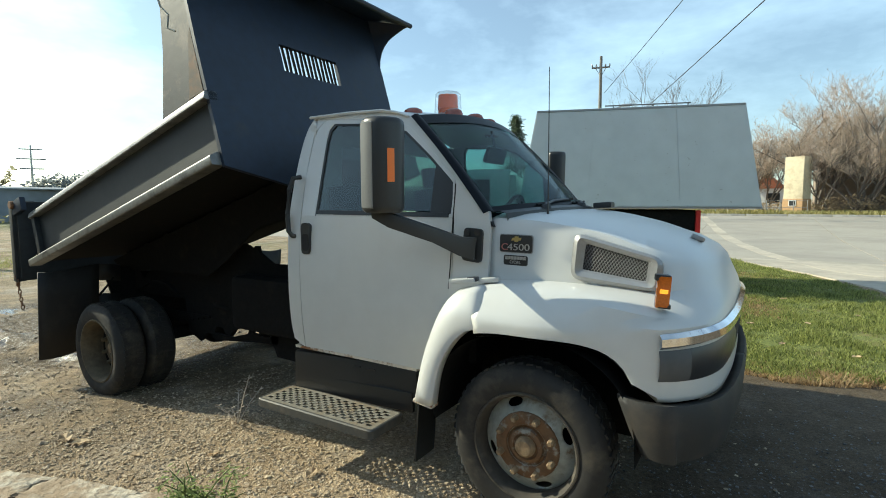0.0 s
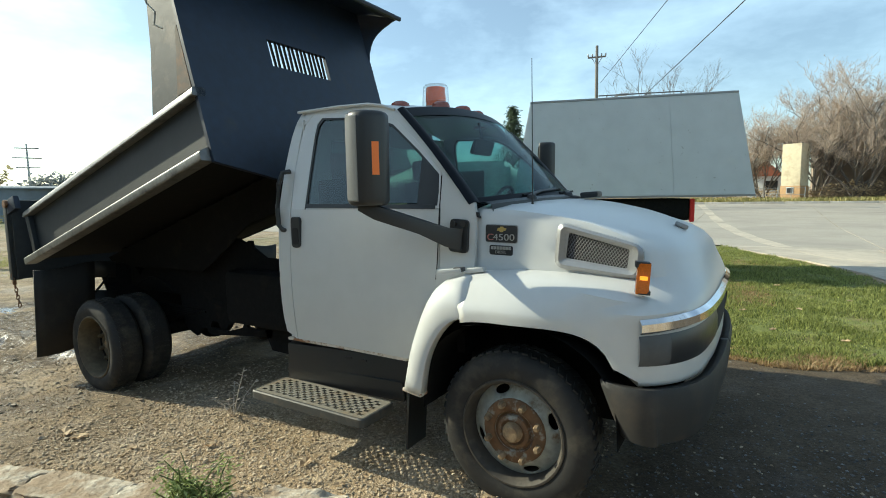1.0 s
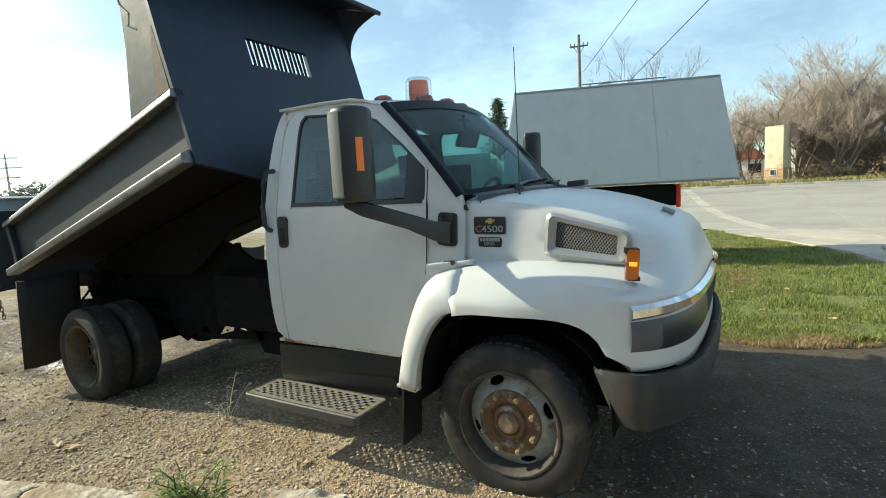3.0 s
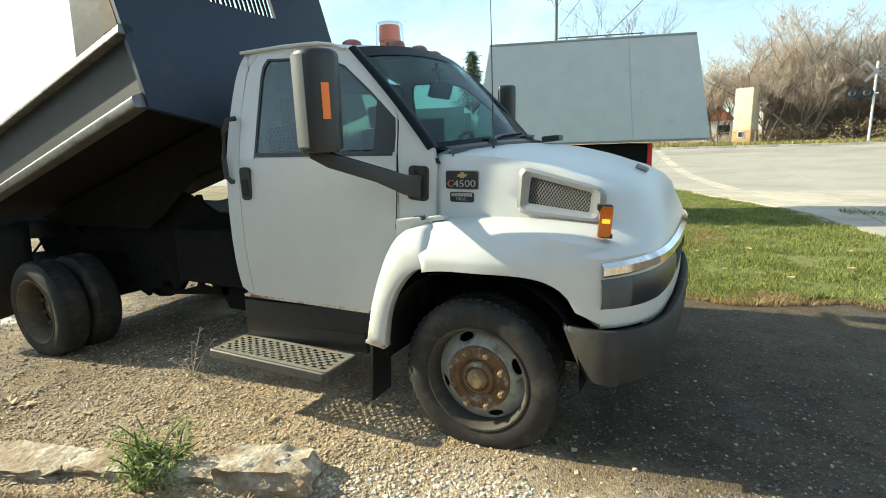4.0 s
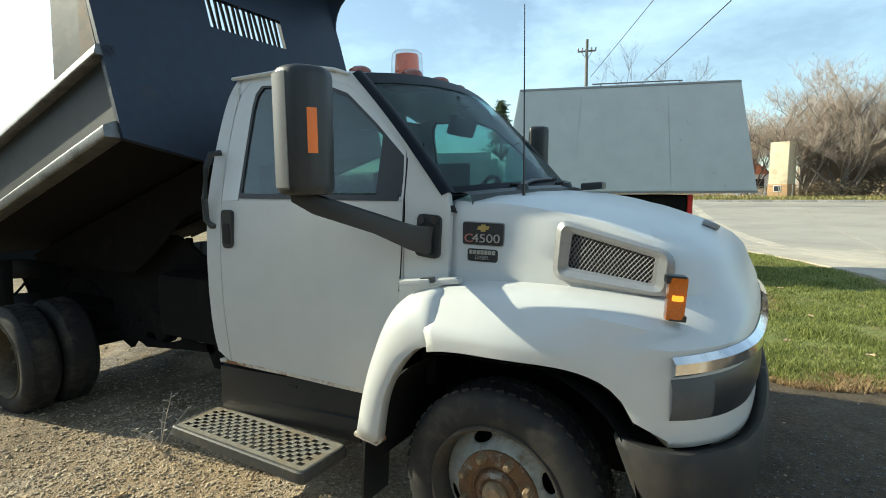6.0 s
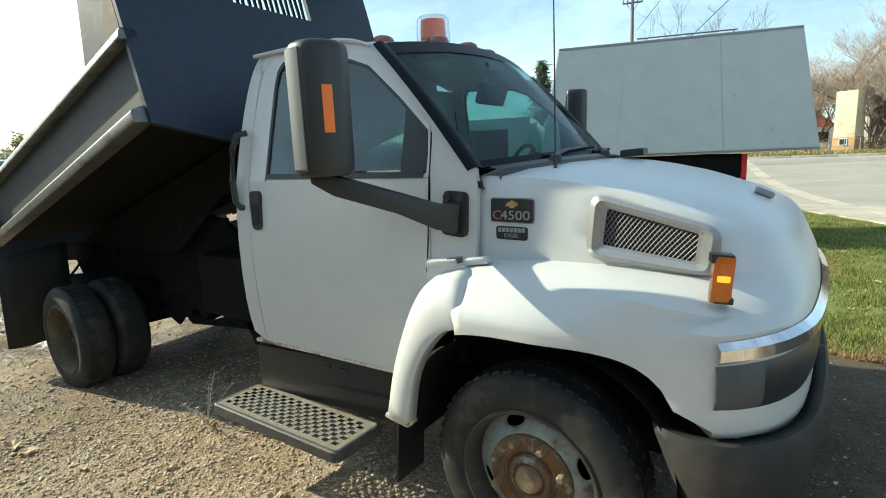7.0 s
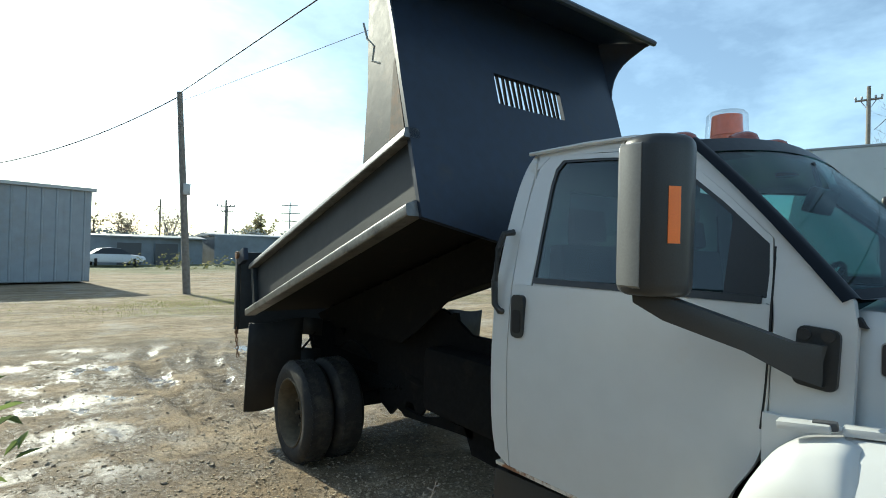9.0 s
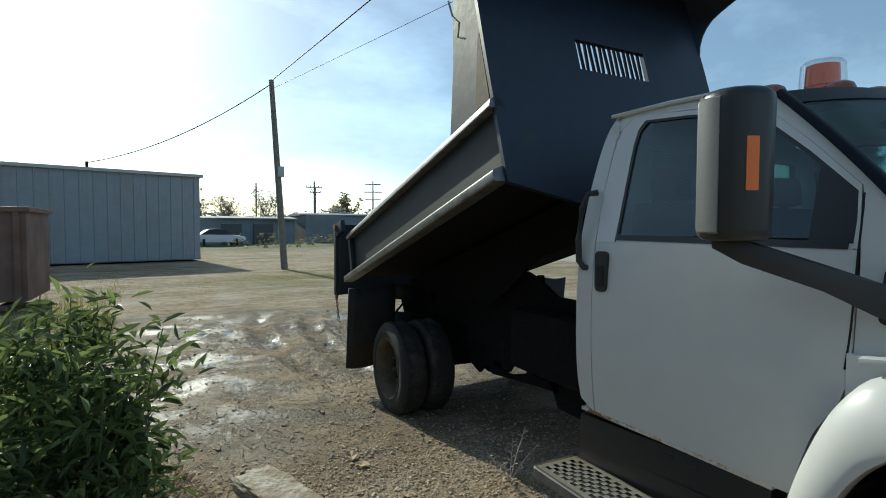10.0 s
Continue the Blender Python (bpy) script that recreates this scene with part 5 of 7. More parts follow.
# ---- ground ----
def dirt_material():
    m = bpy.data.materials.new("gravel_dirt")
    m.use_nodes = True
    n, l = m.node_tree.nodes, m.node_tree.links
    b = n["Principled BSDF"]
    tc = n.new("ShaderNodeTexCoord")

    def noise_node(scale, detail=8, rough=0.6):
        q = n.new("ShaderNodeTexNoise")
        q.inputs["Scale"].default_value, q.inputs["Detail"].default_value, q.inputs["Roughness"].default_value = scale, detail, rough
        l.new(tc.outputs["Object"], q.inputs["Vector"])
        return q.outputs["Fac"]

    def ramp(src, stops):
        r = n.new("ShaderNodeValToRGB")
        r.color_ramp.elements[0].position, r.color_ramp.elements[0].color = stops[0][0], (*stops[0][1], 1)
        r.color_ramp.elements[1].position, r.color_ramp.elements[1].color = stops[-1][0], (*stops[-1][1], 1)
        for p, c in stops[1:-1]:
            r.color_ramp.elements.new(p).color = (*c, 1)
        l.new(src, r.inputs["Fac"])
        return r.outputs["Color"]

    def mix(fac, a, c, kind="MIX"):
        q = n.new("ShaderNodeMix")
        q.data_type, q.blend_type = "RGBA", kind
        for name, v in (("Factor", fac), ("A", a), ("B", c)):
            if isinstance(v, (float, int)):
                q.inputs[name].default_value = v
            elif isinstance(v, tuple):
                q.inputs[name].default_value = (*v, 1)
            else:
                l.new(v, q.inputs[name])
        return q.outputs["Result"]

    def math_node(op, a, c):
        q = n.new("ShaderNodeMath")
        q.operation, q.use_clamp = op, True
        for k, v in enumerate((a, c)):
            if isinstance(v, (float, int)):
                q.inputs[k].default_value = v
            else:
                l.new(v, q.inputs[k])
        return q.outputs[0]

    sep = n.new("ShaderNodeSeparateXYZ")
    l.new(tc.outputs["Object"], sep.inputs[0])
    large = noise_node(0.45, 6)
    fine = noise_node(38, 6, 0.7)
    mid = noise_node(4.5, 8, 0.65)
    tone = ramp(mid, [(0.3, (0.28, 0.195, 0.11)), (0.5, (0.45, 0.335, 0.205)), (0.72, (0.58, 0.455, 0.30))])
    grit = ramp(fine, [(0.3, (0.45, 0.44, 0.43)), (0.6, (1.0, 1.0, 1.0)), (0.75, (1.35, 1.33, 1.3))])
    col = mix(1.0, tone, grit, "MULTIPLY")

    def pebbles(scale):
        v = n.new("ShaderNodeTexVoronoi")
        v.inputs["Scale"].default_value = scale
        l.new(tc.outputs["Object"], v.inputs["Vector"])
        return v.outputs["Distance"], v.outputs["Color"]

    peb_d, peb_c = pebbles(115)
    big_d, big_c = pebbles(34)
    hue = n.new("ShaderNodeSeparateColor")
    l.new(peb_c, hue.inputs[0])
    col = mix(0.42, col, ramp(hue.outputs[0], [(0.0, (0.62, 0.60, 0.58)), (0.6, (1.0, 1.0, 1.0)), (1.0, (1.55, 1.55, 1.55))]), "MULTIPLY")
    col = mix(0.30, col, ramp(peb_d, [(0.25, (1.0, 1.0, 1.0)), (0.75, (0.45, 0.43, 0.40))]), "MULTIPLY")
    pale = n.new("ShaderNodeMapRange")
    pale.inputs["From Min"].default_value, pale.inputs["From Max"].default_value = 0.50, 0.66
    l.new(noise_node(0.9, 8, 0.68), pale.inputs["Value"])
    col = mix(math_node("MULTIPLY", pale.outputs[0], 0.55), col, mix(1.0, grit, (0.56, 0.51, 0.44), "MULTIPLY"))
    dusk = n.new("ShaderNodeMapRange")
    dusk.inputs["From Min"].default_value, dusk.inputs["From Max"].default_value = 0.46, 0.36
    l.new(large, dusk.inputs["Value"])
    col = mix(math_node("MULTIPLY", dusk.outputs[0], 0.4), col, mix(1.0, col, (0.62, 0.58, 0.52), "MULTIPLY"))
    # worn tracks across the lot
    stretch = n.new("ShaderNodeMapping")
    stretch.inputs["Scale"].default_value = (1.5, 0.13, 1.0)
    l.new(tc.outputs["Object"], stretch.inputs["Vector"])
    track = n.new("ShaderNodeTexNoise")
    track.inputs["Scale"].default_value, track.inputs["Detail"].default_value, track.inputs["Roughness"].default_value = 1.0, 9, 0.68
    l.new(stretch.outputs["Vector"], track.inputs["Vector"])
    lot = n.new("ShaderNodeMapRange")
    lot.inputs["From Min"].default_value, lot.inputs["From Max"].default_value = -6.0, -9.5
    l.new(sep.outputs["X"], lot.inputs["Value"])
    col = mix(lot.outputs[0], col, mix(1.0, col, ramp(track.outputs["Fac"], [(0.36, (0.50, 0.50, 0.47)), (0.5, (0.80, 0.81, 0.80)), (0.64, (0.98, 0.99, 1.0))]), "MULTIPLY"))
    # mud: darker and wet, in a patch behind the truck

    def band(src, lo, hi, soft):
        up = n.new("ShaderNodeMapRange")
        up.inputs["From Min"].default_value, up.inputs["From Max"].default_value = lo - soft, lo + soft
        dn = n.new("ShaderNodeMapRange")
        dn.inputs["From Min"].default_value, dn.inputs["From Max"].default_value = hi + soft, hi - soft
        l.new(src, up.inputs["Value"])
        l.new(src, dn.inputs["Value"])
        return math_node("MULTIPLY", up.outputs[0], dn.outputs[0])

    area = math_node("MULTIPLY", band(sep.outputs["X"], -10.5, -2.9, 1.2), band(sep.outputs["Y"], -2.6, 4.5, 0.9))
    blot = n.new("ShaderNodeMapRange")
    blot.inputs["From Min"].default_value, blot.inputs["From Max"].default_value = 0.37, 0.52
    l.new(noise_node(1.1, 7, 0.62), blot.inputs["Value"])
    wet = math_node("MULTIPLY", area, blot.outputs[0])
    broken = n.new("ShaderNodeMapRange")
    broken.inputs["From Min"].default_value, broken.inputs["From Max"].default_value = 0.46, 0.58
    l.new(noise_node(24.0, 9, 0.78), broken.inputs["Value"])
    col = mix(wet, col, mix(1.0, col, (0.36, 0.35, 0.345), "MULTIPLY"))
    # standing water in the hollows
    lay = n.new("ShaderNodeMapping")
    lay.inputs["Scale"].default_value = (0.75, 1.25, 1.0)
    l.new(tc.outputs["Object"], lay.inputs["Vector"])
    pool = n.new("ShaderNodeTexNoise")
    pool.inputs["Scale"].default_value, pool.inputs["Detail"].default_value, pool.inputs["Roughness"].default_value = 1.5, 9, 0.62
    l.new(lay.outputs["Vector"], pool.inputs["Vector"])
    pools = n.new("ShaderNodeMapRange")
    pools.inputs["From Min"].default_value, pools.inputs["From Max"].default_value = 0.585, 0.62
    l.new(pool.outputs["Fac"], pools.inputs["Value"])
    water = math_node("MULTIPLY", pools.outputs[0], math_node("MULTIPLY", band(sep.outputs["X"], -9.8, -5.3, 0.7), band(sep.outputs["Y"], -2.4, 2.6, 0.6)))
    col = mix(water, col, (0.085, 0.07, 0.055))
    # slick wet mud in a strip beside the truck
    smear = n.new("ShaderNodeMapRange")
    smear.inputs["From Min"].default_value, smear.inputs["From Max"].default_value = 0.495, 0.60
    l.new(noise_node(1.7, 9, 0.66), smear.inputs["Value"])
    strip = math_node("MULTIPLY", band(sep.outputs["X"], -10.2, -4.1, 0.7), band(sep.outputs["Y"], -2.5, -0.95, 0.35))
    slick = math_node("MULTIPLY", smear.outputs[0], strip)
    col = mix(math_node("MULTIPLY", slick, 0.8), col, mix(1.0, grit, (0.17, 0.145, 0.12), "MULTIPLY"))
    # darker crushed stone on the drive ahead, deepened to paint in the truck's shade
    drive_shade = math_node("MULTIPLY", band(sep.outputs["X"], 0.1, 30.0, 0.5), band(sep.outputs["Y"], -0.05, 4.0, 0.3))
    col = mix(math_node("MULTIPLY", drive_shade, 0.85), col, mix(1.0, col, (0.125, 0.12, 0.12), "MULTIPLY"))
    # sparse green on the lot beyond
    green = n.new("ShaderNodeMapRange")
    green.inputs["From Min"].default_value, green.inputs["From Max"].default_value = 0.56, 0.68
    l.new(noise_node(0.16, 6, 0.6), green.inputs["Value"])
    beyond = n.new("ShaderNodeMapRange")
    beyond.inputs["From Min"].default_value, beyond.inputs["From Max"].default_value = -12.0, -18.0
    l.new(sep.outputs["X"], beyond.inputs["Value"])
    col = mix(math_node("MULTIPLY", green.outputs[0], beyond.outputs[0]), col, (0.11, 0.12, 0.045))
    far_green = n.new("ShaderNodeMapRange")
    far_green.inputs["From Min"].default_value, far_green.inputs["From Max"].default_value = -34.0, -44.0
    l.new(sep.outputs["X"], far_green.inputs["Value"])
    col = mix(math_node("MULTIPLY", far_green.outputs[0], 0.8), col, (0.10, 0.115, 0.045))
    l.new(col, b.inputs["Base Color"])
    # water film: smooth where the mud is deepest
    film = n.new("ShaderNodeMapRange")
    film.inputs["From Min"].default_value, film.inputs["From Max"].default_value = 0.35, 0.9
    film.inputs["To Min"].default_value, film.inputs["To Max"].default_value = 0.93, 0.42
    l.new(math_node("MULTIPLY", wet, broken.outputs[0]), film.inputs["Value"])
    gloss = n.new("ShaderNodeMix")
    gloss.inputs["B"].default_value = 0.14
    l.new(water, gloss.inputs["Factor"])
    l.new(film.outputs[0], gloss.inputs["A"])
    sheen = n.new("ShaderNodeMix")
    sheen.inputs["B"].default_value = 0.27
    l.new(math_node("MULTIPLY", slick, 0.84), sheen.inputs["Factor"])
    l.new(gloss.outputs["Result"], sheen.inputs["A"])
    l.new(sheen.outputs["Result"], b.inputs["Roughness"])
    b.inputs["Specular IOR Level"].default_value = 0.4
    bp = n.new("ShaderNodeBump")
    bp.inputs["Strength"].default_value, bp.inputs["Distance"].default_value = 1.0, 0.028
    lumps = math_node("ADD", math_node("MULTIPLY", fine, 0.30), math_node("MULTIPLY", mid, 0.35))
    knobs = math_node("ADD", math_node("MULTIPLY", math_node("SUBTRACT", 1.0, peb_d), 0.2), math_node("MULTIPLY", math_node("SUBTRACT", 1.0, big_d), 0.12))
    l.new(math_node("ADD", lumps, knobs), bp.inputs["Height"])
    l.new(math_node("SUBTRACT", math_node("SUBTRACT", 1.0, math_node("MULTIPLY", slick, 0.45)), math_node("MULTIPLY", water, 0.93)), bp.inputs["Strength"])
    l.new(bp.outputs["Normal"], b.inputs["Normal"])
    return m


def axis_steps(spans):
    out = []
    for a, b, d in spans:
        n = max(1, round((b - a) / d))
        out += [a + (b - a) * k / n for k in range(n)]
    return out + [spans[-1][1]]


def mesh_from(name, verts, faces):
    me = bpy.data.meshes.new(name)
    me.from_pydata(verts, [], faces)
    me.update()
    return me


def surface(x, y):
    """Height of the dirt with its ruts and lumps."""
    z = ground_z(x, y)
    near = max(0.0, 1 - max(0.0, abs(x + 3) - 10) / 8) * max(0.0, 1 - max(0.0, abs(y) - 7) / 6)
    if near > 0:
        z += near * 0.022 * noise.noise((x * 0.9, y * 0.9, 3.1)) + near * 0.011 * noise.noise((x * 4.2, y * 4.2, 1.7)) + near * 0.007 * noise.noise((x * 11, y * 11, 5.3))
        mud = max(0.0, 1 - ((x + 7) / 3.6) ** 2) * max(0.0, 1 - ((y - 0.4) / 3.2) ** 2)
        z += mud * (0.026 * noise.noise((x * 1.1, y * 3.0, 8.0)) + 0.014 * noise.noise((x * 5, y * 6, 2.0)) + 0.018 * noise.noise((x * 12, y * 13, 4.0)))
        for bend, y0, way in ((0.05, 0.9, 1), (0.05, -0.75, 1), (-0.09, -0.2, -1)):
            c = y0 + bend * (x + 6.5) ** 2 * way + 0.25 * math.sin(x * 0.7 + y0)
            d = abs(y - c)
            if d < 0.4 and -10.5 < x < -4.6:
                f = min(1.0, (x + 10.5) / 1.5, (-4.6 - x) / 0.8)
                z += f * (-0.035 * math.exp(-(d / 0.16) ** 4) + 0.03 * math.exp(-((d - 0.24) / 0.07) ** 2) * (0.7 + 0.8 * noise.noise((x * 3, y0, 1))))
                if d < 0.15:
                    z += f * 0.012 * math.sin(x * 38 + d * 22)
        under = math.exp(-((y - 1.1) / 1.3) ** 4) * math.exp(-((x + 1.9) / 2.9) ** 6)
        z -= 0.012 * under
    return z


gx = axis_steps([(-700, -120, 60), (-120, -40, 8), (-40, -13, 1.2), (-13, -9, 0.16), (-9, -4.4, 0.04), (-4.4, 3.5, 0.07), (3.5, 8, 0.3), (8, 40, 3), (40, 120, 10), (120, 700, 60)])
gy = axis_steps([(-700, -120, 60), (-120, -30, 9), (-30, -5, 1.5), (-5, -2.6, 0.15), (-2.6, 3.4, 0.045), (3.4, 8, 0.25), (8, 60, 1.6), (60, 140, 8), (140, 700, 60)])
verts = [(x, y, surface(x, y)) for y in gy for x in gx]
w = len(gx)
faces = [(j * w + i, j * w + i + 1, (j + 1) * w + i + 1, (j + 1) * w + i) for j in range(len(gy) - 1) for i in range(w - 1)]
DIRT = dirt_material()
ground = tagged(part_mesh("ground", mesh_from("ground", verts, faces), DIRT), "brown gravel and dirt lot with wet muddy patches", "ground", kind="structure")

# concrete road and drive beyond the lawn
CONCRETE = material("pale_concrete", (0.46, 0.405, 0.325), 0.85, grain=7, stain=((0.28, 0.255, 0.215), 0.6, 0.42, 0.7), bump=0.004, var=0.12, random_obj=0.07)
KERB = material("kerb_concrete", (0.46, 0.44, 0.41), 0.85, grain=9, stain=((0.30, 0.28, 0.25), 2, 0.45, 0.7), bump=0.005, var=0.15)
ASPHALT = material("grey_worn_asphalt", (0.345, 0.315, 0.265), 0.88, grain=40, stain=((0.27, 0.245, 0.21), 0.35, 0.42, 0.66), bump=0.004, var=0.16)
road = tagged(new("road"), "pale worn concrete road with joints and cracks", "road", kind="structure")


def slab(x0, x1, y0, y1, lift=0.012, skew=0.0):
    g = 0.012
    rows = []
    nn = 5
    for j in range(nn + 1):
        y = y0 + g + (y1 - y0 - 2 * g) * j / nn
        rows.append([(x, y, ground_z(x, y) + lift) for x in (x0 + g, (x0 + x1) / 2, x1 - g)])
    bm = sheet(rows, (0, 0, -0.1))
    return part("slab", bm, ASPHALT, road, smooth=False)


for xi in range(-6, 10):
    for yi in range(6):
        x0, y0 = -13 + 5.6 * (xi + 4), 14.6 + 4.6 * yi
        slab(x0, x0 + 5.6, y0, y0 + 4.6)
apron_edge = [(-4.4, 14.58), (0.1, 14.58), (1.0, 12.9), (1.9, 11.5), (2.75, 9.7), (3.2, 7.6), (3.4, 6.5), (3.6, 6.3)]
for k, (x0, x1) in enumerate(((-4.4, 3.6), (3.62, 6.9), (6.92, 10.4), (10.42, 14.0))):
    for q, (y0, y1) in enumerate(((6.3, 9.0), (9.02, 11.8), (11.82, 14.58))):
        if k:
            quad = [(x0, y0), (x1, y0), (x1, y1), (x0, y1)]
        else:
            if q:
                continue
            quad = apron_edge + [(3.6, 14.58)]
        part("slab", prism(quad, lambda u, v, w: (u, v, -0.02 + w), 0.095), CONCRETE, road, smooth=False)
# pale gutter strip that bends from the drive into the road
gutter_line = spline([(-3.0, 42.0), (-0.9, 28.0), (0.75, 18.2), (2.2, 13.2), (3.1, 11.9), (4.5, 10.85), (7.5, 9.9), (13.8, 9.2)], 60)
rows = []
for k, (x, y) in enumerate(gutter_line):
    (ax, ay), (bx_, by_) = gutter_line[max(k - 1, 0)], gutter_line[min(k + 1, 59)]
    d = Vector((by_ - ay, ax - bx_)).normalized() * (0.22 + 0.03 * math.sin(k * 1.7))
    rows.append([(x + d.x * f, y + d.y * f, max(ground_z(x, y) + 0.016, 0.0785 if y < 14.6 else 0.0)) for f in (-1, -0.4, 0.4, 1)])
part("gutter", sheet(rows, (0, 0, -0.05)), CONCRETE, road, smooth=False)
bm = bmesh.new()
for k in range(30):
    x = -30 + 2.6 * k
    add_box(bm, (x, 42.45, ground_z(x, 42.4) + 0.06), (2.56, 0.25, 0.2), bevel=0.02)
tagged(part("kerb", bm, KERB), "weathered concrete kerb along the far side of the road", "kerb", kind="structure")

# lawn with blades
LAWN_EDGE = [(-4.5, 3.3), (-1.0, 3.05), (0.6, 2.98), (1.4, 3.12), (2.3, 3.32), (3.2, 3.45), (6.5, 3.7), (6.5, 6.4), (3.35, 6.6), (3.15, 7.6), (2.75, 9.5), (1.9, 11.3), (1.0, 12.7), (0.2, 14.4), (-4.5, 14.4)]


def in_poly(x, y, poly):
    c = False
    for (ax, ay), (bx_, by_) in zip(poly, poly[1:] + poly[:1]):
        if (ay > y) != (by_ > y) and x < (bx_ - ax) * (y - ay) / (by_ - ay) + ax:
            c = not c
    return c


def lawn_inside(x, y):
    return in_poly(x + 0.16 * noise.noise((x * 2, y * 2, 0)), y + 0.24 * noise.noise((x * 2.1, y * 2.1, 5)), LAWN_EDGE)


TURF = material("turf_soil", (0.13, 0.15, 0.035), 0.95, grain=30, stain=((0.20, 0.155, 0.06), 1.3, 0.5, 0.7), bump=0.012, var=0.4)
lx = axis_steps([(-4.5, 0.2, 0.3), (0.2, 3.6, 0.07), (3.6, 6.6, 0.12)])
ly = axis_steps([(2.8, 7, 0.07), (7, 14.4, 0.12)])
idx, verts, faces = {}, [], []


def lawn_vert(i, j):
    if (i, j) not in idx:
        x, y = lx[i], ly[j]
        idx[i, j] = len(verts)
        verts.append((x, y, surface(x, y) + 0.010 + 0.012 * noise.noise((x * 3, y * 3, 9))))
    return idx[i, j]


for i in range(len(lx) - 1):
    for j in range(len(ly) - 1):
        if lawn_inside((lx[i] + lx[i + 1]) / 2, (ly[j] + ly[j + 1]) / 2):
            faces.append([lawn_vert(i, j), lawn_vert(i + 1, j), lawn_vert(i + 1, j + 1), lawn_vert(i, j + 1)])
tagged(part_mesh("lawn", mesh_from("lawn", verts, faces), TURF), "patchy green lawn beside the drive", "lawn", kind="structure")


def blades(name, count, place, heights, width, low, high, label, category, lean=0.5, seed=1, trans=0.0):
    rnd = random.Random(seed)
    verts, faces = [], []
    for _ in range(count):
        x, y, f = place(rnd)
        if f <= 0:
            continue
        z = surface(x, y)
        h = rnd.uniform(*heights) * f
        a, la = rnd.uniform(0, 6.28), rnd.uniform(0, 6.28)
        dx, dy = math.cos(a) * width, math.sin(a) * width
        k = rnd.uniform(0.1, lean) * h
        ox, oy = math.cos(la) * k, math.sin(la) * k
        n = len(verts)
        verts += [(x - dx, y - dy, z), (x + dx, y + dy, z), (x + dx * 0.7 + ox * 0.4, y + dy * 0.7 + oy * 0.4, z + h * 0.6), (x - dx * 0.7 + ox * 0.4, y - dy * 0.7 + oy * 0.4, z + h * 0.6), (x + ox, y + oy, z + h)]
        faces += [(n, n + 1, n + 2, n + 3), (n + 3, n + 2, n + 4)]
    mat = leaf_material(name + "_blades", low, high, 0.4, 0.6)
    return tagged(part_mesh(name, mesh_from(name, verts, faces), mat, smooth=False), label, category, kind="stuff")


def lawn_spot(rnd):
    y = 2.9 + 11.4 * rnd.random() ** 1.6
    x = rnd.uniform(0.1, 4.6)
    if not lawn_inside(x, y):
        return x, y, 0
    bare = max(0.0, 1 - math.hypot((x - 3.3) / 1.5, (y - 3.5) / 1.1))
    f = 0.35 + 1.1 * max(0, 0.5 + noise.noise((x * 2.2, y * 2.2, 4))) + 0.3 * noise.noise((x * 7, y * 7, 1))
    return x, y, 0 if rnd.random() < 1.6 * bare else f


blades("grass", 170000, lawn_spot, (0.022, 0.07), 0.0048, (0.05, 0.075, 0.016), (0.42, 0.44, 0.13), "short green lawn grass with yellowed tips", "grass", 0.9, 3)


def straw_spot(rnd):
    y = 2.8 + 11.4 * rnd.random() ** 1.6
    x = rnd.uniform(0.1, 4.6)
    f = 0.2 + 1.3 * noise.noise((x * 0.7 + 3, y * 0.7, 7)) + max(0, 1.0 - (y - 2.9) * 0.9) + 0.8 * max(0.0, 1 - math.hypot((x - 3.3) / 1.6, (y - 3.6) / 1.3))
    if f < 0.45 or not lawn_inside(x, y + 0.1):
        return x, y, 0
    return x, y, min(f, 1.1)


blades("straw_grass", 100000, straw_spot, (0.02, 0.06), 0.005, (0.26, 0.16, 0.08), (0.50, 0.36, 0.19), "dry straw-coloured grass in the lawn", "grass", 1.4, 9)


def verge_spot(rnd):
    x, y = rnd.uniform(-22, 30), 42.7 + 12 * rnd.random() ** 1.4
    return x, y, 1.0


blades("verge_grass", 22000, verge_spot, (0.12, 0.5), 0.05, (0.20, 0.19, 0.06), (0.42, 0.37, 0.15), "dry tall grass on the far verge", "grass", 0.8, 4)


def lot_spot(rnd):
    x, y = rnd.gauss(-17.5, 1.6), rnd.gauss(4, 3.2)
    f = 0.5 + noise.noise((x * 0.5, y * 0.7, 2))
    return x, y, f if f > 0.3 else 0


blades("lot_grass", 16000, lot_spot, (0.02, 0.07), 0.007, (0.18, 0.20, 0.06), (0.38, 0.36, 0.14), "thin low grass on the dirt lot", "grass", 0.8, 5)


def patch_spot(rnd):
    x, y = rnd.uniform(3.25, 6.5), rnd.uniform(8.6, 10.3)
    return x, y, 1.0 - abs(y - 10.0 + (x - 3.3) * 0.35) / 0.5


blades("joint_grass", 4000, patch_spot, (0.05, 0.14), 0.008, (0.14, 0.16, 0.05), (0.30, 0.28, 0.11), "tufts of grass in the drive's joint", "grass", 0.9, 6)

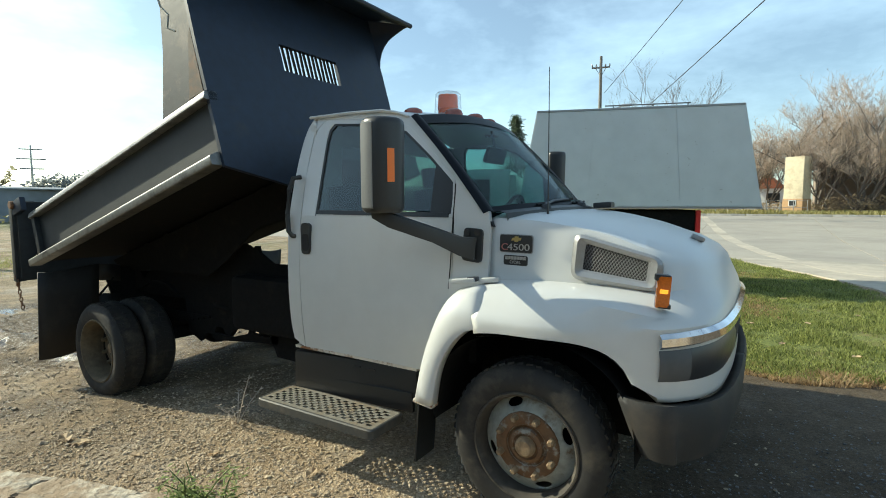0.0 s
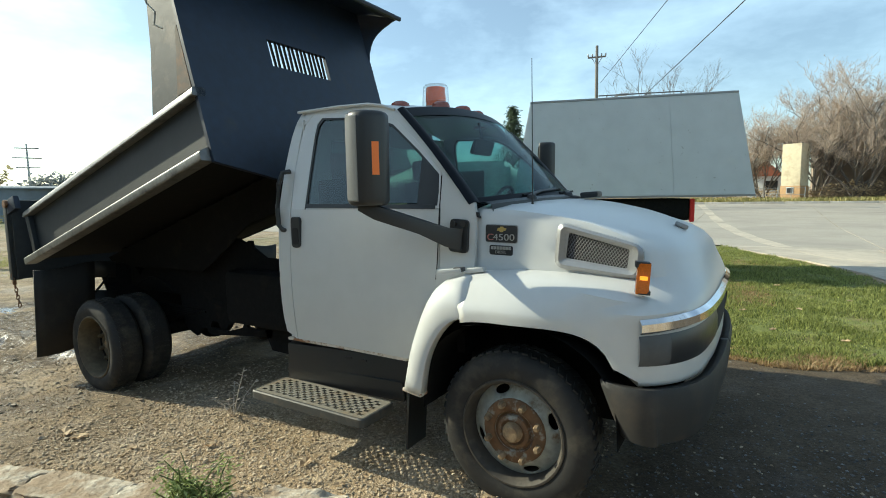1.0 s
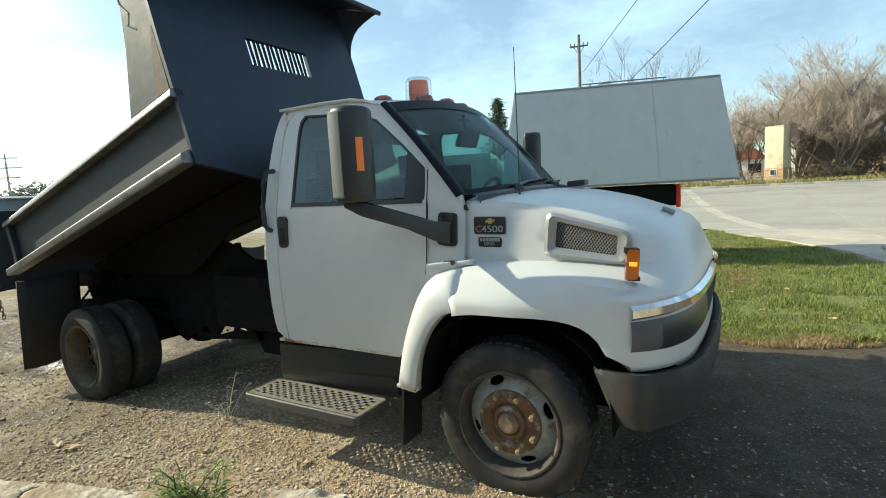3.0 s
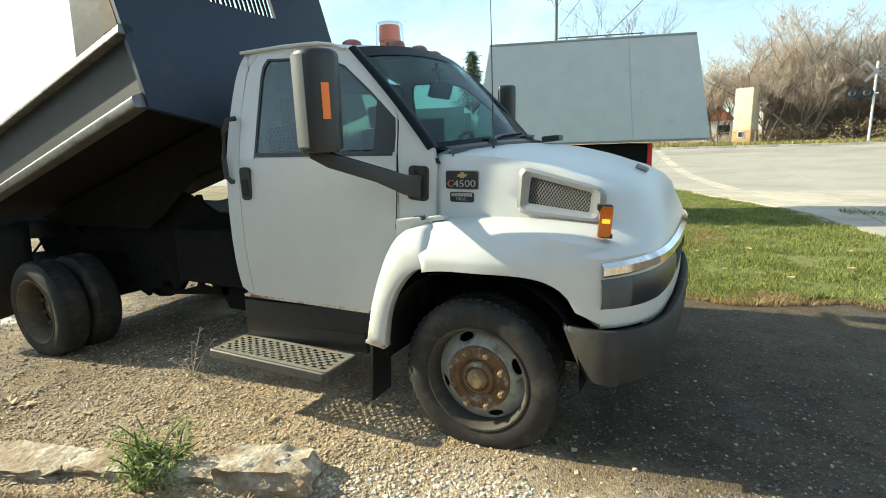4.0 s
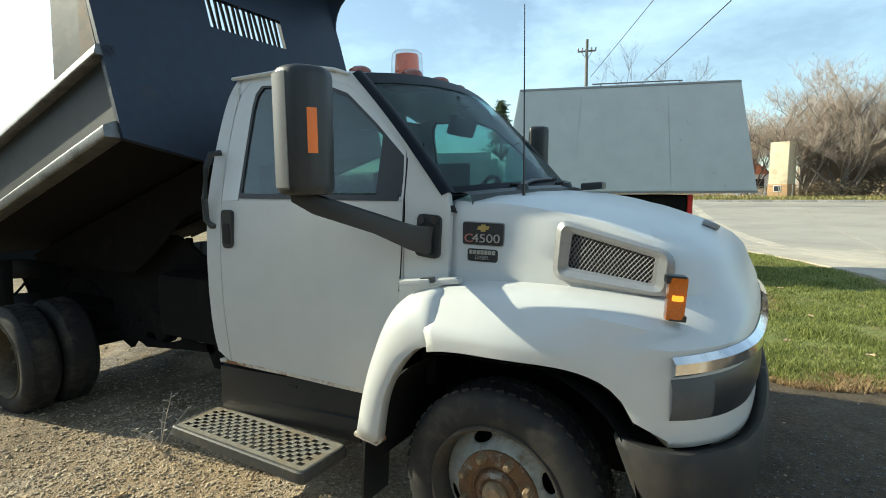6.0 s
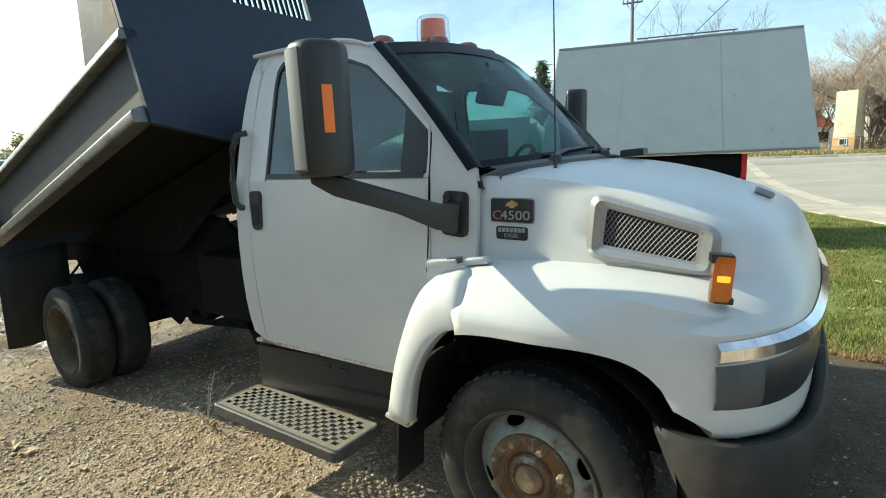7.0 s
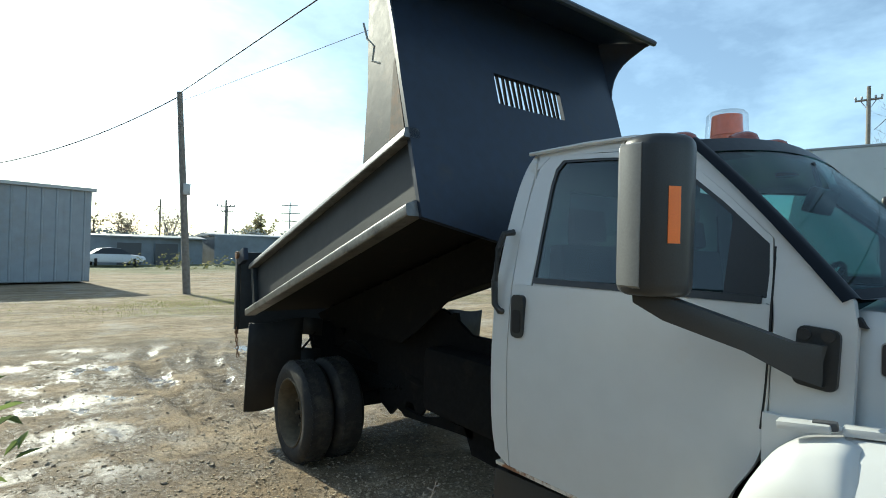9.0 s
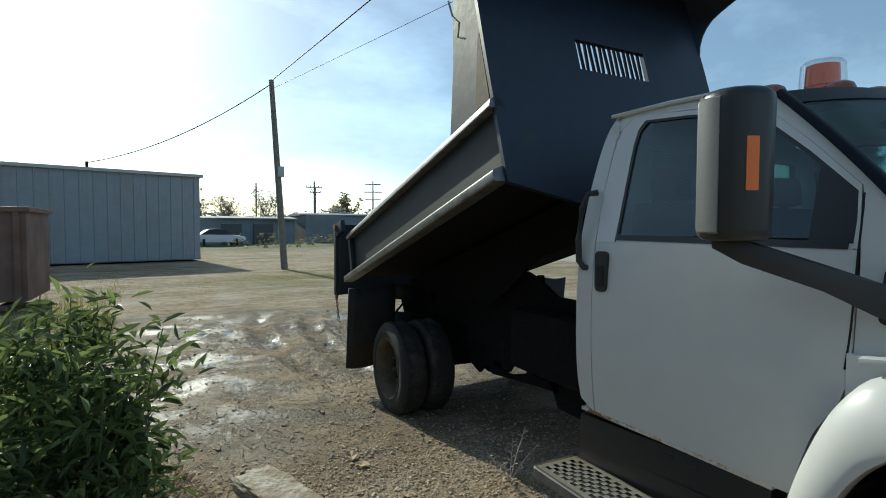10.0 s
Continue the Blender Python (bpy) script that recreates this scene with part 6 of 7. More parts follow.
# gravel: loose stones
def stones(name, count, place, sizes, low, high, label, seed):
    rnd = random.Random(seed)
    verts, faces = [], []
    shape = [(1, 0, 0), (-1, 0, 0), (0, 1, 0), (0, -1, 0), (0, 0, 1), (0, 0, -1)]
    tri = [(0, 2, 4), (2, 1, 4), (1, 3, 4), (3, 0, 4), (2, 0, 5), (1, 2, 5), (3, 1, 5), (0, 3, 5)]
    for _ in range(count):
        x, y = place(rnd)
        s = sizes[0] + (sizes[1] - sizes[0]) * rnd.random() ** 3
        n = len(verts)
        rot = Euler((rnd.uniform(0, 6), rnd.uniform(0, 6), rnd.uniform(0, 6))).to_matrix()
        z = surface(x, y) + s * 0.25
        for v in shape:
            p = rot @ Vector([c * s * rnd.uniform(0.6, 1.25) for c in v])
            verts.append((x + p.x, y + p.y, z + p.z * 0.5))
        faces += [tuple(n + k for k in t) for t in tri]
    mat = island_vary(material(name + "_stone", low, 0.9), low, high)
    return tagged(part_mesh(name, mesh_from(name, verts, faces), mat, smooth=False), label, "gravel", kind="stuff")


def gravel_spot(rnd):
    while True:
        x, y = rnd.gauss(-1.4, 2.5), rnd.gauss(-0.6, 1.1)
        if -8 < x < 3.6 and -2.6 < y < 3.1 and (x < 0.3 or y < -0.4 or rnd.random() < 0.08) and (x > -3.2 or rnd.random() < 0.35):
            return x, y


stones("gravel", 66000, gravel_spot, (0.0025, 0.0155), (0.25, 0.18, 0.11), (0.58, 0.465, 0.325), "loose brown and grey gravel", 7)


def pale_spot(rnd):
    while True:
        x, y = rnd.gauss(0.7, 0.65), rnd.gauss(-0.66, 0.26)
        if -0.6 < x < 2.2 and -1.5 < y < -0.2:
            return x, y


stones("pale_gravel", 9000, pale_spot, (0.004, 0.019), (0.42, 0.37, 0.30), (0.72, 0.66, 0.57), "pale crushed stone beside the front wheel", 17)


def drive_spot(rnd):
    return rnd.gauss(1.6, 0.9), rnd.gauss(0.5, 0.9)


# chip colours darkened with the drive, for the same painted shade
stones("drive_gravel", 8000, drive_spot, (0.003, 0.013), (0.05, 0.05, 0.05), (0.24, 0.235, 0.23), "grey stone chips on the shade-darkened drive", 18)


def lump_spot(rnd):
    while True:
        x, y = rnd.gauss(-1.9, 1.9), rnd.gauss(-0.45, 0.42)
        if -6 < x < 1.5 and -1.6 < y < 0.6:
            return x, y


stones("stones", 900, lump_spot, (0.006, 0.024), (0.26, 0.185, 0.11), (0.50, 0.40, 0.27), "scattered larger stones and hard clods of dirt", 27)


def clod_spot(rnd):
    return rnd.uniform(-10, -2.5), rnd.uniform(-1.9, 3.5)


stones("mud_clods", 2000, clod_spot, (0.005, 0.03), (0.20, 0.155, 0.11), (0.38, 0.31, 0.23), "dark clods of mud and soil", 8)

# broken concrete along the edge of the lot
STONE = material("broken_concrete", (0.46, 0.41, 0.33), 0.9, grain=28, stain=((0.27, 0.20, 0.13), 6, 0.38, 0.55), bump=0.03, var=0.3)


def chunk(centre, size, turn_deg, seed, label):
    bm = bmesh.new()
    bmesh.ops.create_cube(bm, size=1.0)
    bmesh.ops.subdivide_edges(bm, edges=bm.edges[:], cuts=16, use_grid_fill=True)
    for v in bm.verts:
        p = v.co.copy()
        v.co = p * (1 - 0.10 * (p.length / 0.86) ** 4)
        v.co += Vector((noise.noise(p * 3 + Vector((seed, 0, 0))), noise.noise(p * 3 + Vector((0, seed, 0))), noise.noise(p * 3 + Vector((0, 0, seed))))) * 0.13
        v.co += Vector((noise.noise(p * 11 + Vector((seed, 3, 0))), noise.noise(p * 11 + Vector((3, seed, 0))), noise.noise(p * 11 + Vector((0, 3, seed))))) * 0.05
    bm.transform(pose(*centre, 0, 0, turn_deg) @ Matrix.Diagonal((*size, 1)))
    ob = part("concrete_chunk", bm, STONE)
    return tagged(ob, label, "concrete chunk", "broken concrete edging")


for k, (x, y, sx, sy, sz, a) in enumerate(((-0.80, -0.54, 0.46, 0.26, 0.22, 20), (-1.22, -0.66, 0.36, 0.2, 0.10, 20), (-1.62, -0.80, 0.5, 0.2, 0.09, 15), (-2.12, -0.99, 0.62, 0.24, 0.09, 18), (-2.75, -1.20, 0.7, 0.25, 0.08, 20))):
    chunk((x - 0.03, y - 0.10, sz * 0.1), (sx, sy, sz), a, 3.7 * k + 1, "broken pale concrete slab lying in the dirt edge")

# mulch between the broken concrete and the lot's edge
def mulch_spot(rnd):
    x = rnd.uniform(-3.6, -0.5)
    y = -0.62 + 0.36 * (x + 0.8) - 0.22 - 0.75 * rnd.random()
    return x, y, 1.0


blades("mulch", 9000, mulch_spot, (0.012, 0.05), 0.006, (0.13, 0.075, 0.04), (0.46, 0.34, 0.20), "brown dry mulch and straw litter", "mulch", 4.0, 24)

# tall grass at the lot's edge
def edge_spot(rnd):
    x = -3.0 - abs(rnd.gauss(0, 4.2))
    y = -2.45 - abs(rnd.gauss(0, 1.0)) - 0.05 * (-3.0 - x)
    f = 0.55 + 1.1 * noise.noise((x * 0.9, y * 0.9, 6)) + 0.3 * min(1.0, -2.9 - y)
    return x, y, f if f > 0.3 else 0


blades("edge_grass", 24000, edge_spot, (0.04, 0.22), 0.006, (0.13, 0.16, 0.035), (0.42, 0.40, 0.14), "tall green and yellow grass at the lot's edge", "grass", 0.9, 14)

# fallen leaves
LEAF_DRY = material("dry_leaf", (0.44, 0.32, 0.19), 0.8, grain=40, var=0.3, random_obj=0.3)


def dry_leaf(bm, c, size, a, curl):
    m = pose(*c, 0, 0, a)
    pts = [(-1, 0, 0.1), (-0.5, 0.45, 0.35), (0.1, 0.6, 0.2), (0.6, 0.35, 0.4), (1, 0, 0.15), (0.6, -0.35, 0.45), (0.1, -0.6, 0.25), (-0.5, -0.45, 0.3)]
    vs = [bm.verts.new(m @ Vector((x * size, y * size, z * size * curl))) for x, y, z in pts]
    mid = bm.verts.new(m @ Vector((0, 0, 0)))
    for i in range(8):
        bm.faces.new((mid, vs[i], vs[(i + 1) % 8]))
    return bm


rnd = random.Random(12)
for x, y, sz in ((-3.1, -0.75, 0.07), (-2.95, -0.72, 0.06), (-2.45, -0.62, 0.045), (-1.25, -0.22, 0.05), (-2.0, -0.35, 0.04), (-1.7, -0.55, 0.035), (-0.9, -0.3, 0.035), (1.2, 4.1, 0.05), (1.8, 3.9, 0.05), (2.4, 4.5, 0.05), (1.5, 5.4, 0.05), (2.1, 6.3, 0.05), (0.9, 5.0, 0.05), (2.6, 5.6, 0.05), (1.3, 7.2, 0.05)):
    leaf = part("fallen_leaf", dry_leaf(bmesh.new(), (x, y, surface(x, y) + (0.012 if y < 2 else 0.075)), sz, rnd.uniform(0, 360), rnd.uniform(0.5, 1.2)), LEAF_DRY, smooth=False)
    tagged(leaf, "curled dry brown leaf lying on the ground", "leaf", "fallen leaves")


# ---- plants ----
def leaf_cloud(name, rnd, anchors, size, per, spread, low, high, parent, label="", droop=0.3, aspect=0.35):
    verts, faces = [], []
    for p in anchors:
        for _ in range(per):
            c = Vector(p) + Vector((rnd.gauss(0, spread), rnd.gauss(0, spread), rnd.gauss(0, spread * 0.8)))
            d = Vector((rnd.gauss(0, 1), rnd.gauss(0, 1), rnd.gauss(-droop, 0.5))).normalized()
            s = d.cross(Vector((rnd.gauss(0, 0.4), rnd.gauss(0, 0.4), 1))).normalized()
            u = s.cross(d)
            L = size * rnd.uniform(0.6, 1.3)
            n = len(verts)
            for a, b, h in ((0, 0, 0), (0.4, 0.5, 0.06), (0.75, 0.35, 0.03), (1.0, 0.0, -0.12), (0.75, -0.35, 0.03), (0.4, -0.5, 0.06)):
                verts.append(tuple(c + d * a * L + s * b * L * aspect + u * h * L))
            faces += [(n, n + 1, n + 2, n + 3), (n, n + 3, n + 4, n + 5)]
    mat = leaf_material(name + "_leaf", low, high)
    return part_mesh(name, mesh_from(name, verts, faces), mat, parent, label, smooth=False)


STEM = material("green_stem", (0.10, 0.12, 0.04), 0.7, grain=60, var=0.3)
STEM_DRY = material("dry_stem", (0.46, 0.40, 0.33), 0.8, grain=60, var=0.3)


def weed(at, stalks, height, spread, size, per, low, high, label, seed, stem=STEM, keep=None):
    rnd = random.Random(seed)
    root = thing("weed", (at[0], at[1], surface(*at)), label, "weed", "weeds by the lot's edge")
    anchors = []
    for _ in range(stalks):
        a, r = rnd.uniform(0, 6.28), rnd.random() ** 0.5
        bx_, by_ = at[0] + math.cos(a) * r * spread[0] * 0.8, at[1] + math.sin(a) * r * spread[1] * 0.8
        h = height * rnd.uniform(0.55, 1.05) * (1 - 0.25 * r)
        tx, ty = bx_ + rnd.gauss(0, 0.10), by_ + rnd.gauss(0, 0.10)
        z0 = surface(bx_, by_)
        pts = [Vector((bx_ + (tx - bx_) * f * f, by_ + (ty - by_) * f * f, z0 + h * f)) for f in (0, 0.25, 0.5, 0.75, 1.0)]
        part("stalk", tube(pts, 0.005, 5, radii=[0.007, 0.006, 0.005, 0.004, 0.002]), stem, root)
        for k in range(int(h / 0.06) + 1):
            f = 0.15 + 0.85 * rnd.random()
            q = pts[min(int(f * 4), 3)].lerp(pts[min(int(f * 4) + 1, 4)], f * 4 % 1)
            anchors.append(q)
    leaf_cloud("foliage", rnd, anchors, size, per, size * 0.75, low, high, root, aspect=0.27)
    return root


weed((-1.84, -2.42), 64, 1.5, (0.80, 0.66), 0.078, 12, (0.035, 0.055, 0.018), (0.24, 0.30, 0.10), "dense tall green weed with long narrow leaves", 21)
weed((-2.5, -2.75), 28, 1.3, (0.6, 0.6), 0.078, 12, (0.035, 0.055, 0.018), (0.24, 0.30, 0.10), "dense tall green weed with long narrow leaves", 22)
weed((-1.38, -0.86), 26, 0.32, (0.2, 0.15), 0.038, 10, (0.14, 0.19, 0.06), (0.42, 0.48, 0.2), "low grey-green weed by the broken concrete", 23)
# a bare dry stalk beside the step
stalk_root = thing("dry_weed", (-2.32, 0.06, surface(-2.32, 0.06)), "thin dry grey weed stalk beside the step", "weed")
for a, h, l in ((0.1, 0.40, 0.14), (2.4, 0.22, 0.16), (4.0, 0.17, 0.14), (5.4, 0.20, 0.16), (1.0, 0.26, 0.18)):
    base = Vector((-2.32, 0.06, surface(-2.32, 0.06)))
    tip = base + Vector((math.cos(a) * l, math.sin(a) * l, h))
    bm = tube([base, base.lerp(tip, 0.5) + Vector((0, 0, 0.02)), tip], 0.003, 5)
    for k in range(9):
        q = base.lerp(tip, 0.35 + 0.65 * k / 9)
        add_tube(bm, [q, q + Vector((0.03 * math.cos(k * 2.4), 0.03 * math.sin(k * 2.4), 0.014))], 0.0035, 4)
    part("stalk", bm, STEM_DRY, stalk_root)


# ---- trees ----
BARK = material("grey_bark", (0.17, 0.145, 0.125), 0.9, grain=12, bump=0.02, var=0.3)
TWIG = material("pale_twig", (0.44, 0.355, 0.29), 0.9, grain=8, var=0.25)


def tree(name, at, height, spread, seed, label, leaves=0, leaf_size=0.25, low=(0.2, 0.14, 0.07), high=(0.4, 0.3, 0.18), depth=5, stems=1, girth=0.025, twig_mat=None):
    rnd = random.Random(seed)
    z0 = ground_z(at[0], at[1]) - 0.05
    root = thing(name, (at[0], at[1], z0), label, "tree", "trees beyond the road")
    trunk, twigs, tips = bmesh.new(), bmesh.new(), []

    def grow(p, d, length, r, level):
        n = 3 if level < 4 else 2
        pts, q = [p], p
        for _ in range(n):
            d = (d + Vector((rnd.gauss(0, 0.16), rnd.gauss(0, 0.16), 0.05 if level else 0.0))).normalized()
            q = q + d * length / n
            pts.append(q)
        radii = [max(r, 0.009 if stems > 3 else 0.0) * (1 - 0.4 * k / n) for k in range(n + 1)]
        add_tube(trunk if level < 4 else twigs, pts, r, 5 if level < 2 else 3, radii=radii)
        if level >= depth:
            tips.extend(pts[1:])
            return
        for k in range(rnd.choice((3, 4)) if level < 3 else 3):
            f = rnd.uniform(0.12 if stems > 3 else 0.35, 1.0)
            at_p = pts[min(int(f * n), n - 1)].lerp(pts[min(int(f * n) + 1, n)], f * n % 1)
            out = Vector((rnd.gauss(0, 1), rnd.gauss(0, 1), rnd.uniform(-0.1, 0.9)))
            nd = (d * 0.75 + out.normalized() * spread).normalized()
            grow(at_p, nd, length * rnd.uniform(0.55, 0.8), r * 0.55, level + 1)

    for s in range(stems):
        a = 6.28 * s / stems
        lean = Vector((math.cos(a), math.sin(a), 0)) * (0.5 if stems > 1 else 0.05)
        grow(Vector((at[0], at[1], z0)) + lean * 0.3, (Vector((0, 0, 1)) + lean).normalized(), height * (0.30 if stems > 3 else 0.38), height * girth / stems ** 0.5, 0)
    part("trunk", trunk, BARK, root)
    part("crown", twigs, twig_mat or TWIG, root, smooth=False)
    if leaves:
        anchors = rnd.sample(tips, min(len(tips), leaves))
        leaf_cloud("foliage", rnd, anchors, leaf_size, 2, 0.09, low, high, root, droop=0.1, aspect=0.7)
    return root


for k, (x, y, h, sp) in enumerate(((1.2, 52.5, 12.0, 0.8), (4.9, 50.6, 16.0, 0.85), (7.6, 50.0, 17.0, 0.85), (11.2, 51.5, 14.8, 0.85), (15.0, 50.5, 15.5, 0.85), (20, 51.0, 15, 0.85))):
    tree("bare_tree", (x, y), h, sp, 40 + k, "bare autumn tree with pale twigs and few brown leaves", 1100, 0.10, (0.28, 0.19, 0.11), (0.46, 0.36, 0.24), 6, 6, 0.016)
tree("bare_tree", (-8.5, 60), 20.0, 0.5, 61, "small bare tree behind the box truck", 0, depth=6, girth=0.009, twig_mat=BARK)


def conifer(at, height, width, seed, label):
    rnd = random.Random(seed)
    z0 = ground_z(*at)
    root = thing("conifer", (at[0], at[1], z0), label, "tree", "trees beyond the road")
    part("trunk", tube([(at[0], at[1], z0), (at[0], at[1], z0 + height * 0.95)], 0.15, 6, radii=[0.16, 0.03]), BARK, root)
    anchors = []
    for k in range(420):
        f = rnd.random() ** 0.7
        r = width * (1 - f) * (0.35 + 0.65 * rnd.random()) * (0.8 + 0.3 * math.sin(f * 40))
        a = rnd.uniform(0, 6.28)
        anchors.append((at[0] + math.cos(a) * r, at[1] + math.sin(a) * r, z0 + height * (0.1 + 0.9 * f) - 0.15 * r))
    leaf_cloud("crown", rnd, anchors, 0.36, 8, 0.18, (0.06, 0.09, 0.06), (0.14, 0.18, 0.10), root, droop=0.5, aspect=0.25)


conifer((-18.6, 42.0), 8.9, 3.3, 71, "dark green conifer behind the trucks")


def shrub_row(name, pts, height, seed, label, low, high, size=0.5, per=10, count=12):
    rnd = random.Random(seed)
    anchors = []
    for (x0, y0), (x1, y1) in zip(pts, pts[1:]):
        L = math.hypot(x1 - x0, y1 - y0)
        for _ in range(int(L * count / 4)):
            f = rnd.random()
            x, y = x0 + (x1 - x0) * f + rnd.gauss(0, 0.8), y0 + (y1 - y0) * f + rnd.gauss(0, 0.8)
            top = height * (0.65 + 0.7 * abs(noise.noise((x * 0.13, y * 0.13, seed))))
            anchors.append((x, y, ground_z(x, y) + top * rnd.random()))
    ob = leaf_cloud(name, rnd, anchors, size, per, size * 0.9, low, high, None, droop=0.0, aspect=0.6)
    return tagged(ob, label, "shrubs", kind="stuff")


# leaf colours greyed to stand in for distance haze
shrub_row("far_woods", [(-62, -8), (-66, 2), (-70, 12), (-66, 24), (-60, 40), (-48, 58), (-34, 70)], 4.0, 81, "far band of shrubs and trees greyed by painted haze", (0.20, 0.225, 0.23), (0.33, 0.35, 0.345), 0.45, 9, 300)
shrub_row("undergrowth", [(-14, 56), (0, 54), (4.5, 49.5), (9, 48.5), (16, 48.5), (30, 49.5)], 1.7, 82, "brown tangled undergrowth below the bare trees", (0.34, 0.255, 0.15), (0.60, 0.48, 0.32), 0.22, 12, 60)
shrub_row("far_weeds", [(-44, 3), (-44, 12), (-42, 20)], 1.0, 83, "tall weeds at the end of the lot", (0.12, 0.13, 0.05), (0.26, 0.24, 0.12), 0.3, 10, 16)
for k, (x, y, h) in enumerate(((-68, 4, 8.0), (-72, 9, 9.0), (-60, 0.5, 6.5))):
    tree("bare_tree", (x, y), h, 0.7, 90 + k, "leafless tree far across the lot", 120, 0.3, (0.12, 0.11, 0.06), (0.25, 0.2, 0.1), 4, 2, 0.022)
tree("leafy_tree", (-75, 21), 8.5, 0.6, 95, "yellow-green leafy tree far across the lot", 1500, 0.5, (0.30, 0.27, 0.15), (0.50, 0.44, 0.26), 4, 1, 0.03)
shrub_row("yellow_shrub", [(12.2, 45.2), (14.5, 45.2)], 1.6, 84, "low yellow-green shrub by the crossing", (0.2, 0.2, 0.05), (0.45, 0.4, 0.1), 0.2, 14, 60)


# ---- the box truck behind ----
BOX_WHITE = material("box_white", (0.60, 0.625, 0.64), 0.55, grain=3, stain=((0.27, 0.26, 0.24), 13, 0.655, 0.73), bump=0.002, var=0.06)
TAIL_RED = material("tail_lamp_red", (0.6, 0.03, 0.03), 0.3, grain=40, var=0.1)
F0, F1 = Vector((-2.72, 7.0, 0)), Vector((0.64, 8.16, 0))
BD = (F1 - F0).normalized()
BN = Vector((-BD.y, BD.x, 0))
box_truck = thing("box_truck", ((F0.x + F1.x) / 2, (F0.y + F1.y) / 2 + 1.1, 0), "white box truck with a scuffed panelled body", "truck")
BL = (F1 - F0).length


def box_at(u, w, z):
    """u along the box's near side from its front, w into its depth."""
    p = F0 + BD * u + BN * w
    return (p.x, p.y, z)


def box_slab(u0, u1, w0, w1, z0, z1, bevel=0.0, name="", mat=None, parent=None, lean0=0.0, lean1=0.0, smooth=True):
    bm = bmesh.new()
    vs = []
    for z, a, b in ((z0, lean0, lean1), (z1, 0, 0)):
        vs.append([bm.verts.new(box_at(u, w, z)) for u, w in ((u0 - a, w0), (u1 + b, w0), (u1 + b, w1), (u0 - a, w1))])
    bm.faces.new(vs[0][::-1])
    bm.faces.new(vs[1])
    for k in range(4):
        bm.faces.new((vs[0][k], vs[0][(k + 1) % 4], vs[1][(k + 1) % 4], vs[1][k]))
    if bevel:
        bmesh.ops.bevel(bm, geom=bm.edges[:], offset=bevel, segments=2, affect="EDGES")
    return part(name, bm, mat, parent, smooth=smooth)


body = box_slab(0.0, BL, 0.0, 2.2, 1.53, 3.36, 0.012, "box_body", BOX_WHITE, box_truck, 0.34, 0.34)
cuts = (0.0, 0.30, 0.685, 1.0)
for f0, f1 in zip(cuts, cuts[1:]):
    bm = bmesh.new()
    low_l, low_r = -0.34 + (BL + 0.68) * f0, -0.34 + (BL + 0.68) * f1
    quad = [(low_l + 0.02 * (f0 == 0), 1.57), (low_r - 0.02 * (f1 == 1) - 0.006, 1.57), (BL * f1 - 0.02 * (f1 == 1) - 0.006, 3.31), (BL * f0 + 0.02 * (f0 == 0), 3.31)]
    add_prism(bm, quad, lambda u, v, w: box_at(u, -0.003 - w, v), 0.006)
    panel = part("side_panel", bm, BOX_WHITE, body, smooth=False)
for z, h in ((3.335, 0.03), (1.545, 0.035)):
    off = 0.34 * (1 if z < 2 else 0)
    box_slab(-off, BL + off, -0.014, 0.0, z - h / 2, z + h / 2, 0, "edge_trim", SILVER, body)
box_slab(0.5, BL - 0.63, 0.35, 1.9, 1.10, 1.50, 0.02, "chassis_frame", FRAME_BLACK, box_truck)
box_slab(BL - 0.70, BL - 0.62, 0.10, 0.16, 1.08, 1.50, 0.01, "tail_lamp", TAIL_RED, box_truck)
box_slab(0.3, BL - 0.72, 0.12, 0.18, 1.15, 1.49, 0.01, "side_guard", FRAME_BLACK, box_truck)
rack = part("roof_rack", tube([box_at(1.25, 0.35, 3.455), box_at(2.75, 0.35, 3.455)], 0.012, 6), LAMP_GREY, box_truck)
for u in (1.4, 2.1, 2.7):
    part("rack_post", tube([box_at(u, 0.35, 3.35), box_at(u, 0.35, 3.455)], 0.012, 6), LAMP_GREY, rack)
for u in (0.7, 2.6):
    for w in (0.3, 1.9):
        c = box_at(u, w, 0.42)
        t = part("box_truck_tyre", lathe([(0.2, -0.1), (0.40, -0.12), (0.42, -0.08), (0.42, 0.08), (0.40, 0.12), (0.2, 0.1)], c, "y", 28), RUBBER, box_truck)
        part("wheel_disc", lathe([(0.0, -0.05), (0.2, -0.06), (0.2, 0.06), (0.0, 0.05)], c, "y", 20), RIM_PAINT, t)
cabm = box_slab(-2.1, -0.4, 0.1, 2.1, 0.55, 2.3, 0.12, "box_truck_cab", WHITE, box_truck)
box_slab(-1.7, -0.9, 0.085, 0.095, 1.45, 2.1, 0, "cab_window", HEADLAMP, cabm)
for w in (0.3, 1.9):
    c = box_at(-1.4, w, 0.42)
    part("box_truck_tyre", lathe([(0.2, -0.1), (0.40, -0.12), (0.42, -0.08), (0.42, 0.08), (0.40, 0.12), (0.2, 0.1)], c, "y", 28), RUBBER, box_truck)

# ---- metal shed across the lot ----
SIDING = material("blue_grey_siding", (0.27, 0.30, 0.33), 0.5, grain=2.5, stain=((0.24, 0.24, 0.23), 0.7, 0.5, 0.75), var=0.08)
shed = thing("metal_building", (-30, -10, 0), "long low blue-grey metal building with a flat roof", "building")
A0, A1 = Vector((-28.2, -0.75, 0)), Vector((-24.4, -15.9, 0))
AD = (A1 - A0).normalized()
AN = Vector((AD.y, -AD.x, 0))
AN = -AN if AN.x > 0 else AN


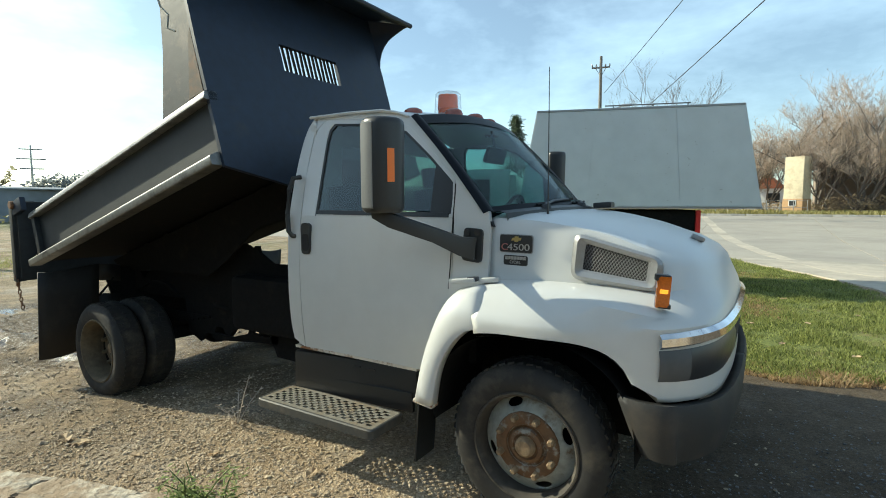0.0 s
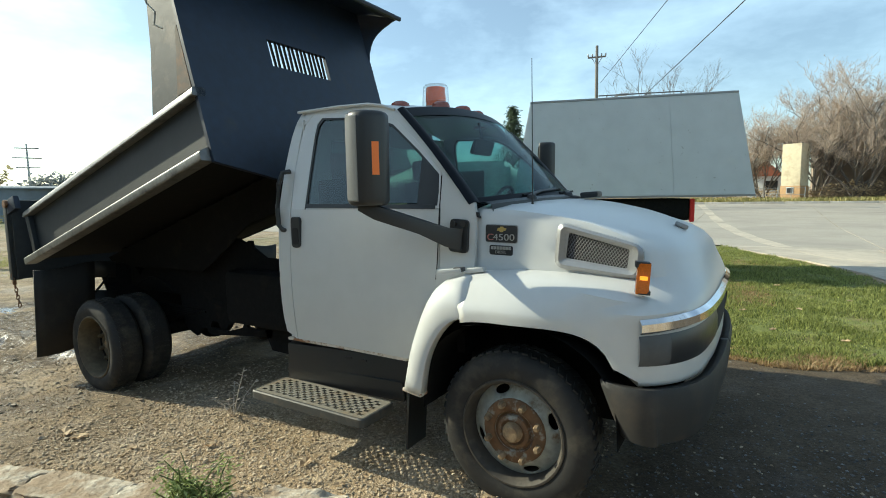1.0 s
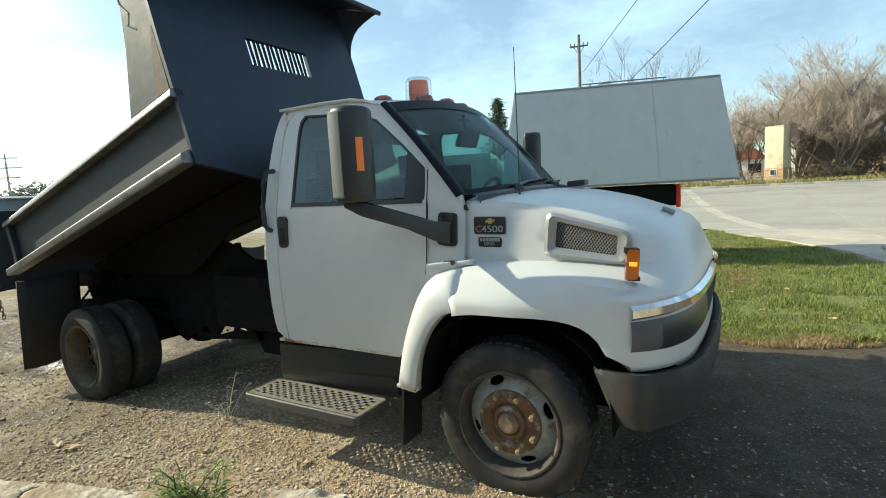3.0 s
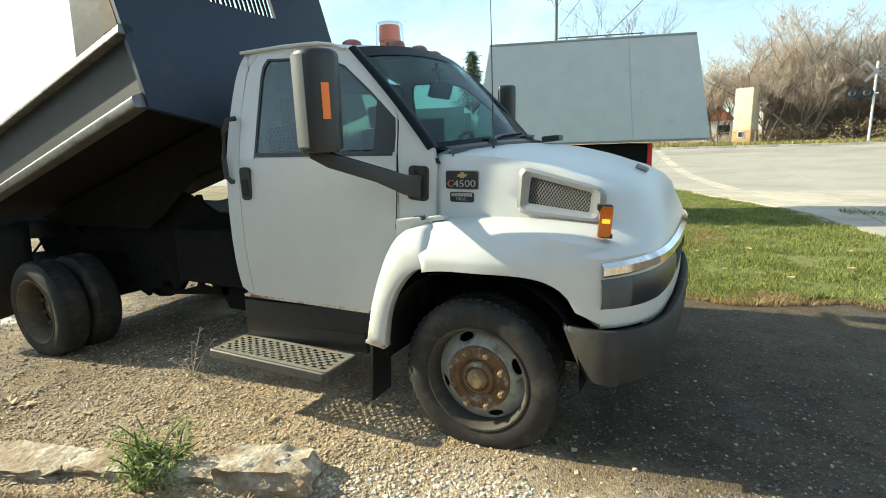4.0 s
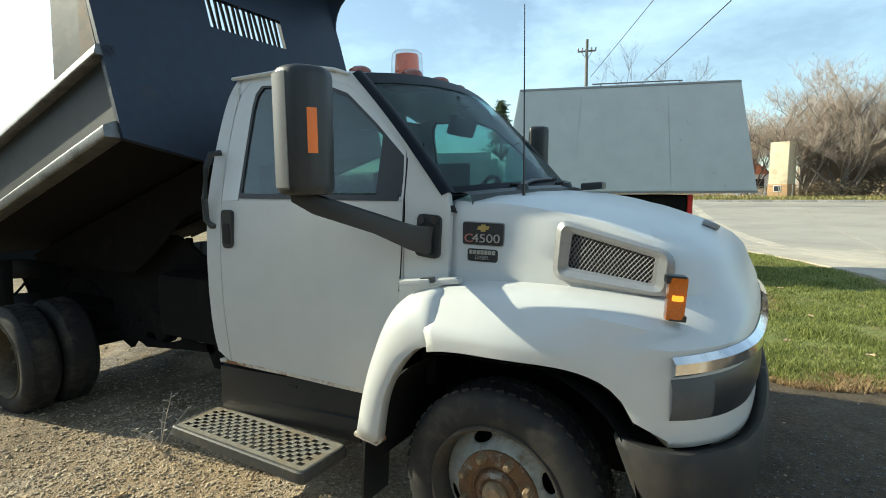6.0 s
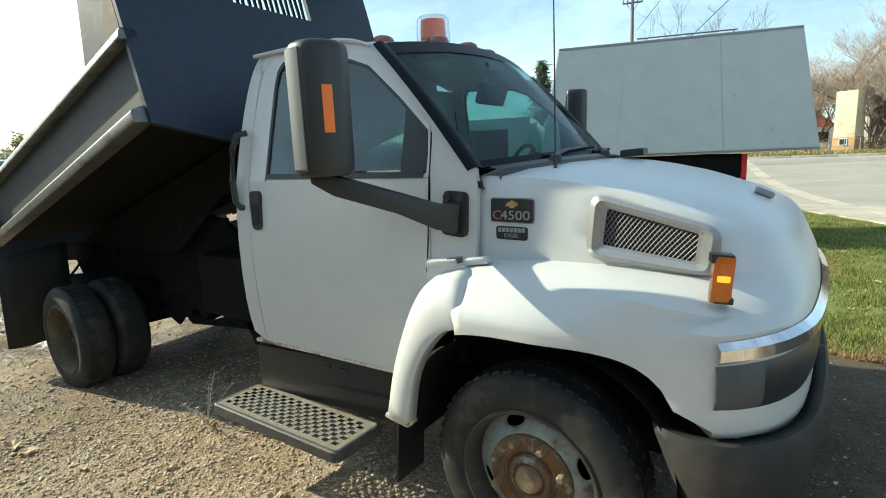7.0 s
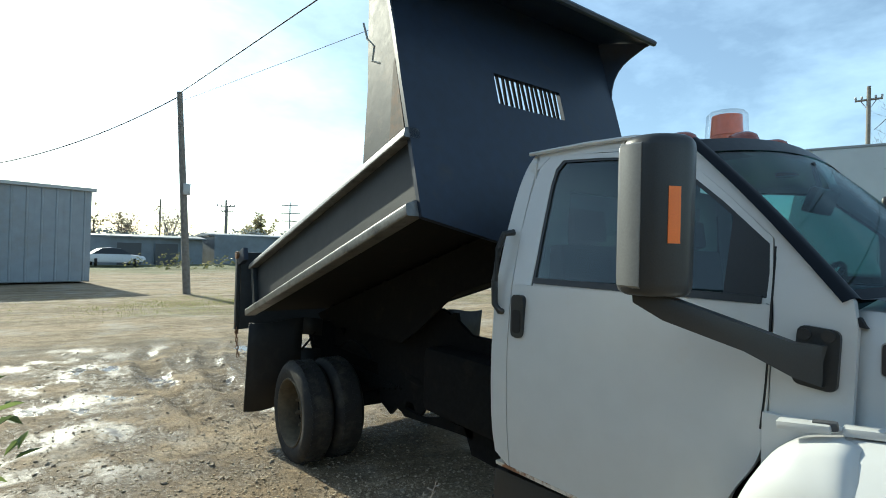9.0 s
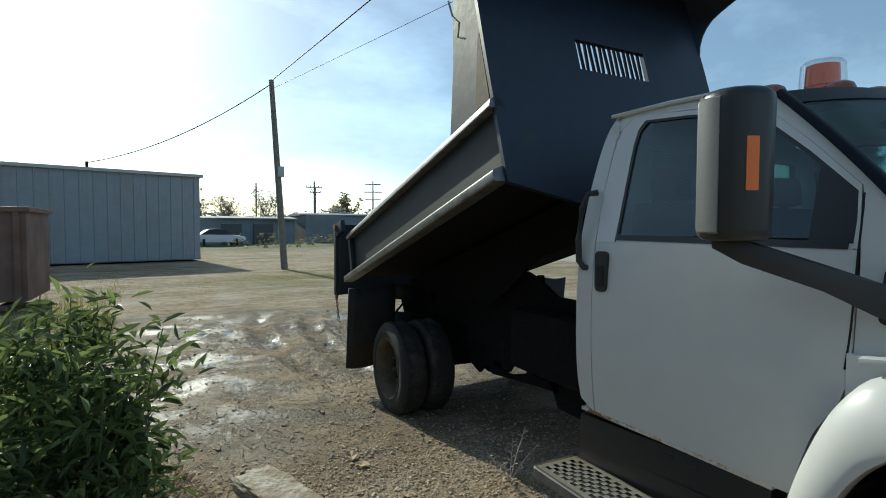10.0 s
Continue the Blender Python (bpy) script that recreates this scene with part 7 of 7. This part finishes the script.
def shed_at(u, w, z):
    p = A0 + AD * u + AN * w
    return (p.x, p.y, z)


SL = (A1 - A0).length
bm = bmesh.new()
for rows in ([[shed_at(u, 0.12, 0), shed_at(u, 0.12, 4.15)] for u in (0, SL)], [[shed_at(0, w, 0), shed_at(0, w, 4.15)] for w in (0, 14)], [[shed_at(SL, w, 0), shed_at(SL, w, 4.15)] for w in (0, 14)], [[shed_at(u, 14, 0), shed_at(u, 14, 4.15)] for u in (0, SL)]):
    add_grid(bm, rows)
part("wall", bm, SIDING, shed, smooth=False)
n = 30
for k in range(n):
    u0, u1 = SL * k / n, SL * (k + 1) / n
    bm = bmesh.new()
    w_ = u1 - u0
    prof = [(u0, 0.0), (u0 + 0.42 * w_, 0.0), (u0 + 0.46 * w_, -0.035), (u0 + 0.54 * w_, -0.035), (u0 + 0.58 * w_, 0.0), (u1 - 0.01, 0.0)]
    add_grid(bm, [[shed_at(u, w, z) for u, w in prof] for z in (0.05, 4.12)])
    part("wall_panel", bm, SIDING, shed, smooth=False)
bm = bmesh.new()
add_prism(bm, [(-0.15, -0.15), (SL + 0.15, -0.15), (SL + 0.15, 14.1), (-0.15, 14.1)], lambda u, v, w: shed_at(u, v, 4.1 + w), 0.14)
roof = part("roof", bm, SILVER, shed, smooth=False)
part("vent_pipe", tube([shed_at(4.6, 0.5, 4.2), shed_at(4.6, 0.5, 4.55)], 0.06, 8), FRAME_BLACK, roof)

# rusty container close to the weeds
RUSTY = material("container_brown", (0.17, 0.11, 0.085), 0.75, grain=6, stain=((0.10, 0.05, 0.035), 1.5, 0.45, 0.7), bump=0.004, var=0.25)
bin_ = thing("waste_container", (-13.2, -5.6, 0), "tall brown rusty steel waste container", "container")
bm = bmesh.new()
bx0, bx1, by0, by1, bh = -14.2, -12.2, -7.8, -4.4, 1.95
add_box(bm, ((bx0 + bx1) / 2, (by0 + by1) / 2, bh / 2 + 0.08), (bx1 - bx0, by1 - by0, bh - 0.16), bevel=0.03)
part("body", bm, RUSTY, bin_)
for k in range(7):
    part("rib", boxed((bx1 + 0.03, by0 + 0.15 + (by1 - by0 - 0.3) * k / 6, bh / 2 + 0.05), (0.08, 0.1, bh - 0.2), (0, 0, 0), 0.01), RUSTY, bin_)
part("rim", boxed(((bx0 + bx1) / 2, (by0 + by1) / 2, bh), (bx1 - bx0 + 0.14, by1 - by0 + 0.14, 0.1), (0, 0, 0), 0.02), RUSTY, bin_)
for y in (by0 + 0.4, by1 - 0.4):
    part("skid", boxed(((bx0 + bx1) / 2, y, 0.05), (bx1 - bx0, 0.15, 0.1)), RUSTY, bin_)

# ---- poles and wires ----
POLE = material("weathered_pole", (0.19, 0.175, 0.155), 0.9, grain=9, bump=0.006, var=0.3)
WIRE = material("black_wire", (0.02, 0.02, 0.02), 0.6)


def utility_pole(x, y, top, lean=0.0, lean_y=0.0, arm=0.0, arm_turn=0.0, label="weathered wooden utility pole", can=False):
    z0 = ground_z(x, y)
    root = thing("utility_pole", (x, y, z0), label, "utility pole", "utility poles")
    part("pole", tube([(x, y, z0 - 0.1), (x + lean * 0.5, y + lean_y * 0.5, z0 + top / 2), (x + lean, y + lean_y, z0 + top)], 0.12, 10, radii=[0.14, 0.12, 0.095]), POLE, root)
    if arm:
        c = Vector((x + lean, y, z0 + top - 0.75))
        d = Vector((math.cos(arm_turn), math.sin(arm_turn), 0)) * arm / 2
        bar = part("cross_arm", tube([c - d, c + d], 0.06, 6), POLE, root)
        for f in (-0.95, -0.5, 0.5, 0.95):
            part("insulator", lathe([(0.0, 0.2), (0.05, 0.18), (0.06, 0.06), (0.03, 0.0)], c + d * f + Vector((0, 0, 0.04)), "z", 8), SILVER, bar)
        part("arm_brace", tube([c + d * 0.6, c + Vector((0, 0, -0.6)), c - d * 0.6], 0.025, 5), POLE, root)
    if can:
        part("meter_box", boxed((x + lean * 0.5 + 0.15, y + lean_y * 0.5 + 0.08, z0 + top * 0.52), (0.16, 0.24, 0.42), (0, 0, 0), 0.02), SILVER, root)
    return root


utility_pole(-21.0, 2.05, 7.5, 0.0, -0.45, label="leaning grey wooden utility pole on the lot", can=True)
utility_pole(-8.85, 34.0, 11.2, 0.0, 0.0, 1.2, 0.25, "wooden utility pole with a cross-arm")
utility_pole(-66, 14, 7.5, 0, 0, 2.0, 1.2, "thin wooden pole far across the lot")
utility_pole(-78, 8.5, 8.0, 0, 0, 0, 0, "thin wooden pole far across the lot")
utility_pole(-80, 17.5, 7.8, 0, 0, 1.6, 1.2, "thin wooden pole far across the lot")
utility_pole(-6.3, 36.2, 7.75, 0, 0, 0, 0, "short wooden pole behind the box truck")
pylon = thing("power_tower", (-90, 30.5, 0), "far steel power tower with cross-arms", "power tower")
part("mast", tube([(-90, 30.5, 0), (-90, 30.5, 10.2)], 0.16, 6, radii=[0.22, 0.1]), SILVER, pylon)
for z, L in ((9.6, 2.6), (8.2, 3.2), (6.8, 2.6)):
    part("cross_arm", tube([(-90 - L * 0.25, 30.5 - L * 0.48, z), (-90 + L * 0.25, 30.5 + L * 0.48, z)], 0.09, 5), SILVER, pylon)
# street lamp beside the far pole
lamp = thing("street_lamp", (-8.0, 34.3, ground_z(-8, 34)), "grey street lamp with a curved arm", "street lamp")
part("pole", tube([(-8.6, 34.3, 0), (-8.6, 34.3, 7.2), (-8.2, 34.3, 7.9), (-7.4, 34.2, 8.2)], 0.06, 7), SILVER, lamp)
part("lamp_head", boxed((-7.1, 34.2, 8.2), (0.7, 0.25, 0.14), (0, 0, 0), 0.04), SILVER, lamp)


def wire(a, b, sag, r=0.018, label="thin black overhead wire between poles"):
    a, b = Vector(a), Vector(b)
    pts = [a.lerp(b, k / 24) - Vector((0, 0, sag * 4 * (k / 24) * (1 - k / 24))) for k in range(25)]
    return tagged(part("overhead_wire", tube(pts, r, 5), WIRE), label, "wire", "overhead wires")


wire((-21.0, 1.62, 7.42), (11.8, 6.2, 8.2), 0.05, 0.018)
wire((-21.0, 1.64, 7.1), (10.0, 10.5, 7.9), 0.05, 0.008)
wire((-21.0, 1.62, 7.3), shed_at(4.6, 0.5, 4.5), 0.5, 0.018)
wire((-8.6, 34.1, 9.15), (10.3, -5.7, 10.3), 0.05, 0.016)
wire((-6.3, 36.2, 8.2), (8.9, -1.8, 8.8), 0.05, 0.02)

# ---- railway crossing ----
SIGN_WHITE = material("sign_white", (0.66, 0.66, 0.65), 0.5, grain=8, stain=((0.5, 0.48, 0.45), 3, 0.5, 0.8), var=0.06)
# white boards greyed to stand in for being lit from behind
SIGN_SHADED = material("sign_shaded_white", (0.30, 0.29, 0.31), 0.5, grain=8, var=0.08)
cx, cy = 10.35, 42.9
cz = ground_z(cx, cy)
cross = thing("railway_crossing_signal", (cx, cy, cz), "railway crossing signal with a white crossbuck and two dark lamps", "crossing signal")
part("mast", tube([(cx, cy, cz), (cx, cy, cz + 5.4)], 0.075, 10), SIGN_WHITE, cross)
for a in (45, -45):
    board = part("crossbuck_board", boxed((cx, cy - 0.1 - 0.02 * (a > 0), cz + 4.75), (1.75, 0.03, 0.19), (0, a, 8), 0.01), SIGN_SHADED, cross)
    for k in (-0.5, -0.2, 0.2, 0.5):
        u = Vector((math.cos(radians(a)), 0, -math.sin(radians(a)))) * k
        part("letter_bar", boxed((cx + u.x, cy - 0.125 - 0.02 * (a > 0), cz + 4.75 + u.z), (0.12, 0.012, 0.06), (0, a, 8)), SEAM, board)
part("lamp_arm", tube([(cx - 1.5, cy - 0.1, cz + 3.35), (cx + 0.2, cy - 0.1, cz + 3.35)], 0.05, 8), SIGN_WHITE, cross)
for u in (-1.25, -0.46):
    lens = part("signal_lamp", lathe([(0.0, -0.06), (0.15, -0.06), (0.16, -0.30), (0.175, -0.30), (0.18, -0.04), (0.16, 0.08), (0.0, 0.1)], (cx + u, cy - 0.15, cz + 3.4), "y", 18), MIRROR_GREY, cross)
    part("backing_disc", lathe([(0.0, 0.0), (0.40, 0.0), (0.40, 0.012), (0.0, 0.012)], (cx + u, cy - 0.17, cz + 3.4), "y", 20), BLACK_PLASTIC, lens)
part("signal_base", boxed((cx, cy, cz + 0.12), (0.3, 0.3, 0.24), bevel=0.03), KERB, cross)
tagged(part("relay_box", boxed((cx + 3.2, cy + 1.6, ground_z(cx, cy + 2) + 0.45), (1.0, 0.6, 0.9), (0, 0, 0), 0.03), FRAME_BLACK), "low dark relay box by the crossing", "cabinet")

# ---- buildings across the road ----
YELLOW = material("pale_yellow_render", (0.62, 0.54, 0.38), 0.85, grain=4, stain=((0.42, 0.33, 0.22), 1.2, 0.5, 0.72), bump=0.004, var=0.1)
BROWN_WALL = material("brown_wall", (0.26, 0.205, 0.16), 0.9, grain=3, stain=((0.25, 0.2, 0.15), 0.7, 0.5, 0.7), var=0.15)
ROOF_GREY = material("grey_roof", (0.18, 0.17, 0.17), 0.9, grain=4, var=0.2)
ROOF_RED = material("red_roof", (0.34, 0.12, 0.07), 0.9, grain=4, var=0.2)
yx0, yx1, yy0, yz = 2.55, 3.95, 47.0, ground_z(3, 47)
store = thing("old_store", (8, 50, yz), "old store with a pale yellow rendered front behind bare trees", "building")
part("wall", boxed(((yx0 + yx1) / 2, yy0 + 0.8, yz + 2.3), (1.35, 1.5, 4.6), (0, 0, -24), 0.04), YELLOW, store)
part("plinth", boxed(((yx0 + yx1) / 2, yy0 + 0.8, yz + 0.65), (1.42, 1.57, 1.3), (0, 0, -24), 0.02), material("orange_brick_base", (0.46, 0.29, 0.15), 0.9, grain=9, var=0.2), store)
part("wing", boxed((12.5, yy0 + 9.5, yz + 2.45), (15, 5.0, 4.9), (0, 0, 0), 0.04), BROWN_WALL, store)
part("roof", boxed((12.5, yy0 + 9.5, yz + 5.02), (15.6, 5.6, 0.25), (0, 0, 0), 0.03), ROOF_GREY, store)
face_c = Vector(((yx0 + yx1) / 2 - 0.325, yy0 + 0.8 - 0.73, yz + 0.95))
win = part("window_frame", boxed(face_c, (0.52, 0.06, 0.5), (0, 0, -24)), SIGN_WHITE, store)
part("pane", boxed(face_c + Vector((-0.012, -0.028, 0)), (0.42, 0.02, 0.40), (0, 0, -24)), HEADLAMP, win)
hx, hy = 1.3, 66.0
hz = ground_z(hx, hy)
house = thing("small_house", (hx, hy, hz), "small white house with a red roof far across the road", "house")
part("wall", boxed((hx, hy, hz + 1.25), (3.2, 6, 2.5)), SIGN_WHITE, house)
part("roof", prism([(-1.8, 0), (1.8, 0), (0, 1.6)], lambda u, v, w: (hx + u, hy - 3.2 + w, hz + 2.5 + v), 6.4), ROOF_RED, house)
w_ = part("window_frame", boxed((hx + 0.6, hy - 3.02, hz + 1.5), (1.1, 0.06, 1.0)), SEAM, house)
fence = thing("chain_fence", (-0.5, 46.5, ground_z(0, 46)), "thin grey chain-link fence on the verge", "fence")
for k in range(12):
    x = -6 + 0.9 * k
    part("post", tube([(x, 46.5, ground_z(x, 46.5)), (x, 46.5, ground_z(x, 46.5) + 1.2)], 0.03, 6), SILVER, fence)
for z in (0.15, 0.65, 1.18):
    part("rail", tube([(-6, 46.5, 0.62 + z), (3.9, 46.5, 0.62 + z)], 0.015, 5), SILVER, fence)

# far low houses left of the lot, seen under the bed
for k, (x, y, s_, m_, lab) in enumerate(((-60, 30, 1.0, BROWN_WALL, "brown low house far across the lot"), (-52, 44, 1.1, SIGN_WHITE, "pale low house far across the lot"))):
    h = thing("far_house", (x, y, ground_z(x, y)), lab, "house", "far houses")
    part("wall", boxed((x, y, ground_z(x, y) + 1.4 * s_), (7 * s_, 7 * s_, 2.8 * s_), (0, 0, 20)), m_, h)
    part("roof", prism([(-4.2, 0), (4.2, 0), (0, 2.0)], lambda u, v, w: (x + u * s_, y - 3.8 * s_ + w, ground_z(x, y) + 2.8 * s_ + v * s_), 7.6 * s_), ROOF_RED if k == 0 else ROOF_GREY, h)


# long low sheds at the far end of the lot
FAR_METAL = material("far_grey_metal", (0.20, 0.225, 0.25), 0.6, grain=1.5, stain=((0.15, 0.16, 0.17), 0.4, 0.45, 0.7), var=0.12)
for x0, y0, y1, h_, lab in ((-57.0, -3.0, 9.0, 2.5, "low grey far shed"), (-58.5, 10.2, 24.0, 3.0, "long low blue-grey far shed")):
    far_shed = thing("far_shed", (x0, (y0 + y1) / 2, ground_z(x0, y0)), lab + " across the dirt lot", "building", "far sheds")
    part("wall", boxed((x0, (y0 + y1) / 2, h_ / 2 - 0.07), (6.0, y1 - y0, h_), (0, 0, 4)), FAR_METAL, far_shed)
    part("roof", prism([(-3.3, 0), (3.3, 0), (3.3, 0.12), (0, 0.35), (-3.3, 0.12)], lambda u, v, w: (x0 + u, y0 - 0.3 + w, h_ - 0.07 + v), y1 - y0 + 0.6), FAR_METAL, far_shed)
    for k in range(3):
        part("door", boxed((x0 + 3.03, y0 + (y1 - y0) * (0.25 + 0.25 * k), 0.95), (0.08, 1.9, 2.0), (0, 0, 4)), LAMP_GREY, far_shed)


# ---- parked car by the shed ----
def parked_car(at, turn_deg, label):
    x, y = at
    root = thing("parked_car", (x, y, 0), label, "car")
    m = pose(x, y, 0, 0, 0, turn_deg)
    paint = material("car_silver", (0.62, 0.62, 0.63), 0.3, grain=10, var=0.05, coat=0.5)
    sec = [(-2.2, 0.5, 0.78, 0.80), (-2.1, 0.42, 0.95, 0.86), (-1.4, 0.32, 1.0, 0.90), (-0.9, 0.3, 1.02, 0.90), (0.9, 0.3, 0.98, 0.90), (1.5, 0.32, 0.92, 0.88), (2.1, 0.4, 0.82, 0.82), (2.25, 0.5, 0.7, 0.74)]
    rows = [[m @ Vector((u, v * hw, z)) for v, z in ((-1, z0), (-1.02, (z0 + z1) / 2), (-0.94, z1 - 0.05), (-0.8, z1), (0.8, z1), (0.94, z1 - 0.05), (1.02, (z0 + z1) / 2), (1, z0))] for u, z0, z1, hw in sec]
    body = part("body", sheet(rows), paint, root)
    top = [(-1.6, 0.98, 0.74), (-0.95, 1.40, 0.64), (-0.2, 1.46, 0.63), (0.45, 1.40, 0.64), (1.15, 0.98, 0.74)]
    part("glasshouse", sheet([[m @ Vector((u, v * hw, z)) for v in (-1, -0.9, 0.9, 1)] for u, z, hw in top], (0, 0, -0.02)), HEADLAMP, root)
    part("cabin_side", sheet([[m @ Vector((u, s * (hw if z_ else 0.80), z if z_ else 0.97)) for u, z, hw in top] for s in (-1,) for z_ in (0, 1)]), HEADLAMP, root)
    part("cabin_side", sheet([[m @ Vector((u, s * (hw if z_ else 0.80), z if z_ else 0.97)) for u, z, hw in top] for s in (1,) for z_ in (0, 1)]), HEADLAMP, root)
    part("roof", sheet([[m @ Vector((u, v * 0.63, z + 0.012)) for v in (-0.95, 0, 0.95)] for u, z in ((-0.9, 1.42), (-0.2, 1.48), (0.42, 1.42))], (0, 0, 0.01)), paint, root)
    for u in (-1.35, 1.4):
        for v in (-0.82, 0.82):
            c = m @ Vector((u, v, 0.32))
            t = part("tyre", lathe([(0.18, -0.09), (0.30, -0.1), (0.32, -0.06), (0.32, 0.06), (0.30, 0.1), (0.18, 0.09)], c, "y", 24), RUBBER, root)
            part("wheel_rim", lathe([(0.0, -0.08), (0.18, -0.085), (0.18, 0.085), (0.0, 0.08)], c, "y", 18), SILVER, t)
    return root


parked_car((-50.0, 1.5), 100, "silver parked car behind the metal building")

# grassy bank behind the camera, mirrored in the door glass
BANK = material("dark_bank_grass", (0.028, 0.036, 0.017), 0.95, grain=0.8, stain=((0.045, 0.04, 0.022), 0.25, 0.45, 0.7), var=0.2)
rows = []
for f, z in ((0.0, -0.3), (0.15, 1.2), (0.4, 3.4), (0.7, 4.6), (1.0, 4.9)):
    rows.append([(x, -20 - 14 * f + 0.02 * abs(x), z * (2.05 + 0.5 * noise.noise((x * 0.06, 3.0, 1.0)))) for x in range(-60, 61, 5)])
tagged(part("grassy_bank", sheet(rows), BANK), "dark grassy bank mirrored in the door glass", "bank", kind="structure")
